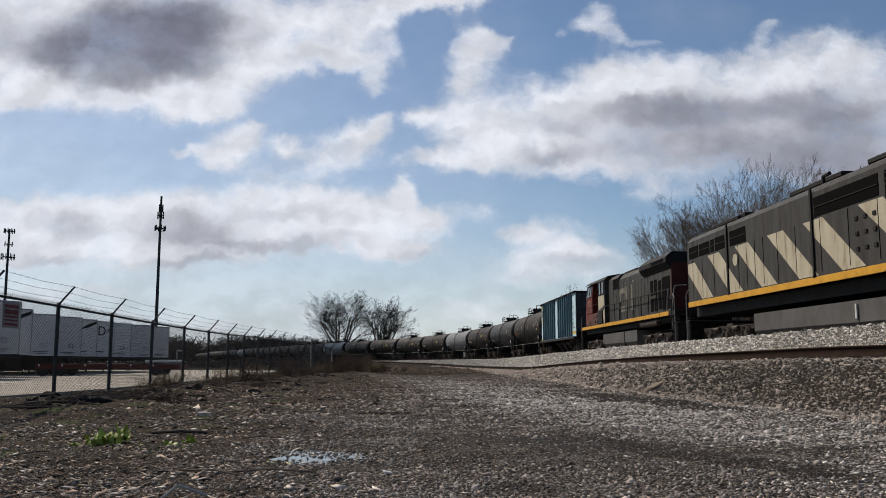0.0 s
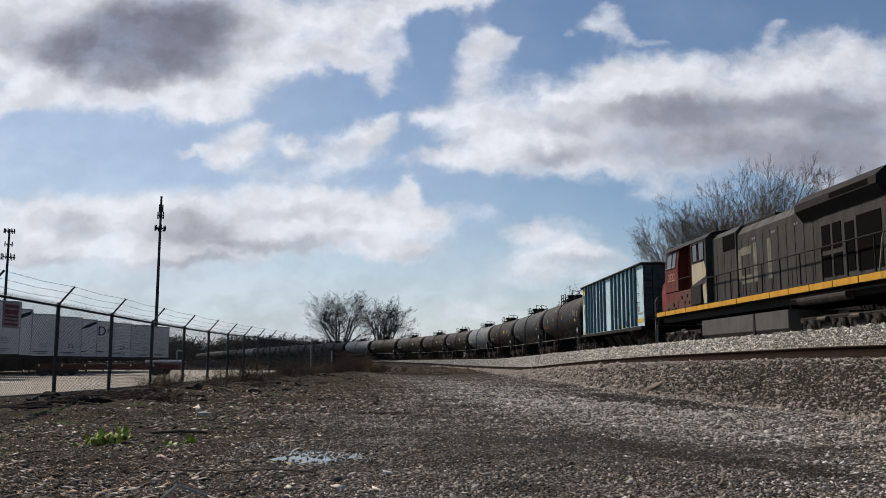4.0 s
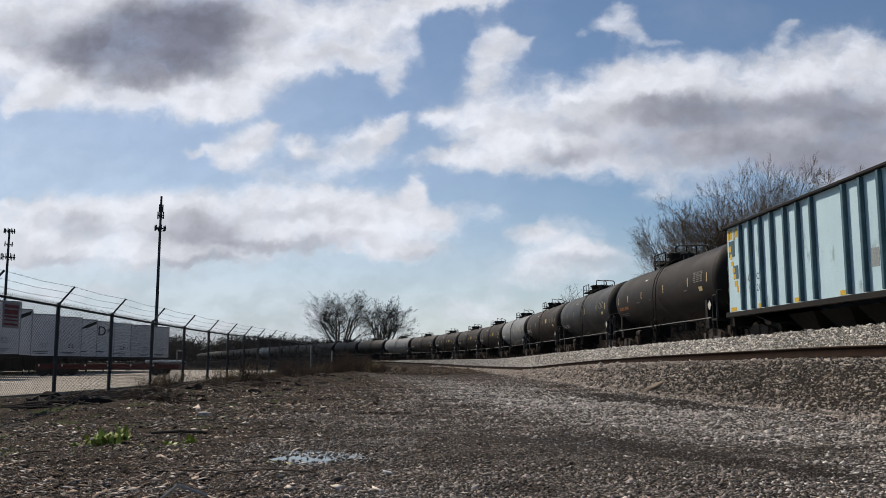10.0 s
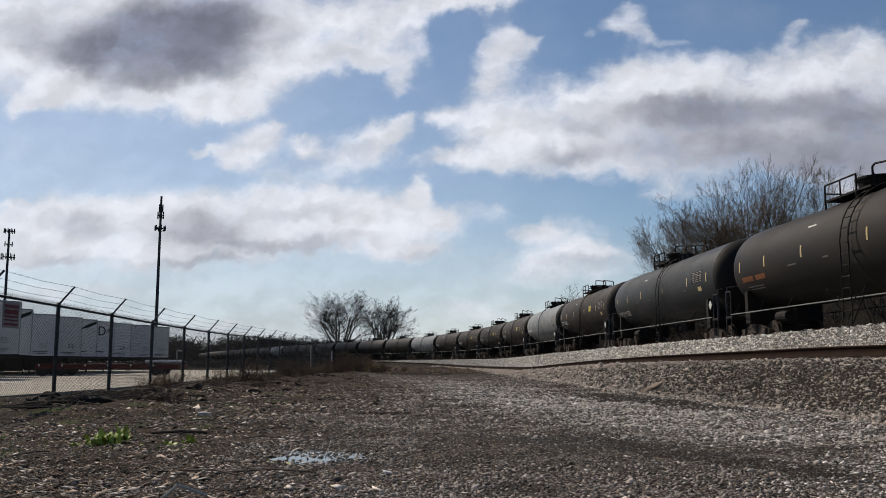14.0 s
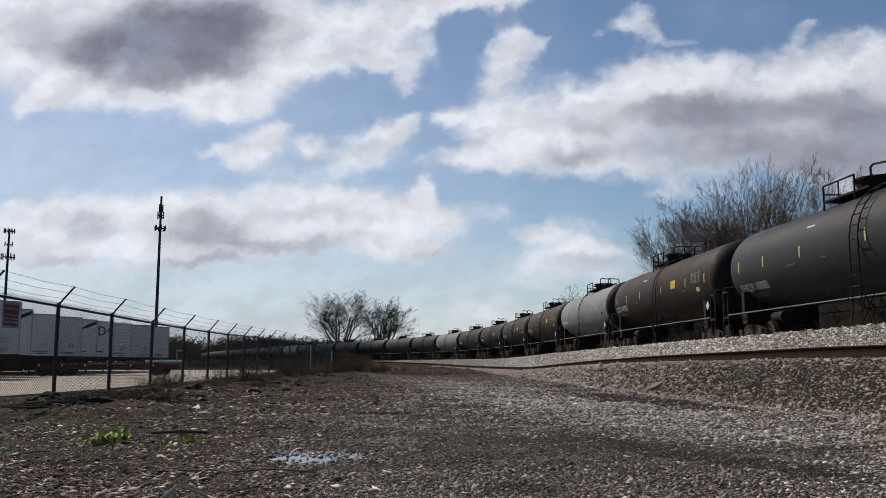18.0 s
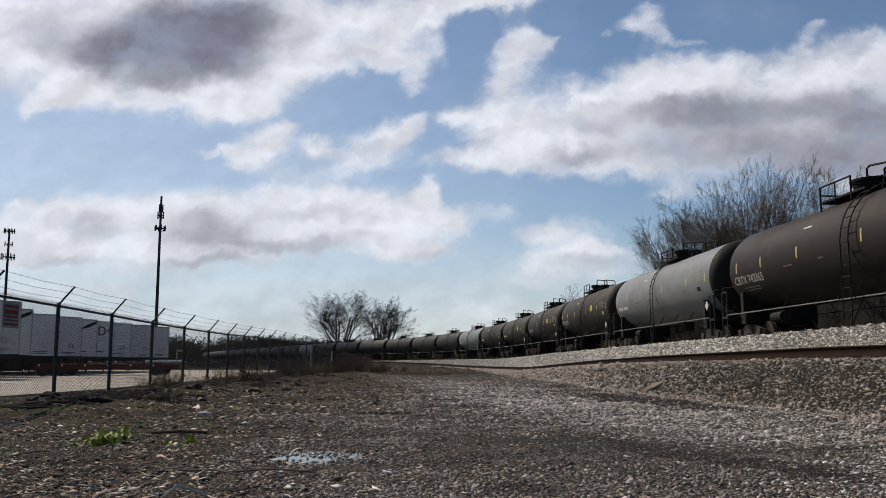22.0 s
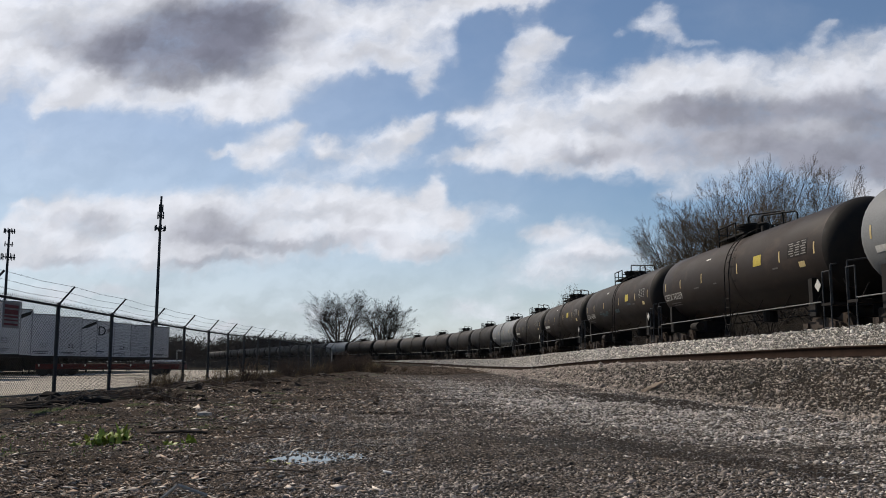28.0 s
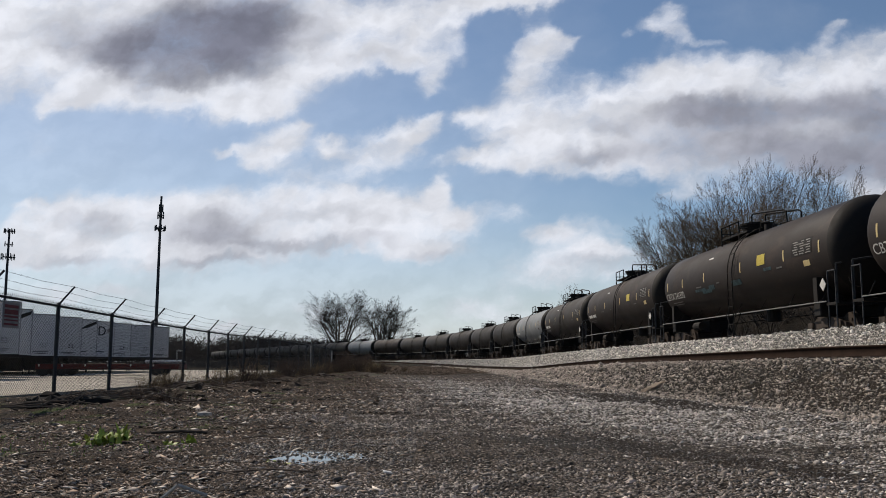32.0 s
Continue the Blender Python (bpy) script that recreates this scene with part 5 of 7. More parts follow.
GLASS_PALE = mat("reflecting_cab_glass", (0.10, 0.12, 0.13), (0.06, 0.07, 0.08), 0.05, 0.3, 2, 20, 0.0, 0.3)
CARS = []    # (thing, arc length of its middle at the start, half the distance between its trucks)


def build_train():
    CARS.append((cowl_loco(), 17.0 - 10.25, 6.5))
    CARS.append((hood_loco(), 29.2, 6.9))
    CARS.append((hopper_car(), 57.6 - 7.7, 6.2))
    near = [
        dict(label="black tank car with rust-orange car number", paint=TANK_BLACK, L=17.9, ladder_y=-0.7, mark_mat=RUST_MARK),
        dict(label="slate black tank car with white car number", paint=TANK_SLATE, L=18.3, ladder_y=-1.3, mark="SHQX 10383", mark_angle=-30),
        dict(label="dark brown tank car with yellow square panel", paint=TANK_BROWN, L=18.1, square=True, mark="CBTX 743365"),
        dict(label="pale grey tank car with sooty ends", paint=TANK_GREY, ladder_y=-0.4, dome_y=-1.2),
        dict(label="dark brown tank car with yellow square panel", paint=TANK_BROWN, square=True, mark="CBTX 743359"),
        dict(label="dark brown tank car with faint blue graffiti", paint=TANK_BROWN, square=True, mark="CBTX 743330", graffiti=True),
        dict(label="dark brown tank car with yellow square panel", paint=TANK_BROWN, square=True),
        dict(label="black tank car with pale markings", paint=TANK_BLACK),
        dict(label="pale grey tank car with sooty ends", paint=TANK_GREY, ladder_y=-0.4, dome_y=-1.2),
    ]
    s = 58.6
    for k in near:
        car = tank_car(**k)
        L = k.get("L", 17.7)
        CARS.append((car, s + L / 2, L / 2 - 2.15))
        s += L
    # the rest of the train, far out
    black = tank_car("black tank car far back in the train", TANK_BLACK, near=False)
    grey = tank_car("pale grey tank car far back in the train", TANK_GREY, near=False)
    brown = tank_car("dark brown tank car far back in the train", TANK_BROWN, near=False)
    used = set()
    for k in range(20):
        src = grey if k == 6 else (brown if k % 3 == 2 else black)
        if src in used:
            car = copy_thing(src, pose(0, 0, 0))
        else:
            car = src
            used.add(src)
        CARS.append((car, s + 8.85, 6.7))
        s += 17.7


RUST_MARK = mat("rust_orange_lettering", (0.22, 0.085, 0.035), (0.10, 0.05, 0.028), 0.7, 0, 9, 80, 0.05)
build_train()


# ---- the fence ----
def fence_x(y):
    return float(np.interp(y, [14, 30, 47, 70], [-8.57, -8.50, -8.85, -8.9]))


def fence_top(y):
    return np.interp(y, [14, 20, 23, 26.5, 30, 33, 39, 47, 58, 70], [2.28, 2.20, 2.15, 2.09, 2.06, 2.05, 2.09, 2.16, 2.10, 2.02])


def build_fence():
    f = thing("chain_link_fence", "galvanised chain-link fence topped with barbed wire", "fence")
    ys = [19.2 + 3.1 * k for k in range(-3, 17)]
    post = None
    for y in ys:
        z = float(fence_top(y))
        bm = rods([(0, 0, -2.45), (0, 0, 0.0)], 0.045, 8)
        rod(bm, (0, 0, 0), (0, 0, 0.05), 0.055, 8, 0.02)
        p = part("post", bm, GALV, f)
        place(p, fence_x(y), y, z)
        a = part("barb_arm", rods([(0, 0, 0), (0.34, 0, 0.40)], 0.022, 6), GALV, f)
        place(a, fence_x(y), y, z)
    for k in range(3):
        d = 0.34 * (k + 1) / 3.05
        e = 0.40 * (k + 1) / 3.05
        bm = bmesh.new()
        for a, b in zip(ys, ys[1:]):
            za, zb = float(fence_top(a)), float(fence_top(b))
            p0 = (fence_x(a) + d, a, za + e)
            mid = ((fence_x(a) + fence_x(b)) / 2 + d, (a + b) / 2, (za + zb) / 2 + e - 0.03)
            p1 = (fence_x(b) + d, b, zb + e)
            rods([p0, mid, p1], 0.003, 4, bm)
            n = 12
            for i in range(n):
                t = (i + 0.5) / n
                y = a + (b - a) * t
                z = za + (zb - za) * t + e - 0.03 * (1 - abs(2 * t - 1))
                rod(bm, (fence_x(y) + d - 0.014, y, z - 0.014), (fence_x(y) + d + 0.014, y + 0.01, z + 0.014), 0.003, 3)
        part("barbed_wire", bm, WIRE, f)
    for a, b in zip(ys, ys[1:]):
        part("top_rail", rods([(fence_x(a), a, float(fence_top(a)) - 0.03), (fence_x(b), b, float(fence_top(b)) - 0.03)], 0.028, 6), GALV, f)
    # woven wire, panel by panel
    for a, b in zip(ys, ys[1:]):
        za, zb = float(fence_top(a)), float(fence_top(b))
        h, w, g = 2.16, b - a, 0.075
        V, Q = [], []
        n = int((w + h) / g)
        r = 0.0024 if a < 26 else 0.0012
        for sgn in (1, -1):
            for i in range(n + 1):
                c = i * g - h
                y0, y1 = max(c, 0.0), min(c + h, w)
                if y1 - y0 < 0.03:
                    continue
                u0, u1 = y0 - c, y1 - c
                if sgn < 0:
                    u0, u1 = h - u0, h - u1
                base = len(V)
                for yy, u in ((y0, u0), (y1, u1)):
                    zz = za + (zb - za) * yy / w - 2.12 + u
                    for dx, dz in ((-r, 0), (r, r), (r, -r)):
                        V.append((fence_x(a + yy) + dx + 0.004 * sgn + 0.03, a + yy, zz + dz))
                for k in range(3):
                    Q.append((base + k, base + (k + 1) % 3, base + 3 + (k + 1) % 3, base + 3 + k))
        # twisted wire ends above the rail
        for i in range(int(w / g)):
            base = len(V)
            for u in (2.12, 2.19):
                for dx, dz in ((-r, 0), (r, r), (r, -r)):
                    V.append((fence_x(a + i * g) + dx + 0.03, a + i * g + dz, za + (zb - za) * i * g / w - 2.12 + u))
            for k in range(3):
                Q.append((base + k, base + (k + 1) % 3, base + 3 + (k + 1) % 3, base + 3 + k))
        mesh_np("wire_mesh", V, Q, WIRE, f)
    # two pale posts near the end of the fence
    for x, y, z in ((-9.35, 61.5, 2.05), (-8.98, 70.3, 1.85)):
        p = tagged(part("pale_post", rods([(0, 0, -2.0), (0, 0, 0)], 0.05, 8), PALE_POST), "pale weathered post at the fence's far end", "post", "pale posts")
        place(p, x, y, z)
    # warning sign wired to the mesh
    s = tagged(part("warning_sign", B(0, 0.01, -0.33, 0.33, -0.25, 0.25, 0.004), SIGN_WHITE), "faded white sign with red unreadable lettering on the fence", "sign")
    place(s, fence_x(17) + 0.06, 17.0, 1.86, 0, 0, 0)
    for z, h, m in ((0.17, 0.06, SIGN_RED), (0.06, 0.09, SIGN_RED), (-0.03, 0.04, SIGN_RED), (-0.10, 0.03, SIGN_RED), (-0.18, 0.04, SIGN_RED)):
        part("bar_of_writing", B(0.01, 0.014, -0.27, 0.27, z - h / 2, z + h / 2), m, s)


PALE_POST = mat("pale_weathered_post", (0.42, 0.40, 0.37), (0.30, 0.28, 0.25), 0.8, 0, 4, 40, 0.1)
SIGN_WHITE = mat("faded_sign_face", (0.30, 0.27, 0.25), (0.20, 0.18, 0.17), 0.6, 0, 4, 40, 0.05)
SIGN_RED = mat("faded_sign_red", (0.22, 0.05, 0.05), (0.13, 0.04, 0.04), 0.6, 0, 6, 40, 0.05)
build_fence()


# ---- trailer yard ----
def trailer(label, mark, letter=False):
    """A parked box trailer, nose at x = 0, reaching back along -x."""
    t = thing("box_trailer", label, "trailer", "trailers parked in the yard")
    L, w = 16.0, 1.30
    part("box_body", B(-L, 0, -w, w, 1.22, 4.06, 0.05), TRAILER_WHITE, t)
    part("top_rail", B(-L, 0.012, -w - 0.012, w + 0.012, 3.97, 4.05), TRIM_GREY, t)
    part("bottom_rail", B(-L, 0.012, -w - 0.012, w + 0.012, 1.14, 1.28), SOOT, t)
    for y in (-w - 0.004, w - 0.05):
        part("corner_post", B(-0.05, 0.014, y, y + 0.055, 1.28, 3.97), TRIM_GREY, t)
    for k in range(1, 13):
        part("side_seam", B(-0.02 - 1.2 * k, -1.2 * k, -w - 0.006, -w + 0.01, 1.3, 3.96), TRIM_GREY, t)
    nose = lambda u, v, y, z: Vector((0.012, y + u, z + v))
    if mark:
        text_on("53'", 0.42, SOOT, t, lambda u, v: nose(u, v, 0.5, 1.98), "length_mark", "black length mark")
        part("line_of_writing", B(0.004, 0.010, -0.3, 0.75, 1.52, 1.57), SOOT, t)
        part("line_of_writing", B(0.004, 0.010, -0.1, 0.6, 1.42, 1.46), SOOT, t)
    else:
        part("line_of_writing", B(0.004, 0.010, -0.9, 0.4, 1.62, 1.70), SOOT, t)
    if letter:
        text_on("D", 1.05, SOOT, t, lambda u, v: nose(u, v, 0.12, 3.25), "letter", "large black letter")
        part("bar_of_writing", B(0.004, 0.010, 0.62, 1.1, 3.34, 3.44), SOOT, t)
        part("bar_of_writing", B(0.004, 0.010, 0.62, 1.02, 3.20, 3.28), SOOT, t)
    else:
        # dark slanting shape high on the nose, rising to one side
        bm = bmesh.new()
        pts = [(-0.1, 3.30), (0.35, 3.62), (1.2, 3.93), (1.2, 3.74), (0.5, 3.42)]
        bm.faces.new([bm.verts.new((0.02, y, z)) for y, z in pts])
        r = bmesh.ops.extrude_face_region(bm, geom=bm.faces[:])
        bmesh.ops.translate(bm, vec=(-0.018, 0, 0), verts=[v for v in r["geom"] if isinstance(v, bmesh.types.BMVert)])
        bmesh.ops.recalc_face_normals(bm, faces=bm.faces)
        if not mark:
            part("dark_panel", bm, SOOT, t, "slanting dark shape at the top of the nose")
        else:
            bm.free()
    part("landing_gear", rods([(-2.8, -0.8, 0.07), (-2.8, -0.8, 1.2), (-2.8, 0.8, 1.2), (-2.8, 0.8, 0.07)], 0.06, 6), SOOT, t)
    for x in (-12.6, -13.9):
        for y in (-1.0, 1.0):
            part("tyre", rod(bmesh.new(), (x, y - 0.28, 0.58), (x, y + 0.28, 0.58), 0.51, 16), RUBBER, t)
    part("underframe", B(-L + 0.3, -0.8, -0.5, 0.5, 0.95, 1.16), SOOT, t)
    return t


TRIM_GREY = mat("grey_trailer_trim", (0.30, 0.30, 0.31), (0.22, 0.22, 0.23), 0.5, 0.2, 3, 40, 0.03)


def build_yard():
    t1 = trailer("white box trailer with black length mark parked in row", True)
    t2 = trailer("white box trailer with a slanting dark shape parked in row", False)
    t3 = trailer("white box trailer with a large black letter", False, True)
    row = [(44.7, -23.05, t1), (51.4, -25.6, t2), (57.4, -26.8, t1), (61.1, -26.6, t1), (64.6, -26.9, t2), (68.1, -26.9, t3), (71.5, -26.8, t1), (75.1, -26.1, t1), (78.7, -25.9, t1)]
    used = []
    for i, (y, x, src) in enumerate(row):
        m = pose(x, y, 0.07, 0, 0, -33.6 + (i % 4) * 0.5)
        if src not in used:
            src.matrix_basis = m
            used.append(src)
        else:
            copy_thing(src, m)
    # low red flatbed with a pale load
    f = thing("red_flatbed", "low faded red flatbed trailer with white tarpaulin load", "trailer")
    f.matrix_basis = pose(-21.2, 56.0, 0.07, 0, 0, 4)
    part("deck", B(-4.4, 4.4, -1.2, 1.2, 0.42, 0.76, 0.03), RED_STEEL, f)
    part("headboard", rods([(4.2, -0.9, 0.7), (4.2, -0.9, 1.6), (4.2, 0.9, 1.6), (4.2, 0.9, 0.7)], 0.05), SILVER, f)
    bm = B(2.2, 4.3, -1.0, 1.0, 0.78, 1.0, 0.1)
    part("load", bm, TRAILER_WHITE, f)
    for x in (-4.0, -2.9, 3.0):
        for y in (-0.95, 0.95):
            part("tyre", rod(bmesh.new(), (x, y - 0.2, 0.42), (x, y + 0.2, 0.42), 0.40, 14), RUBBER, f)
    for k in range(6):
        part("side_marker", B(-4.2 + 1.4 * k, -4.12 + 1.4 * k, -1.22, -1.19, 0.6, 0.72), WHITE_MARK, f)


build_yard()


# ---- cell towers ----
def tower(x, y, h, r, decks, label):
    t = thing("cell_tower", label, "cell tower")
    t.matrix_basis = pose(x, y, 0)
    bm = rod(bmesh.new(), (0, 0, -0.5), (0, 0, h), r, 12, r * 0.55)
    part("mast", bm, GALV, t)
    for z, w, n, hh in decks:
        bm = bmesh.new()
        for k in range(3):
            a, b = 2.094 * k + 0.3, 2.094 * (k + 1) + 0.3
            pa, pb = (w * math.cos(a), w * math.sin(a), z), (w * math.cos(b), w * math.sin(b), z)
            rod(bm, pa, pb, 0.09)
            rod(bm, (0, 0, z), pa, 0.09)
            rod(bm, (0, 0, z - 0.8), pa, 0.06)
        d = part("antenna_mount", bm, GALV, t)
        for k in range(n):
            a = 6.283 * k / n
            q = 0.88 * w
            part("antenna", B(q * math.cos(a) - 0.12, q * math.cos(a) + 0.12, q * math.sin(a) - 0.08, q * math.sin(a) + 0.08, z - hh * 0.45, z + hh * 0.55, 0.02), GALV, d)
    return t


tower(-57.0, 172.0, 34.2, 0.38, [(31.6, 0.42, 3, 1.6), (30.2, 0.62, 4, 1.5), (27.6, 1.15, 6, 1.1)], "slim grey monopole cell tower with antenna clusters")
tower(-138.1, 272.0, 42.9, 0.55, [(42.2, 1.75, 9, 1.5), (38.0, 1.35, 6, 1.5), (33.9, 2.2, 9, 2.0)], "grey monopole cell tower with wide antenna decks")


# ---- trees ----
def tree_arrays(seed, height, width, low=0.25, n=900, trunk=0.2, thin=0.006, stems=1, fork=0.12):
    """Bare tree whose branches fill a rounded crown: tapered segments (p, q, r0, r1, leaves above)."""
    rs = np.random.RandomState(seed)
    d = rs.normal(0, 1, (n, 3))
    d /= np.linalg.norm(d, axis=1, keepdims=True)
    d *= (rs.uniform(0.12, 1, n) ** 0.42)[:, None]
    lump_ = 1 + 0.13 * np.sin(3.1 * d[:, 0] + seed) + 0.12 * np.sin(4.3 * d[:, 1] + 2.2 * d[:, 2] + seed * 1.7)
    mid, half = height * (1 + low) / 2, height * (1 - low) / 2
    T = np.stack([d[:, 0] * width / 2, d[:, 1] * width / 2, d[:, 2] * half], -1) * lump_[:, None]
    T[:, 2] += mid
    T[:, 2] *= height / T[:, 2].max()
    T = T[T[:, 2] > height * 0.10]
    segs = []
    full = len(T)

    def rad(k):
        return max(thin, trunk * (k / full) ** 0.52)

    def limb(p, q, k, r0):
        r1 = rad(k)
        m = (p + q) / 2 + rs.normal(0, 0.07, 3) * np.linalg.norm(q - p)
        segs.append((p, m, r0, (r0 + r1) / 2, k))
        segs.append((m, q, (r0 + r1) / 2, r1, k))
        return r1

    def grow(p, T, r):
        k = len(T)
        if k <= 2:
            for q in T:
                limb(p, q, 1, min(r, rad(1) * 1.15))
            return
        c = T.mean(0) - p
        ax = rs.normal(0, 1, 3)
        w = T - p
        w = w / (np.linalg.norm(w, axis=1, keepdims=True) + 1e-6)
        w = w - w.mean(0)
        e = np.linalg.svd(w, full_matrices=False)[2][0] + 0.35 * ax / np.linalg.norm(ax)
        s = w @ e
        cut = np.quantile(s, rs.uniform(0.34, 0.66))
        for g in (T[s <= cut], T[s > cut]):
            if len(g):
                to = g.mean(0) - p
                q = p + to * rs.uniform(0.16, 0.30) + rs.normal(0, 0.055, 3) * np.linalg.norm(to)
                grow(q, g, limb(p, q, len(g), min(r, rad(len(g)) * 1.1)))

    lot = np.arange(full) % stems if stems == 1 else (np.argsort(np.argsort(T[:, 0] + 0.4 * T[:, 1])) * stems // full)
    for k in range(stems):
        g = T[lot == k]
        to = g.mean(0)
        p = np.array([to[0] * 0.06, to[1] * 0.06, -0.3])
        q = np.array([to[0] * 0.16, to[1] * 0.16, height * fork])
        segs.append((p, q, rad(len(g)) * 1.25, rad(len(g)), full))
        grow(q, g, rad(len(g)))
    return segs


def tubes(segs, sides):
    P = np.array([s[0] for s in segs])
    Q = np.array([s[1] for s in segs])
    R0, R1 = np.array([s[2] for s in segs]), np.array([s[3] for s in segs])
    D = Q - P
    D /= np.linalg.norm(D, axis=1, keepdims=True) + 1e-9
    U = np.cross(D, np.array([0.31, 0.77, 0.55]))
    U /= np.linalg.norm(U, axis=1, keepdims=True) + 1e-9
    W = np.cross(D, U)
    V = []
    for c, r in ((P, R0), (Q, R1)):
        for k in range(sides):
            a = 2 * math.pi * k / sides
            V.append(c + (U * math.cos(a) + W * math.sin(a)) * r[:, None])
    V = np.stack(V, 1)
    n = len(segs)
    F = np.array([(k, (k + 1) % sides, sides + (k + 1) % sides, sides + k) for k in range(sides)])
    return V, (F[None] + 2 * sides * np.arange(n)[:, None, None]).reshape(-1, 4)


def fan_tree(seed, label, x, y, z, height, width, twig_mat, lean=0.0, stems=4, thick=0.16, thin=0.008, depth=5, fork=0.03, group="bare trees"):
    """Bare tree of stems fanning from one root; each limb arches up and forks again and again into fine twigs."""
    rs = np.random.RandomState(seed)
    segs = []

    def limb(p, d, length, r, level):
        n = 6 if level < 2 else (4 if level < depth else 2)
        kids = 0
        for i in range(n):
            t = (i + 1) / n
            d = d + rs.normal(0, 0.05 + 0.008 * level, 3) + np.array([0, 0, 0.05 if level < 2 else 0.015])
            d = d / np.linalg.norm(d)
            q = p + d * length / n
            r1 = max(thin * 0.7, r * (1 - 0.72 / n * (1 if level else 0.8)))
            segs.append((p, q, r, r1, level))
            p, r = q, r1
            if level < depth and t > (0.28, 0.22, 0.18)[min(level, 2)]:
                side = np.cross(d, rs.normal(0, 1, 3))
                side /= np.linalg.norm(side) + 1e-6
                out = d * rs.uniform(0.75, 1.0) + side * rs.uniform(0.35, 0.80)
                limb(p, out / np.linalg.norm(out), length * rs.uniform(0.50, 0.78) * (1.12 - 0.40 * t), max(thin, r * rs.uniform(0.5, 0.68)), level + 1)

    if fork > 0.05:      # one short trunk under the fan
        segs.append((np.zeros(3), np.array([0, 0, fork]), thick / height * 1.2, thick / height, 0))
    for k in range(stems):
        a = 6.283 * (k + rs.uniform(-0.25, 0.25)) / stems
        open_ = rs.uniform(0.10, 0.85)
        d = np.array([math.cos(a) * open_, math.sin(a) * open_ * 0.7, 1.0])
        limb(np.array([0, 0, fork if fork > 0.05 else 0.0]), d / np.linalg.norm(d), rs.uniform(0.60, 0.78), 1.0, 0)
    P, Q = np.array([g[0] for g in segs]), np.array([g[1] for g in segs])
    top = np.quantile(Q[:, 2], 0.997)
    wide = np.quantile(np.abs(Q[:, :2]), 0.97)
    lv = np.array([g[4] for g in segs])
    R0, R1 = np.array([g[2] for g in segs]), np.array([g[3] for g in segs])

    side_ = height / top * min(max(width / 2 / wide / (height / top), 0.72), 1.3)

    def shape(V):
        V = V * np.array([side_, side_, height / top])
        V[:, 0] += lean * (np.clip(V[:, 2], 0, None) / height) ** 1.3
        V[:, 2] -= 0.3
        return V
    P, Q = shape(P), shape(Q)
    f = thick
    R0, R1 = np.maximum(R0 * f, thin * 0.75), np.maximum(R1 * f, thin * 0.6)
    R0[lv >= depth - 1] = np.minimum(R0[lv >= depth - 1], thin * 1.5)
    R1[lv >= depth - 1] = np.minimum(R1[lv >= depth - 1], thin)
    t = thing("bare_tree", label, "tree", group)
    t.matrix_basis = pose(x, y, z)
    for nm, lo, hi, sides, mt in (("trunk", 0, 0, 7, BARK), ("limb_crown", 1, 2, 5, BARK), ("branch_crown", 3, depth - 1, 4, twig_mat), ("twig_crown", depth, 9, 3, twig_mat)):
        k = np.where((lv >= lo) & (lv <= hi))[0]
        if len(k):
            V, F = tubes([(P[i], Q[i], R0[i], R1[i]) for i in k], sides)
            mesh_np(nm, V, F, mt, t)
    return t


def spread_shrubs(name, label, places, material, seed, width, n, thin, low=0.05):
    """Many leafless shrubs or far trees in one belt; each place is x, y, z, height."""
    rs = random.Random(seed)
    arr = [tubes(tree_arrays(seed * 10 + k, 1.0, width, low, n, 0.02, thin, 3, 0.04), 3) for k in range(4)]
    Vs, Qs, m = [], [], 0
    for k, (x, y, z, h) in enumerate(places):
        V, Q = arr[k % 4]
        a = rs.uniform(0, 6.28)
        c, s = math.cos(a), math.sin(a)
        P = V.reshape(-1, 3) * h
        Vs.append(np.stack([P[:, 0] * c - P[:, 1] * s + x, P[:, 0] * s + P[:, 1] * c + y, P[:, 2] + z], -1))
        Qs.append(Q + m)
        m += len(P)
    return tagged(mesh_np(name, np.concatenate(Vs), np.concatenate(Qs), material), label, "woods", kind="stuff")


def spread_clumps(name, label, places, material, seed, n, size):
    """Rounded far trees made of many short twig sprays; each place is x, y, z, height."""
    rs = np.random.RandomState(seed)
    P = np.array(places)
    m = len(P)
    d = rs.normal(0, 1, (m, n, 3))
    d /= np.linalg.norm(d, axis=2, keepdims=True)
    d *= rs.uniform(0, 1, (m, n, 1)) ** 0.4 * (1 + 0.25 * rs.uniform(-1, 1, (m, n, 1)))
    C = np.stack([d[..., 0] * 0.55, d[..., 1] * 0.55, 0.5 + d[..., 2] * 0.48], -1)
    a = rs.normal(0, 1, (m, n, 3))
    a /= np.linalg.norm(a, axis=2, keepdims=True)
    b = np.cross(a, rs.normal(0, 1, (m, n, 3)))
    b /= np.linalg.norm(b, axis=2, keepdims=True)
    s = size * rs.uniform(0.5, 1.5, (m, n, 1))
    V = np.stack([C - a * s, C + b * s * 0.16, C + a * s, C - b * s * 0.16], 2) * P[:, None, None, 3:4] + P[:, None, None, :3]
    Q = np.arange(m * n * 4).reshape(-1, 4)
    return tagged(mesh_np(name, V.reshape(-1, 3), Q, material), label, "woods", kind="stuff")


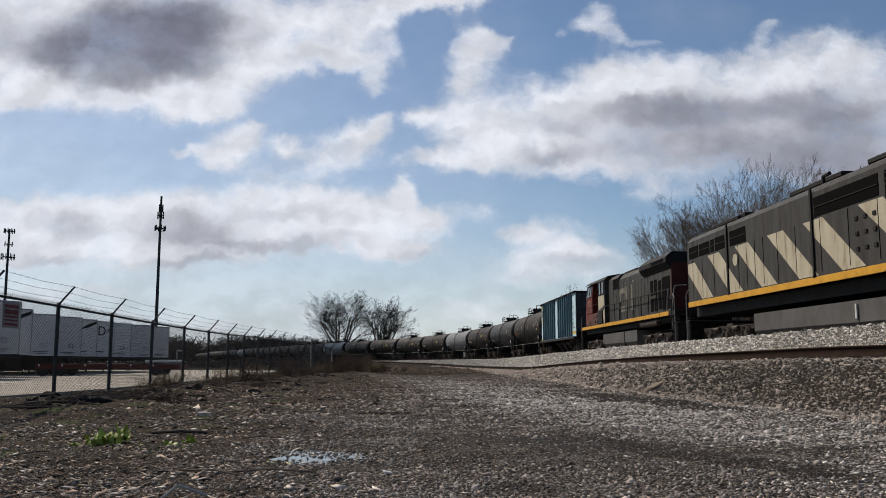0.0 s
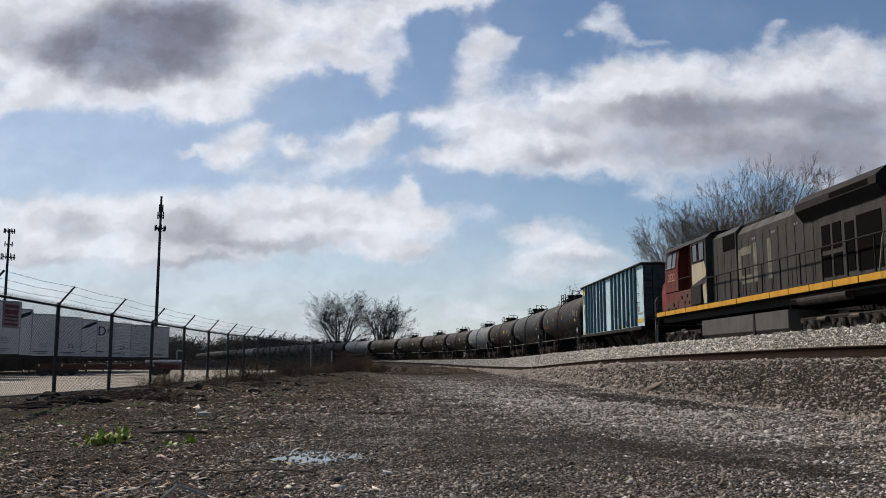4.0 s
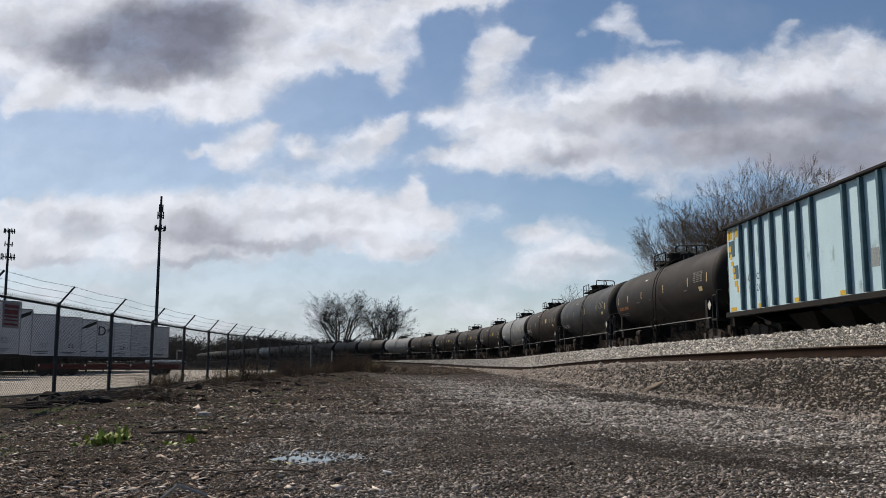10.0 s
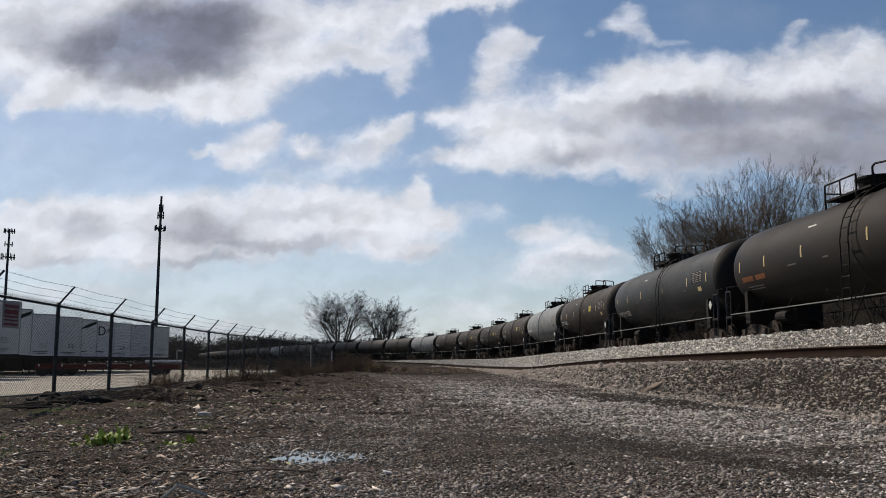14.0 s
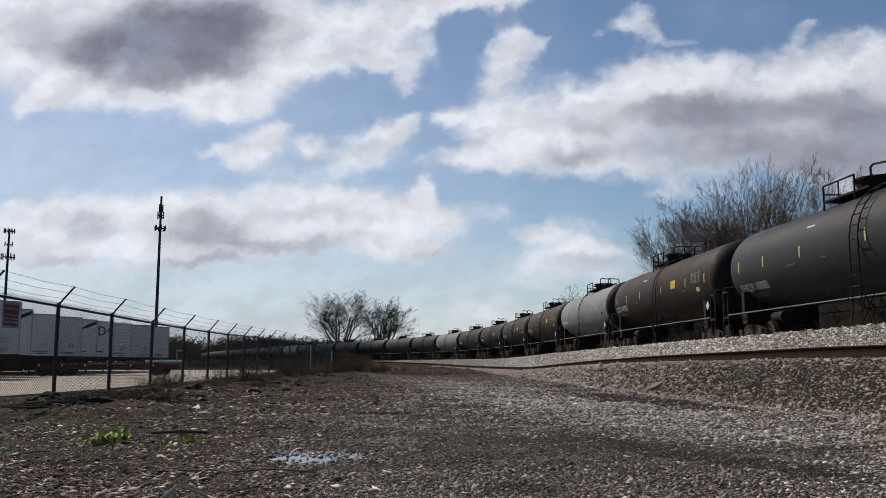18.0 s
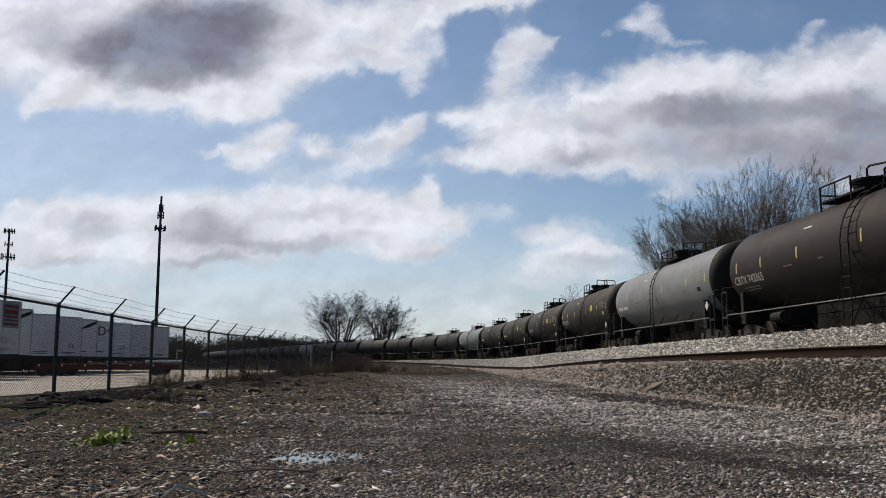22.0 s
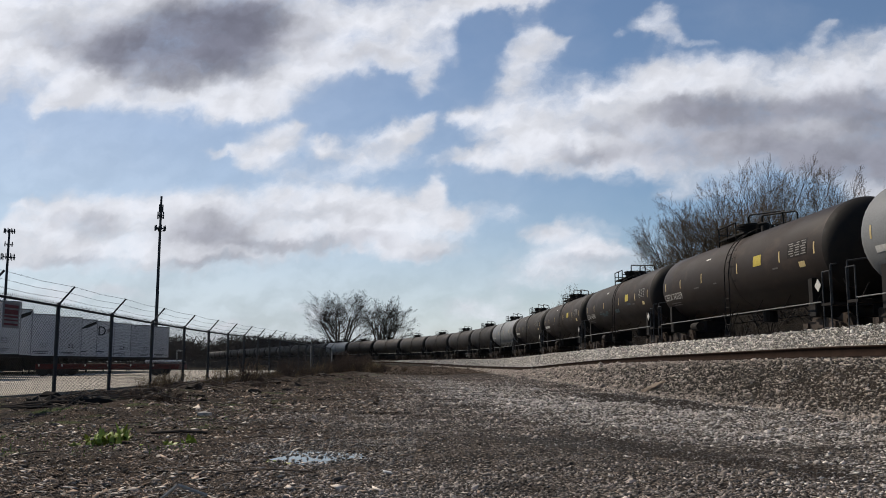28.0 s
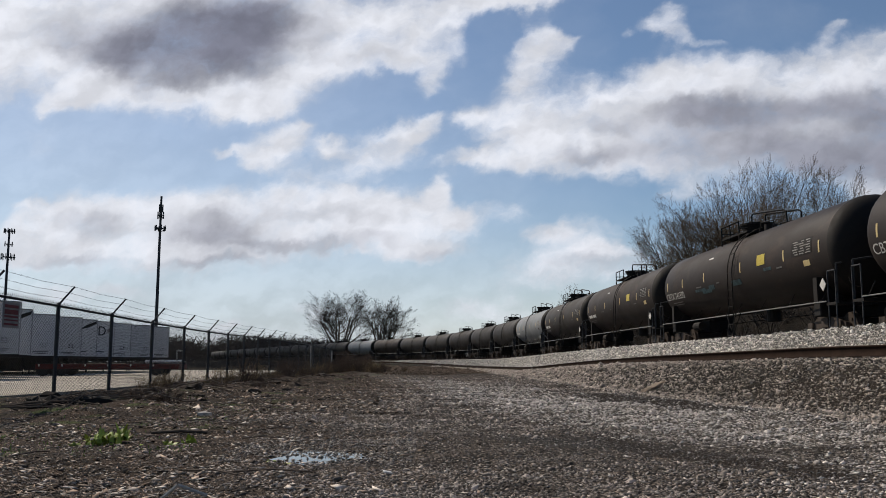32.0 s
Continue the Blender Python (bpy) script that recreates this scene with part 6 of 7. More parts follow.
def build_trees():
    # behind the train: many-stemmed trees that fan out, some leaning along the bank
    rows = [(15, 19.0, 63.0, 10.4, 7.2, -1.2, 8), (31, 17.2, 64.5, 7.6, 4.6, -0.6, 6), (11, 20.9, 62, 12.7, 7.6, -0.4, 8), (12, 22.9, 61, 13.6, 7.2, 0.0, 9), (13, 26.0, 61, 13.5, 6.2, 0.3, 6)]
    for sd_, x, y, h, w, lean, stems in rows:
        fan_tree(sd_, "leafless tree with tan budding twigs behind the tracks", x, y, 2.0, h, w, TWIG, lean, stems, 0.13, 0.0062, 5)
    for sd_, x, y, h, w in ((18, 16.0, 100, 8.6, 7), (19, 19.4, 102, 8.0, 6)):
        fan_tree(sd_, "leafless tree with tan budding twigs behind the tracks", x, y, 1.2, h, w, TWIG, 0.0, 9, 0.09, 0.011, 4)
    for sd_, x, y, h, w, lean in ((21, -34.2, 290, 24.6, 24.0, -1.0), (24, -20.8, 290, 22.4, 18.0, 1.2)):
        fan_tree(sd_, "dark leafless tree beyond the railway", x, y, 0, h, w, TWIG_DARK, lean, 7, 0.36, 0.017, 5, 0.14)
    # far woods on the skyline, scrub either side of the far curve
    rs = random.Random(5)
    far = []
    for k in range(700):
        x = -330 + 310 * rs.random()
        far.append((x, 560 + rs.uniform(-30, 60) + abs(x + 140) * 0.25, -1.0, rs.uniform(11, 17) * (1.3 if x < -170 else 1.05)))
    spread_clumps("far_woods", "dark leafless woods along the skyline", far, TWIG_DARK, 6, 120, 0.075)
    scrub = []
    for k in range(420):
        x, y, _t = on_track(rs.uniform(185, 460), rs.uniform(7, 26))
        scrub.append((x, y, -0.2, rs.uniform(5.0, 8.6) * y / 250))
    spread_clumps("dark_scrub", "dark leafless scrub behind the far curve", scrub, TWIG_DARK, 7, 230, 0.06)
    low = []
    for k in range(420):
        y = rs.uniform(102, 160)
        u = rs.uniform(-0.36, -0.085)
        low.append((u * y, y, -0.1, rs.uniform(0.9, 1.8)))
    spread_clumps("low_scrub", "low dark scrub beyond the yard", low, TWIG_DARK, 8, 130, 0.07)


build_trees()


# ---- small things on the ground ----
def water_material():
    m = bpy.data.materials.new("puddle_water")
    m.use_nodes = True
    N, L = m.node_tree.nodes, m.node_tree.links
    b = N["Principled BSDF"]
    b.inputs["Base Color"].default_value = (0.035, 0.032, 0.028, 1)
    b.inputs["Roughness"].default_value = 0.04
    n = N.new("ShaderNodeTexNoise")
    n.inputs["Scale"].default_value = 30
    bn = N.new("ShaderNodeBump")
    bn.inputs["Strength"].default_value, bn.inputs["Distance"].default_value = 0.10, 0.004
    L.new(n.outputs["Fac"], bn.inputs["Height"])
    L.new(bn.outputs[0], b.inputs["Normal"])
    return m


def build_puddle():
    bm = bmesh.new()
    n = 28
    z = PUDDLE_Z
    ring = []
    for k in range(n):
        a = 2 * math.pi * k / n
        r = 1 + 0.25 * math.sin(3 * a + 1) + 0.12 * math.sin(7 * a)
        ring.append(bm.verts.new((-1.22 + 0.66 * r * math.cos(a), 9.60 + 0.82 * r * math.sin(a), z)))
    bm.faces.new(ring)
    tagged(part("puddle", bm, water_material()), "shallow puddle reflecting the sky among gravel", "puddle", kind="structure")


build_puddle()


def leaf_blades(name, x, y, n, h, spread, material, parent, seed, width=0.02, droop=0.4):
    rs = random.Random(seed)
    V, Q = [], []
    for _i in range(n):
        a, l = rs.uniform(0, 6.283), h * rs.uniform(0.5, 1.1)
        bx, by = x + rs.gauss(0, spread), y + rs.gauss(0, spread)
        z = float(ground_z(bx, by)) - 0.01
        dx, dy = math.cos(a), math.sin(a)
        lean = rs.uniform(0.15, 1.0)
        for k in range(4):
            t = k / 3
            w = width * (1 - 0.85 * abs(t - 0.35) / 0.65)
            px, py = bx + dx * l * lean * t * (0.5 + t * 0.5), by + dy * l * lean * t * (0.5 + t * 0.5)
            pz = z + l * (t - droop * lean * t * t)
            V += [(px - dy * w, py + dx * w, pz), (px + dy * w, py - dx * w, pz)]
            if k:
                b = len(V) - 4
                Q.append((b, b + 1, b + 3, b + 2))
    return mesh_np(name, V, Q, material, parent)


WEED_GREEN = mat("bright_weed_leaf", (0.34, 0.40, 0.075), (0.13, 0.17, 0.035), 0.5, 0, 6, 40, 0.1, vary=0.4, island=True)


def build_plants():
    for x, y, n, h, s, sd_ in ((-4.1, 10.6, 44, 0.25, 0.12, 1), (-3.95, 10.8, 22, 0.32, 0.06, 4), (-4.35, 10.4, 18, 0.11, 0.09, 5), (-3.15, 10.3, 10, 0.10, 0.10, 2), (-3.0, 10.5, 7, 0.14, 0.05, 6), (-1.6, 8.75, 7, 0.05, 0.1, 3)):
        t = thing("green_weed", "low bright green leafy weed on bare dirt", "weed", "green weeds")
        tagged(leaf_blades("rosette", x, y, n, h, s, WEED_GREEN, t, sd_, 0.030, 0.7), kind="stuff")
    # thin grass in the dirt
    rs = random.Random(7)
    g = thing("sparse_grass", "sparse dull green grass in the dirt", "grass", kind="stuff")
    V = 0
    for k in range(60):
        y = rs.uniform(9, 22)
        x = rs.uniform(-7.6, -3.0) * y / 14
        if x > -8.2:
            leaf_blades("grass_tuft", x, y, 10, 0.07, 0.16, GRASS_GREEN if k % 3 else GRASS_DRY, g, 100 + k, 0.006)
    # dead stalks and brush by the fence and at the end of the drive
    places = []
    for k in range(34):
        y = 24 + 46 * k / 33 + rs.uniform(-0.8, 0.8)
        places.append((fence_x(y) + rs.uniform(0.1, 1.3), y, rs.uniform(0.5, 1.3), 11))
    for k in range(30):
        x = rs.gauss(-7.4, 1.5)
        places.append((x, rs.uniform(64, 84), rs.uniform(0.6, 2.2) * max(0.35, 1 - abs(x + 7.2) / 4.2), 16))
    for k in range(26):
        y = rs.uniform(17.5, 44)
        places.append((fence_x(y) + rs.uniform(0.3, 2.6), y, rs.uniform(0.22, 0.45), 9))
    for x, y, h, n in places:
        b = thing("dead_brush", "leafless brown brush and dead stalks", "bush", "dead brush by the fence")
        segs = []
        z = float(ground_z(x, y))
        for _i in range(n * 3):
            a, l = rs.uniform(0, 6.283), h * rs.uniform(0.4, 1.0)
            p = Vector((x + rs.gauss(0, 0.2), y + rs.gauss(0, 0.2), z - 0.05))
            d = Vector((math.cos(a) * 0.35, math.sin(a) * 0.35, 1)).normalized()
            q = p + d * l
            segs.append((p, q, 0.012, 0.006, 0))
            for _j in range(5):
                s0 = p + d * l * rs.uniform(0.3, 1)
                dd = Vector((rs.uniform(-1, 1), rs.uniform(-1, 1), rs.uniform(0, 1.2))).normalized()
                segs.append((s0, s0 + dd * l * rs.uniform(0.15, 0.4), 0.007, 0.004, 0))
        Vv, Q = tubes(segs, 3)
        tagged(mesh_np("brush_tangle", Vv, Q, BRUSH if h > 1.0 or h < 0.45 else GRASS_DRY, b), kind="stuff")


build_plants()


def lump(sx, sy, sz, seed, sub=2):
    bm = bmesh.new()
    bmesh.ops.create_icosphere(bm, subdivisions=sub, radius=1)
    for v in bm.verts:
        d = noise.noise(v.co * 1.7 + Vector((seed, 0, 0))) * 0.55 + noise.noise(v.co * 5 + Vector((0, seed, 0))) * 0.35
        v.co = v.co * (1 + d)
        v.co = Vector((v.co.x * sx, v.co.y * sy, v.co.z * sz))
    return bm


def build_debris():
    def lay(name, label, cat, bm, mt, x, y, rz=0, dz=0.0, rx=0, ry=0):
        o = tagged(part(name, bm, mt), label, cat)
        place(o, x, y, float(ground_z(x, y)) + dz, rx, ry, rz)
        return o
    lay("concrete_slab", "broken pale concrete slab lying on dirt", "slab", B(-0.75, 0.75, -0.4, 0.4, 0, 0.13, 0.03), STONE_SLAB, -8.0, 36.5, 5, -0.02, 3, 2)
    lay("flat_stone", "flat tan stone slab on the ballast bank", "stone", lump(0.55, 0.16, 0.09, 3), STONE_TAN, 5.75, 23.6, 30, 0.05, 0, -14)
    lay("wood_stick", "weathered grey stick on the dirt", "stick", rods([(-0.38, 0, 0.03), (0, 0.03, 0.05), (0.36, -0.02, 0.03)], 0.022, 6), STICK, -3.55, 11.9, 8)
    lay("litter_scrap", "small white scrap of paper on gravel", "litter", B(-0.04, 0.04, -0.025, 0.025, 0, 0.015, 0.004), SCRAP, -0.48, 7.65, 20, 0.02, 8, 12)
    lay("pale_chunk", "pale broken block in the leaf litter", "stone", lump(0.16, 0.1, 0.07, 9, 1), STONE_SLAB, -4.25, 15.6, 10, 0.03)
    lay("pale_branch_end", "broken pale stick on gravel", "stick", rods([(0, 0, 0.01), (0.1, 0.05, 0.1), (0.3, 0.1, 0.02)], 0.012, 5), STONE_SLAB, -2.0, 6.3, 0, 0.0)
    for k, (x, y, sx, sy, sz) in enumerate(((-7.9, 17.6, 0.5, 0.3, 0.20), (-7.2, 18.0, 0.45, 0.25, 0.13), (-8.35, 18.4, 0.35, 0.3, 0.26))):
        lay("dark_mound", "black mound of rotting brush by the fence", "debris", lump(sx, sy, sz, 20 + k), BLACK_DIRT, x, y, 20 * k, 0.02)
    rs = random.Random(31)
    for k in range(44):
        y = rs.uniform(19, 60)
        x = rs.uniform(-7.9, -4.6)
        s = rs.uniform(0.12, 0.32)
        lay("dirt_clod", "dark clod of turned dirt near the fence", "dirt", lump(s, s * 0.8, s * 0.4, 40 + k, 2), DIRT_CLOD, x, y, rs.uniform(0, 180), 0.0)
    for k in range(22):
        y = rs.uniform(7, 22)
        x = rs.uniform(-0.48, -0.18) * y
        l = rs.uniform(0.15, 0.5)
        lay("dead_stick", "short dead stick in the leaf litter", "stick", rods([(-l, 0, 0.015), (0, rs.uniform(-0.06, 0.06), 0.035), (l, 0, 0.01)], 0.009, 5), STICK, x, y, rs.uniform(0, 180), 0.01)
    # tangle of branches by the fence
    for k in range(100):
        y = rs.uniform(15.5, 27) if k < 60 else rs.uniform(18, 46)
        x = fence_x(y) + rs.uniform(0.2, 1.4 if k < 60 else 3.2)
        l = rs.uniform(0.5, 1.2) * (1.0 if k < 60 else 0.7)
        pts = [(-l, 0, 0.03), (-l * 0.3, rs.uniform(-0.2, 0.2), rs.uniform(0.05, 0.25)), (l * 0.4, rs.uniform(-0.2, 0.2), rs.uniform(0.05, 0.2)), (l, 0, 0.05)]
        lay("fallen_branch", "bare grey fallen branch by the fence", "branch", rods(pts, 0.014, 5), STICK, x, y, rs.uniform(0, 180), 0.0)


STONE_SLAB = mat("pale_broken_concrete", (0.42, 0.40, 0.36), (0.30, 0.28, 0.25), 0.9, 0, 5, 40, 0.3)
STONE_TAN = mat("tan_slab_stone", (0.27, 0.21, 0.155), (0.17, 0.13, 0.095), 0.9, 0, 5, 40, 0.3)
STICK = mat("weathered_stick", (0.13, 0.10, 0.078), (0.06, 0.047, 0.037), 0.9, 0, 6, 60, 0.3)
SCRAP = mat("white_paper_scrap", (0.7, 0.69, 0.66), (0.5, 0.49, 0.46), 0.8, 0, 20, 60, 0.1)
BLACK_DIRT = mat("black_rotting_brush", (0.018, 0.016, 0.014), (0.035, 0.028, 0.022), 0.95, 0, 8, 50, 0.6, bump_dist=0.03)
DIRT_CLOD = mat("turned_dirt", (0.060, 0.044, 0.032), (0.035, 0.027, 0.021), 0.95, 0, 6, 40, 0.6, bump_dist=0.03)
build_debris()


# ---- thicket on the bank behind the train ----
def build_thicket():
    rs = random.Random(77)
    places = []
    for k in range(620):
        s = -14 + 235 * rs.random()
        o = rs.uniform(4.3, 11.0)
        x, y, _t = on_track(s, o)
        z = float(ground_z(x, y)) - 0.1
        h = rs.uniform(1.2, 2.6) * (1.0 if y < 90 else 1.3)
        places.append((x, y, z, h))
    spread_shrubs("bank_thicket", "dark leafless thicket on the bank behind the track", places, TWIG_DARK, 9, 1.3, 24, 0.008)


build_thicket()


# ---- sky: one drifting cloud sheet ----
CLOUD_H = 150.0


def cloud_material():
    m = bpy.data.materials.new("drifting_cumulus")
    m.use_nodes = True
    N, L = m.node_tree.nodes, m.node_tree.links
    N.clear()

    def nd(kind, **kw):
        n = N.new(kind)
        for k, v in kw.items():
            if k == "op":
                n.operation = v
        return n

    def put(sock, v):
        if isinstance(v, (int, float)):
            sock.default_value = v
        elif isinstance(v, tuple):
            sock.default_value = v
        else:
            L.new(v, sock)

    def ma(op, a, b=0.0, c=None):
        n = nd("ShaderNodeMath", op=op)
        put(n.inputs[0], a), put(n.inputs[1], b)
        if c is not None:
            put(n.inputs[2], c)
        return n.outputs[0]

    def vm(op, a, b):
        n = nd("ShaderNodeVectorMath", op=op)
        put(n.inputs[0], a), put(n.inputs[1], b)
        return n.outputs["Value"] if op in ("LENGTH", "DOT_PRODUCT") else n.outputs[0]

    def comb(x, y, z=0.0):
        n = nd("ShaderNodeCombineXYZ")
        put(n.inputs[0], x), put(n.inputs[1], y), put(n.inputs[2], z)
        return n.outputs[0]

    def noise_(vec, sc, det, rough=0.55):
        n = nd("ShaderNodeTexNoise")
        put(n.inputs["Vector"], vec)
        n.inputs["Scale"].default_value, n.inputs["Detail"].default_value, n.inputs["Roughness"].default_value = sc, det, rough
        return n

    def rng(src, lo, hi, a=0.0, c=1.0):
        n = nd("ShaderNodeMapRange")
        n.interpolation_type = "SMOOTHSTEP"
        for i, v in ((1, lo), (2, hi), (3, a), (4, c)):
            n.inputs[i].default_value = v
        put(n.inputs[0], src)
        return n.outputs[0]

    tc = nd("ShaderNodeTexCoord")
    sp = nd("ShaderNodeSeparateXYZ")
    L.new(tc.outputs["Object"], sp.inputs[0])
    # bearing and height angle of each place on the sheet, so that clouds stand up as heaps
    u = ma("DIVIDE", sp.outputs[0], sp.outputs[1])
    v = ma("DIVIDE", CLOUD_H, sp.outputs[1])
    p0 = comb(u, v)
    w1, w2 = noise_(p0, 9.0, 4), noise_(p0, 34.0, 4)
    warp = vm("SCALE", vm("SUBTRACT", w1.outputs["Color"], (0.5, 0.5, 0.5)), (0, 0, 0))
    warp.node.inputs["Scale"].default_value = 0.055
    curl = vm("SCALE", vm("SUBTRACT", w2.outputs["Color"], (0.5, 0.5, 0.5)), (0, 0, 0))
    curl.node.inputs["Scale"].default_value = 0.030
    p = vm("ADD", vm("ADD", p0, warp), curl)

    def field(blobs):
        """One minus the clear air left by every heap; each heap is flat inside and soft at its rim."""
        f = None
        for x, y, a, b, w in blobs:
            e = vm("MULTIPLY", vm("SUBTRACT", p, (x, y, 0)), (1 / a, 1 / b, 0))
            d = vm("DOT_PRODUCT", e, e)
            e = ma("SUBTRACT", 1.0, ma("MULTIPLY", ma("POWER", 0.5, ma("POWER", d, 1.5)), w))
            f = e if f is None else ma("MULTIPLY", f, e)
        return ma("SUBTRACT", 1.0, f)

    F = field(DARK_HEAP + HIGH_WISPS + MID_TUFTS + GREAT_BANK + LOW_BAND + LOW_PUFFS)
    st = vm("MULTIPLY", vm("ADD", p0, curl), (0.8, 1.25, 1.0))
    n1 = noise_(st, 17.0, 10, 0.62).outputs["Fac"]
    n2 = noise_(st, 6.0, 8, 0.55).outputs["Fac"]
    n3, n4 = [noise_(vm("ADD", st, d), 13.0, 4, 0.5).outputs["Fac"] for d in ((0.010, -0.016, 0.0), (0.0, 0.0, 0.0))]
    rough = ma("ADD", ma("MULTIPLY", ma("SUBTRACT", n1, 0.5), 1.35), ma("MULTIPLY", ma("SUBTRACT", n2, 0.5), 0.45))
    dens = ma("ADD", F, ma("MULTIPLY", rough, rng(F, 0.02, 0.45, 0.25, 1.0)))
    alpha = rng(dens, 0.10, 1.08)
    # thin veil, paler towards the sun and the horizon
    sunward = rng(u, 0.32, -0.15, 0.25, 1.0)
    veil = ma("ADD", rng(u, 0.25, -0.5, 0.0, 0.20), ma("MULTIPLY", sunward, rng(v, 0.40, 0.12, 0.0, 0.14)))
    veil = ma("ADD", veil, ma("MULTIPLY", ma("SUBTRACT", n2, 0.5), 0.30))
    haze = ma("MAXIMUM", ma("ADD", veil, ma("MULTIPLY", rng(u, 0.32, -0.15, 0.6, 1.0), rng(v, 0.18, 0.02, 0.0, 0.45))), 0.0)
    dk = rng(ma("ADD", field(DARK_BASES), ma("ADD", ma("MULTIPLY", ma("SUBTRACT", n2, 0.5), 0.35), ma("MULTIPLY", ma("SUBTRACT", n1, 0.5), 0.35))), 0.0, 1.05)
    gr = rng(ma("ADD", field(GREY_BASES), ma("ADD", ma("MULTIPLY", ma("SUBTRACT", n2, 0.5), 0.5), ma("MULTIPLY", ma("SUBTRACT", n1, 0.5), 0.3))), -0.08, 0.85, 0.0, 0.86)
    # billows: brighter where the cloud thickens towards the sun
    puff = rng(ma("SUBTRACT", n4, n3), -0.16, 0.16, -0.14, 0.12)
    dark = ma("MULTIPLY", ma("MAXIMUM", dk, gr), rng(dens, 0.25, 0.75))

    def cmix(fac, c0, c1):
        n = nd("ShaderNodeMix")
        n.data_type = "RGBA"
        put(n.inputs[0], fac)
        for i, c in ((6, c0), (7, c1)):
            put(n.inputs[i], c)
        return n.outputs[2]

    col = cmix(dark, (0.765, 0.785, 0.85, 1), (0.195, 0.203, 0.265, 1))
    hz = (0.46, 0.55, 0.66, 1)
    col = cmix(ma("MULTIPLY", haze, ma("SUBTRACT", 1.0, alpha)), col, hz)
    alpha = ma("SUBTRACT", 1.0, ma("MULTIPLY", ma("SUBTRACT", 1.0, alpha), ma("SUBTRACT", 1.0, haze)))
    em = nd("ShaderNodeEmission")
    L.new(col, em.inputs[0])
    put(em.inputs[1], ma("ADD", 1.0, puff))
    tr = nd("ShaderNodeBsdfTransparent")
    ms = nd("ShaderNodeMixShader")
    put(ms.inputs[0], alpha)
    L.new(tr.outputs[0], ms.inputs[1]), L.new(em.outputs[0], ms.inputs[2])
    out = nd("ShaderNodeOutputMaterial")
    L.new(ms.outputs[0], out.inputs[0])
    return m


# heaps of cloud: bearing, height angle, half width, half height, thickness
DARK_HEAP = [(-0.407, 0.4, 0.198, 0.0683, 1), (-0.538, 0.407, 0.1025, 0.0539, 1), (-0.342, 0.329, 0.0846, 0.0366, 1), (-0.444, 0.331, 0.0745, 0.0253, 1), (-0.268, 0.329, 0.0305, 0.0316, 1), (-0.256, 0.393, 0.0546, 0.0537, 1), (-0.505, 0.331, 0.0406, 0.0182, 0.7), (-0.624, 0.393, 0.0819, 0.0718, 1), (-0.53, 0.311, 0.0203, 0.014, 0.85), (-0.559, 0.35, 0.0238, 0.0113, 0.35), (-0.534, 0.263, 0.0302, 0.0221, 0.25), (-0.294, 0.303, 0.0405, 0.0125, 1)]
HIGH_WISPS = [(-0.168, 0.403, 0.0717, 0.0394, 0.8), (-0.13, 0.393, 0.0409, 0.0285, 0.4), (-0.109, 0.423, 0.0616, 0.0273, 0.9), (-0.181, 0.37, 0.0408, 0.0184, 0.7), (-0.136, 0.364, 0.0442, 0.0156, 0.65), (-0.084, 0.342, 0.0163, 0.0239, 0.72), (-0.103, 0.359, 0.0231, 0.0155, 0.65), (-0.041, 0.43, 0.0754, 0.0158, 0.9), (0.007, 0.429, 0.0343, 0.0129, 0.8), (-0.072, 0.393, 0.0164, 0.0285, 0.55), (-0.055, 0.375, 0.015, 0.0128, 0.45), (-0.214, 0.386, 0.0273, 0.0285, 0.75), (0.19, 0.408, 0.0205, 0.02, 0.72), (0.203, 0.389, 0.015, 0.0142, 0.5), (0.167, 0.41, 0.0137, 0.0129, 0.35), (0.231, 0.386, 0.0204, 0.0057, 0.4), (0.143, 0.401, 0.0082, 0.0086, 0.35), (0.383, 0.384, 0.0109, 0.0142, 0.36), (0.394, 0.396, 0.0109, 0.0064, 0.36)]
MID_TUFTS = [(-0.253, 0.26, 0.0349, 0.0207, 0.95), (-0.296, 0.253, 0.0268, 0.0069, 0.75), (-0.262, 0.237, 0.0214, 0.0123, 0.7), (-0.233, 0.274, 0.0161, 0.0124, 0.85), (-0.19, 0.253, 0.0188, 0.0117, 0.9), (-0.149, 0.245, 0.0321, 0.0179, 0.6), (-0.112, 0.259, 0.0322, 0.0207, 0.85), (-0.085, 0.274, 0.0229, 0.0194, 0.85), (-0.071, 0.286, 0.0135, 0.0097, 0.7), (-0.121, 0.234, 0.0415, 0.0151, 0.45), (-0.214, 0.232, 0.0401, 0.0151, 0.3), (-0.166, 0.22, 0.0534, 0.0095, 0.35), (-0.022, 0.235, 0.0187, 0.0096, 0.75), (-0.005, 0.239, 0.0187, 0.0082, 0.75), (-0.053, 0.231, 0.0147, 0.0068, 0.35)]
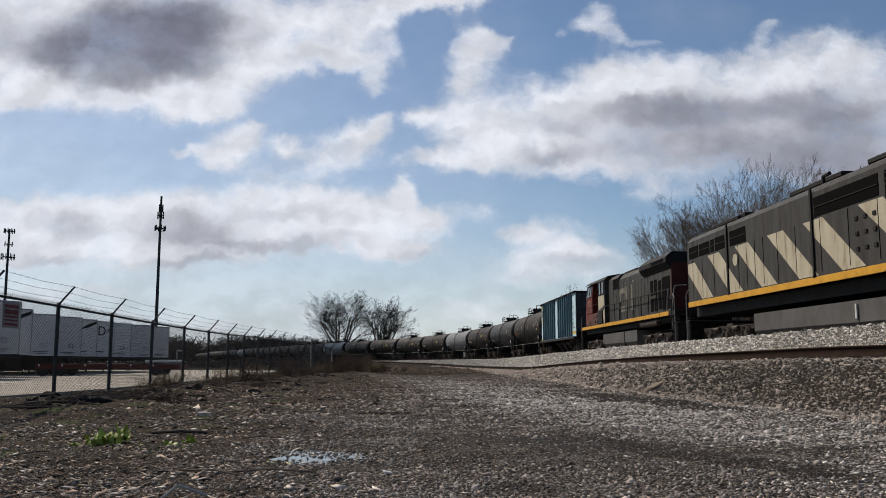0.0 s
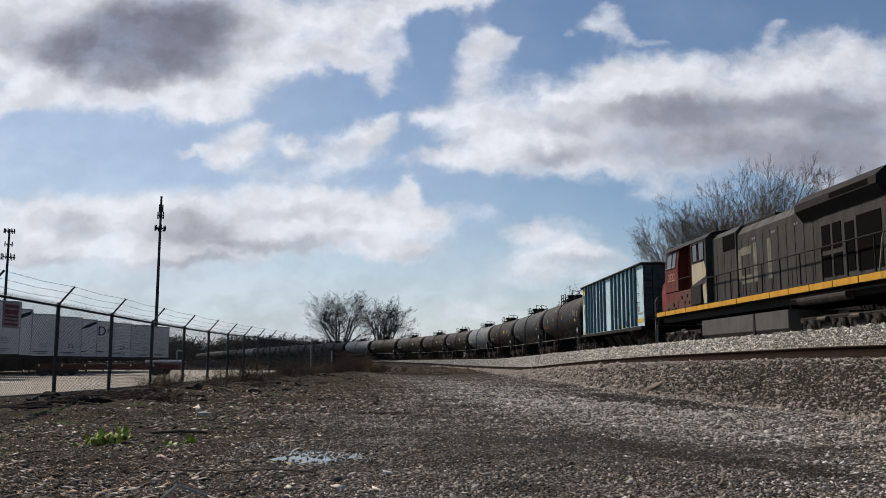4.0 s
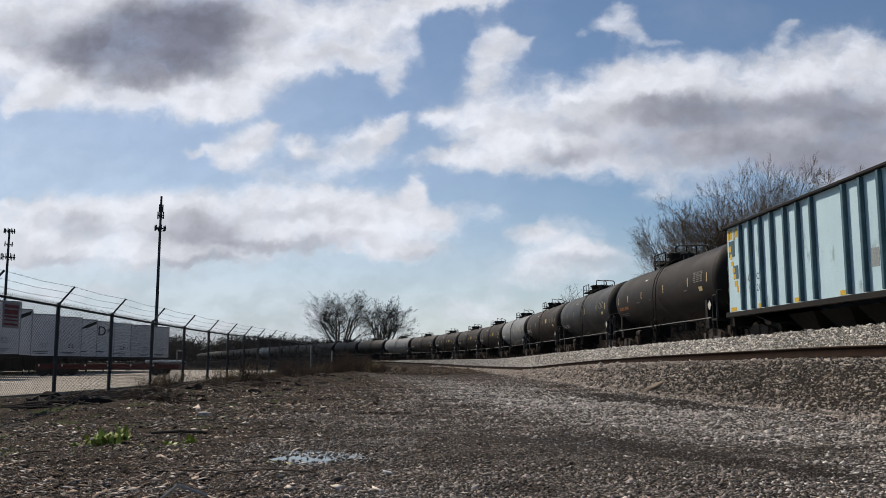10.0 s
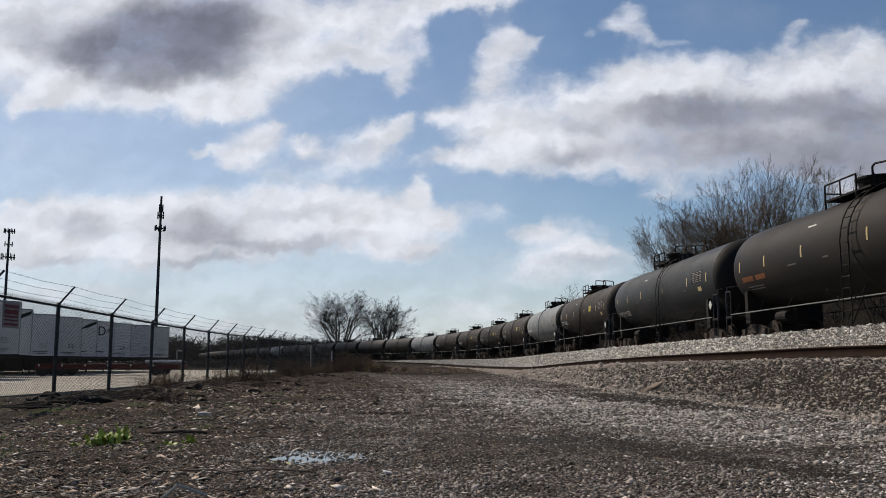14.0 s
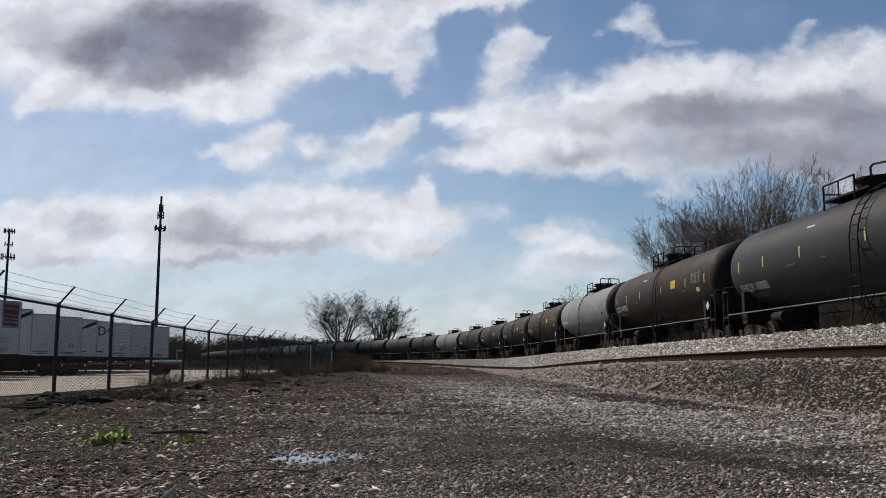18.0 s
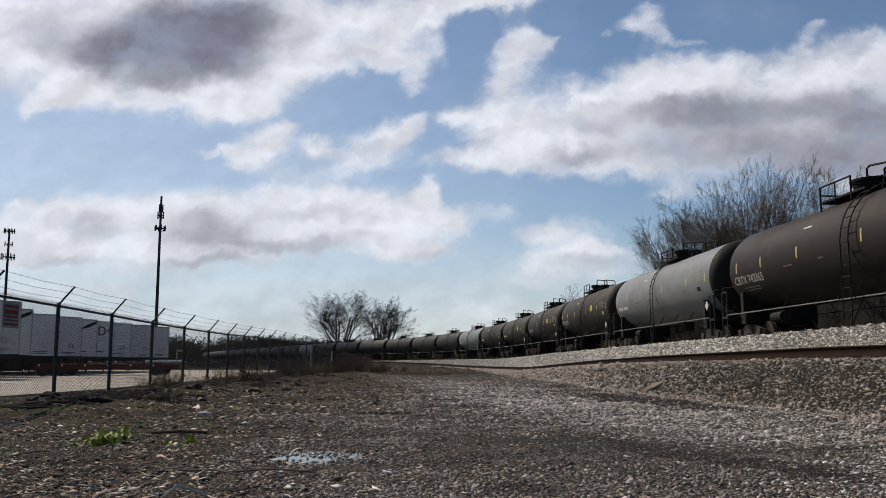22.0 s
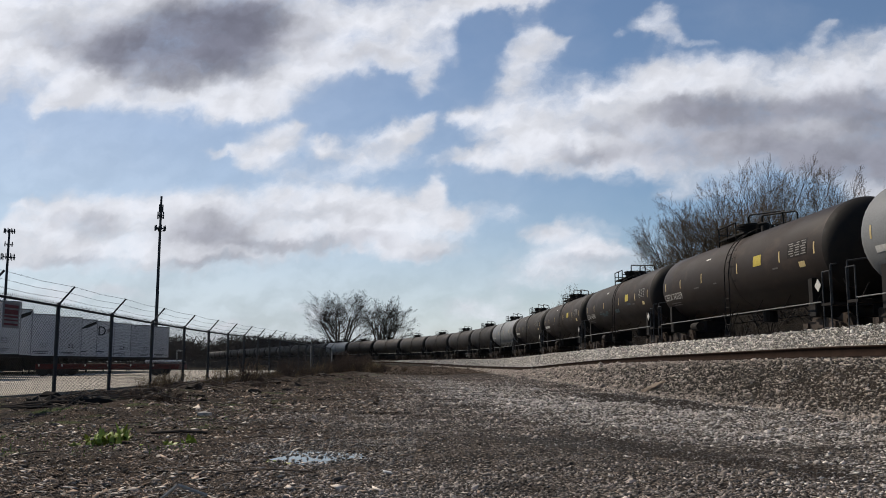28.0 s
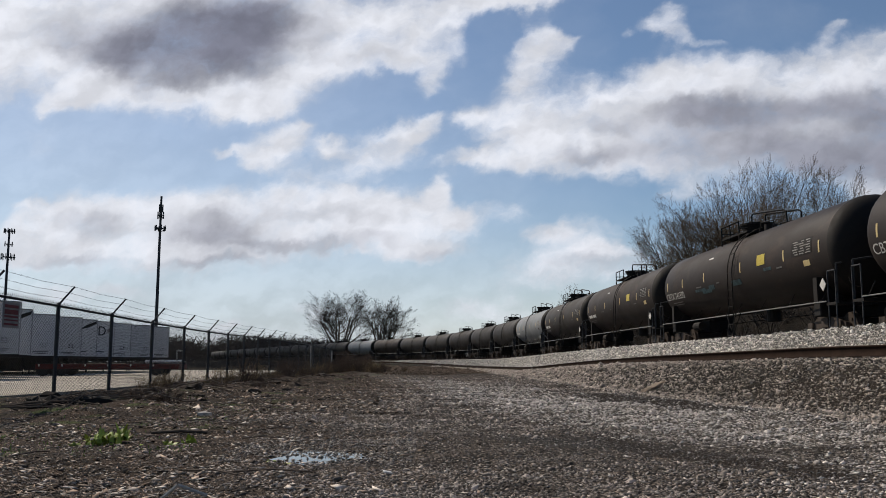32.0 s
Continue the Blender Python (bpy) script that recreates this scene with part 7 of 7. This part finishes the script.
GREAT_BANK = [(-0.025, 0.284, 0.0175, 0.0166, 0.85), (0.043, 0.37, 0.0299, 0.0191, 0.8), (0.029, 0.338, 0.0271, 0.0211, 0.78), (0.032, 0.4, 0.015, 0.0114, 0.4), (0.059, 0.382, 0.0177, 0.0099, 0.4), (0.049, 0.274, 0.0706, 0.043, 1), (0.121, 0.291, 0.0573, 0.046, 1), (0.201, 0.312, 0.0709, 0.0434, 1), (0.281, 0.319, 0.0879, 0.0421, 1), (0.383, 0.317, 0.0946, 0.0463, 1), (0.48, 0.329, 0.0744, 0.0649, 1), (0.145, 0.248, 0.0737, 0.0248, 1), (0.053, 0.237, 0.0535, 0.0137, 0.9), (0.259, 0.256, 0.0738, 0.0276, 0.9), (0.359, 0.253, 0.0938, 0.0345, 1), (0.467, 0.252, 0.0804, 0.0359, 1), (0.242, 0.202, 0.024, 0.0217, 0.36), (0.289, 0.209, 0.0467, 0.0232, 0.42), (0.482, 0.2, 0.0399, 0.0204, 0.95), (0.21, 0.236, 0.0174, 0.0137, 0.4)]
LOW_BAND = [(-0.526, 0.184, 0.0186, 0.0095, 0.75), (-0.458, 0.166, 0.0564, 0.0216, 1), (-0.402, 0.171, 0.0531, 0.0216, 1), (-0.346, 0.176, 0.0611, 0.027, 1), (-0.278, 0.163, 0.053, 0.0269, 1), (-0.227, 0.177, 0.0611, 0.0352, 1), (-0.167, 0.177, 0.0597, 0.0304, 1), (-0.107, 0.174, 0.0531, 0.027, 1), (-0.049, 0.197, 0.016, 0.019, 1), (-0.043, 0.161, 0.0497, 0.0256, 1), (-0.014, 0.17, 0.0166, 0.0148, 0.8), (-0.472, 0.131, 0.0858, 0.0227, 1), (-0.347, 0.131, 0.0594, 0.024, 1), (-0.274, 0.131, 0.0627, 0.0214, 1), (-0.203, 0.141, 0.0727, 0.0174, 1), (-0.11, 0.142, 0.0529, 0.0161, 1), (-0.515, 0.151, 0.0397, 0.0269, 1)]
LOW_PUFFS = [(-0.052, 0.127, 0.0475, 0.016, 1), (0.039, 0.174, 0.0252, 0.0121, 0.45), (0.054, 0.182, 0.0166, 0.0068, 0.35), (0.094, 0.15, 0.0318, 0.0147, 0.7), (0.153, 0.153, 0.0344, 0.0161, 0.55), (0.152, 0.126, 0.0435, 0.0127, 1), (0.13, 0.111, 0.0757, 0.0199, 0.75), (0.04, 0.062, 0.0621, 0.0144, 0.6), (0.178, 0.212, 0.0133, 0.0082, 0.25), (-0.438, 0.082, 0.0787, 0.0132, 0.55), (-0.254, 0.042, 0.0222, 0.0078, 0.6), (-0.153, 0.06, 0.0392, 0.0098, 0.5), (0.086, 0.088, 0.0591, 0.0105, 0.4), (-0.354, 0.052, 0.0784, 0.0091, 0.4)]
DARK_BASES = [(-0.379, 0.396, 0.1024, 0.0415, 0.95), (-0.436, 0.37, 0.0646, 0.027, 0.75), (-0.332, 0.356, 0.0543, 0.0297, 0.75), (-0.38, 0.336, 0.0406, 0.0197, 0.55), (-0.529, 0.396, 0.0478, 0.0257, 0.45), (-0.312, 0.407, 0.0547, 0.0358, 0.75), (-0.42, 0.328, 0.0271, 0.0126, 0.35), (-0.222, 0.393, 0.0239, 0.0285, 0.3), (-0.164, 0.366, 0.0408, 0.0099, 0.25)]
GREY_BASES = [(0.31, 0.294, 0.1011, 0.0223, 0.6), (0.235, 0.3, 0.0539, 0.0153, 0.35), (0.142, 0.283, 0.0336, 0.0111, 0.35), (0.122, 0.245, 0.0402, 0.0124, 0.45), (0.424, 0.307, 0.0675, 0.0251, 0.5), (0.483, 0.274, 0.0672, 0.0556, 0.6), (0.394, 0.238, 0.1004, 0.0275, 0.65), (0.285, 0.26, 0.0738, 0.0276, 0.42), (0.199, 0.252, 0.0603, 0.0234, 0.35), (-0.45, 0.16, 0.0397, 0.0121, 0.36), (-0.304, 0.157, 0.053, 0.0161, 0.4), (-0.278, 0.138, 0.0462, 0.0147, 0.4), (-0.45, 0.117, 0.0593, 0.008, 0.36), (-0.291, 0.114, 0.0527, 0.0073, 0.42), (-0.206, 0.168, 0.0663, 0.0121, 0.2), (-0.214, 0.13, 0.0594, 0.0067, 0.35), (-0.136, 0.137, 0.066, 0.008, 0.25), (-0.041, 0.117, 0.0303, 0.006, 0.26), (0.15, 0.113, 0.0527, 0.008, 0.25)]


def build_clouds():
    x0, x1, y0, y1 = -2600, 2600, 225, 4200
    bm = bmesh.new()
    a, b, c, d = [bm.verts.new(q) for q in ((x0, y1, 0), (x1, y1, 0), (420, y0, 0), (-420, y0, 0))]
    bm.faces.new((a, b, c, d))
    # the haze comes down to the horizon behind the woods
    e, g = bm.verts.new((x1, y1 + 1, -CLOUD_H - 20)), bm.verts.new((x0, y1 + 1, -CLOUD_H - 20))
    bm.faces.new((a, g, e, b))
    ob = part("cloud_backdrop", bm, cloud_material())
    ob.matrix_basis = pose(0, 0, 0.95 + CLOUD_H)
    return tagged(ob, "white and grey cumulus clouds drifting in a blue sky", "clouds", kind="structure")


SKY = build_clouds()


# ---- what moves ----
def motions():
    # clouds drift slowly to the right
    walk(SKY, [(0.0, pose(0, 0, 0.95 + CLOUD_H)), (END, pose(0.205 * CLOUD_H, 0, 0.95 + CLOUD_H))])
    # the train rolls towards the viewpoint at an even speed
    for car, s0, half in CARS:
        rows = []
        for k in range(33):
            s = s0 - SPEED * k
            xa, ya, _ = on_track(s - half)
            xb, yb, _ = on_track(s + half)
            rows.append((float(k), pose((xa + xb) / 2, (ya + yb) / 2, RAIL_Z, 0, 0, -math.degrees(math.atan2(xb - xa, yb - ya)))))
        walk(car, rows)
    # wheels turn as they roll
    turn = math.degrees(SPEED / 0.46)
    step = 0.1333333
    n = int(END / step) + 1
    for w, y in WHEELSETS:
        walk(w, [(k * step, pose(0, y, 0.46, turn * k * step, 0, 0)) for k in range(n + 1)])


motions()
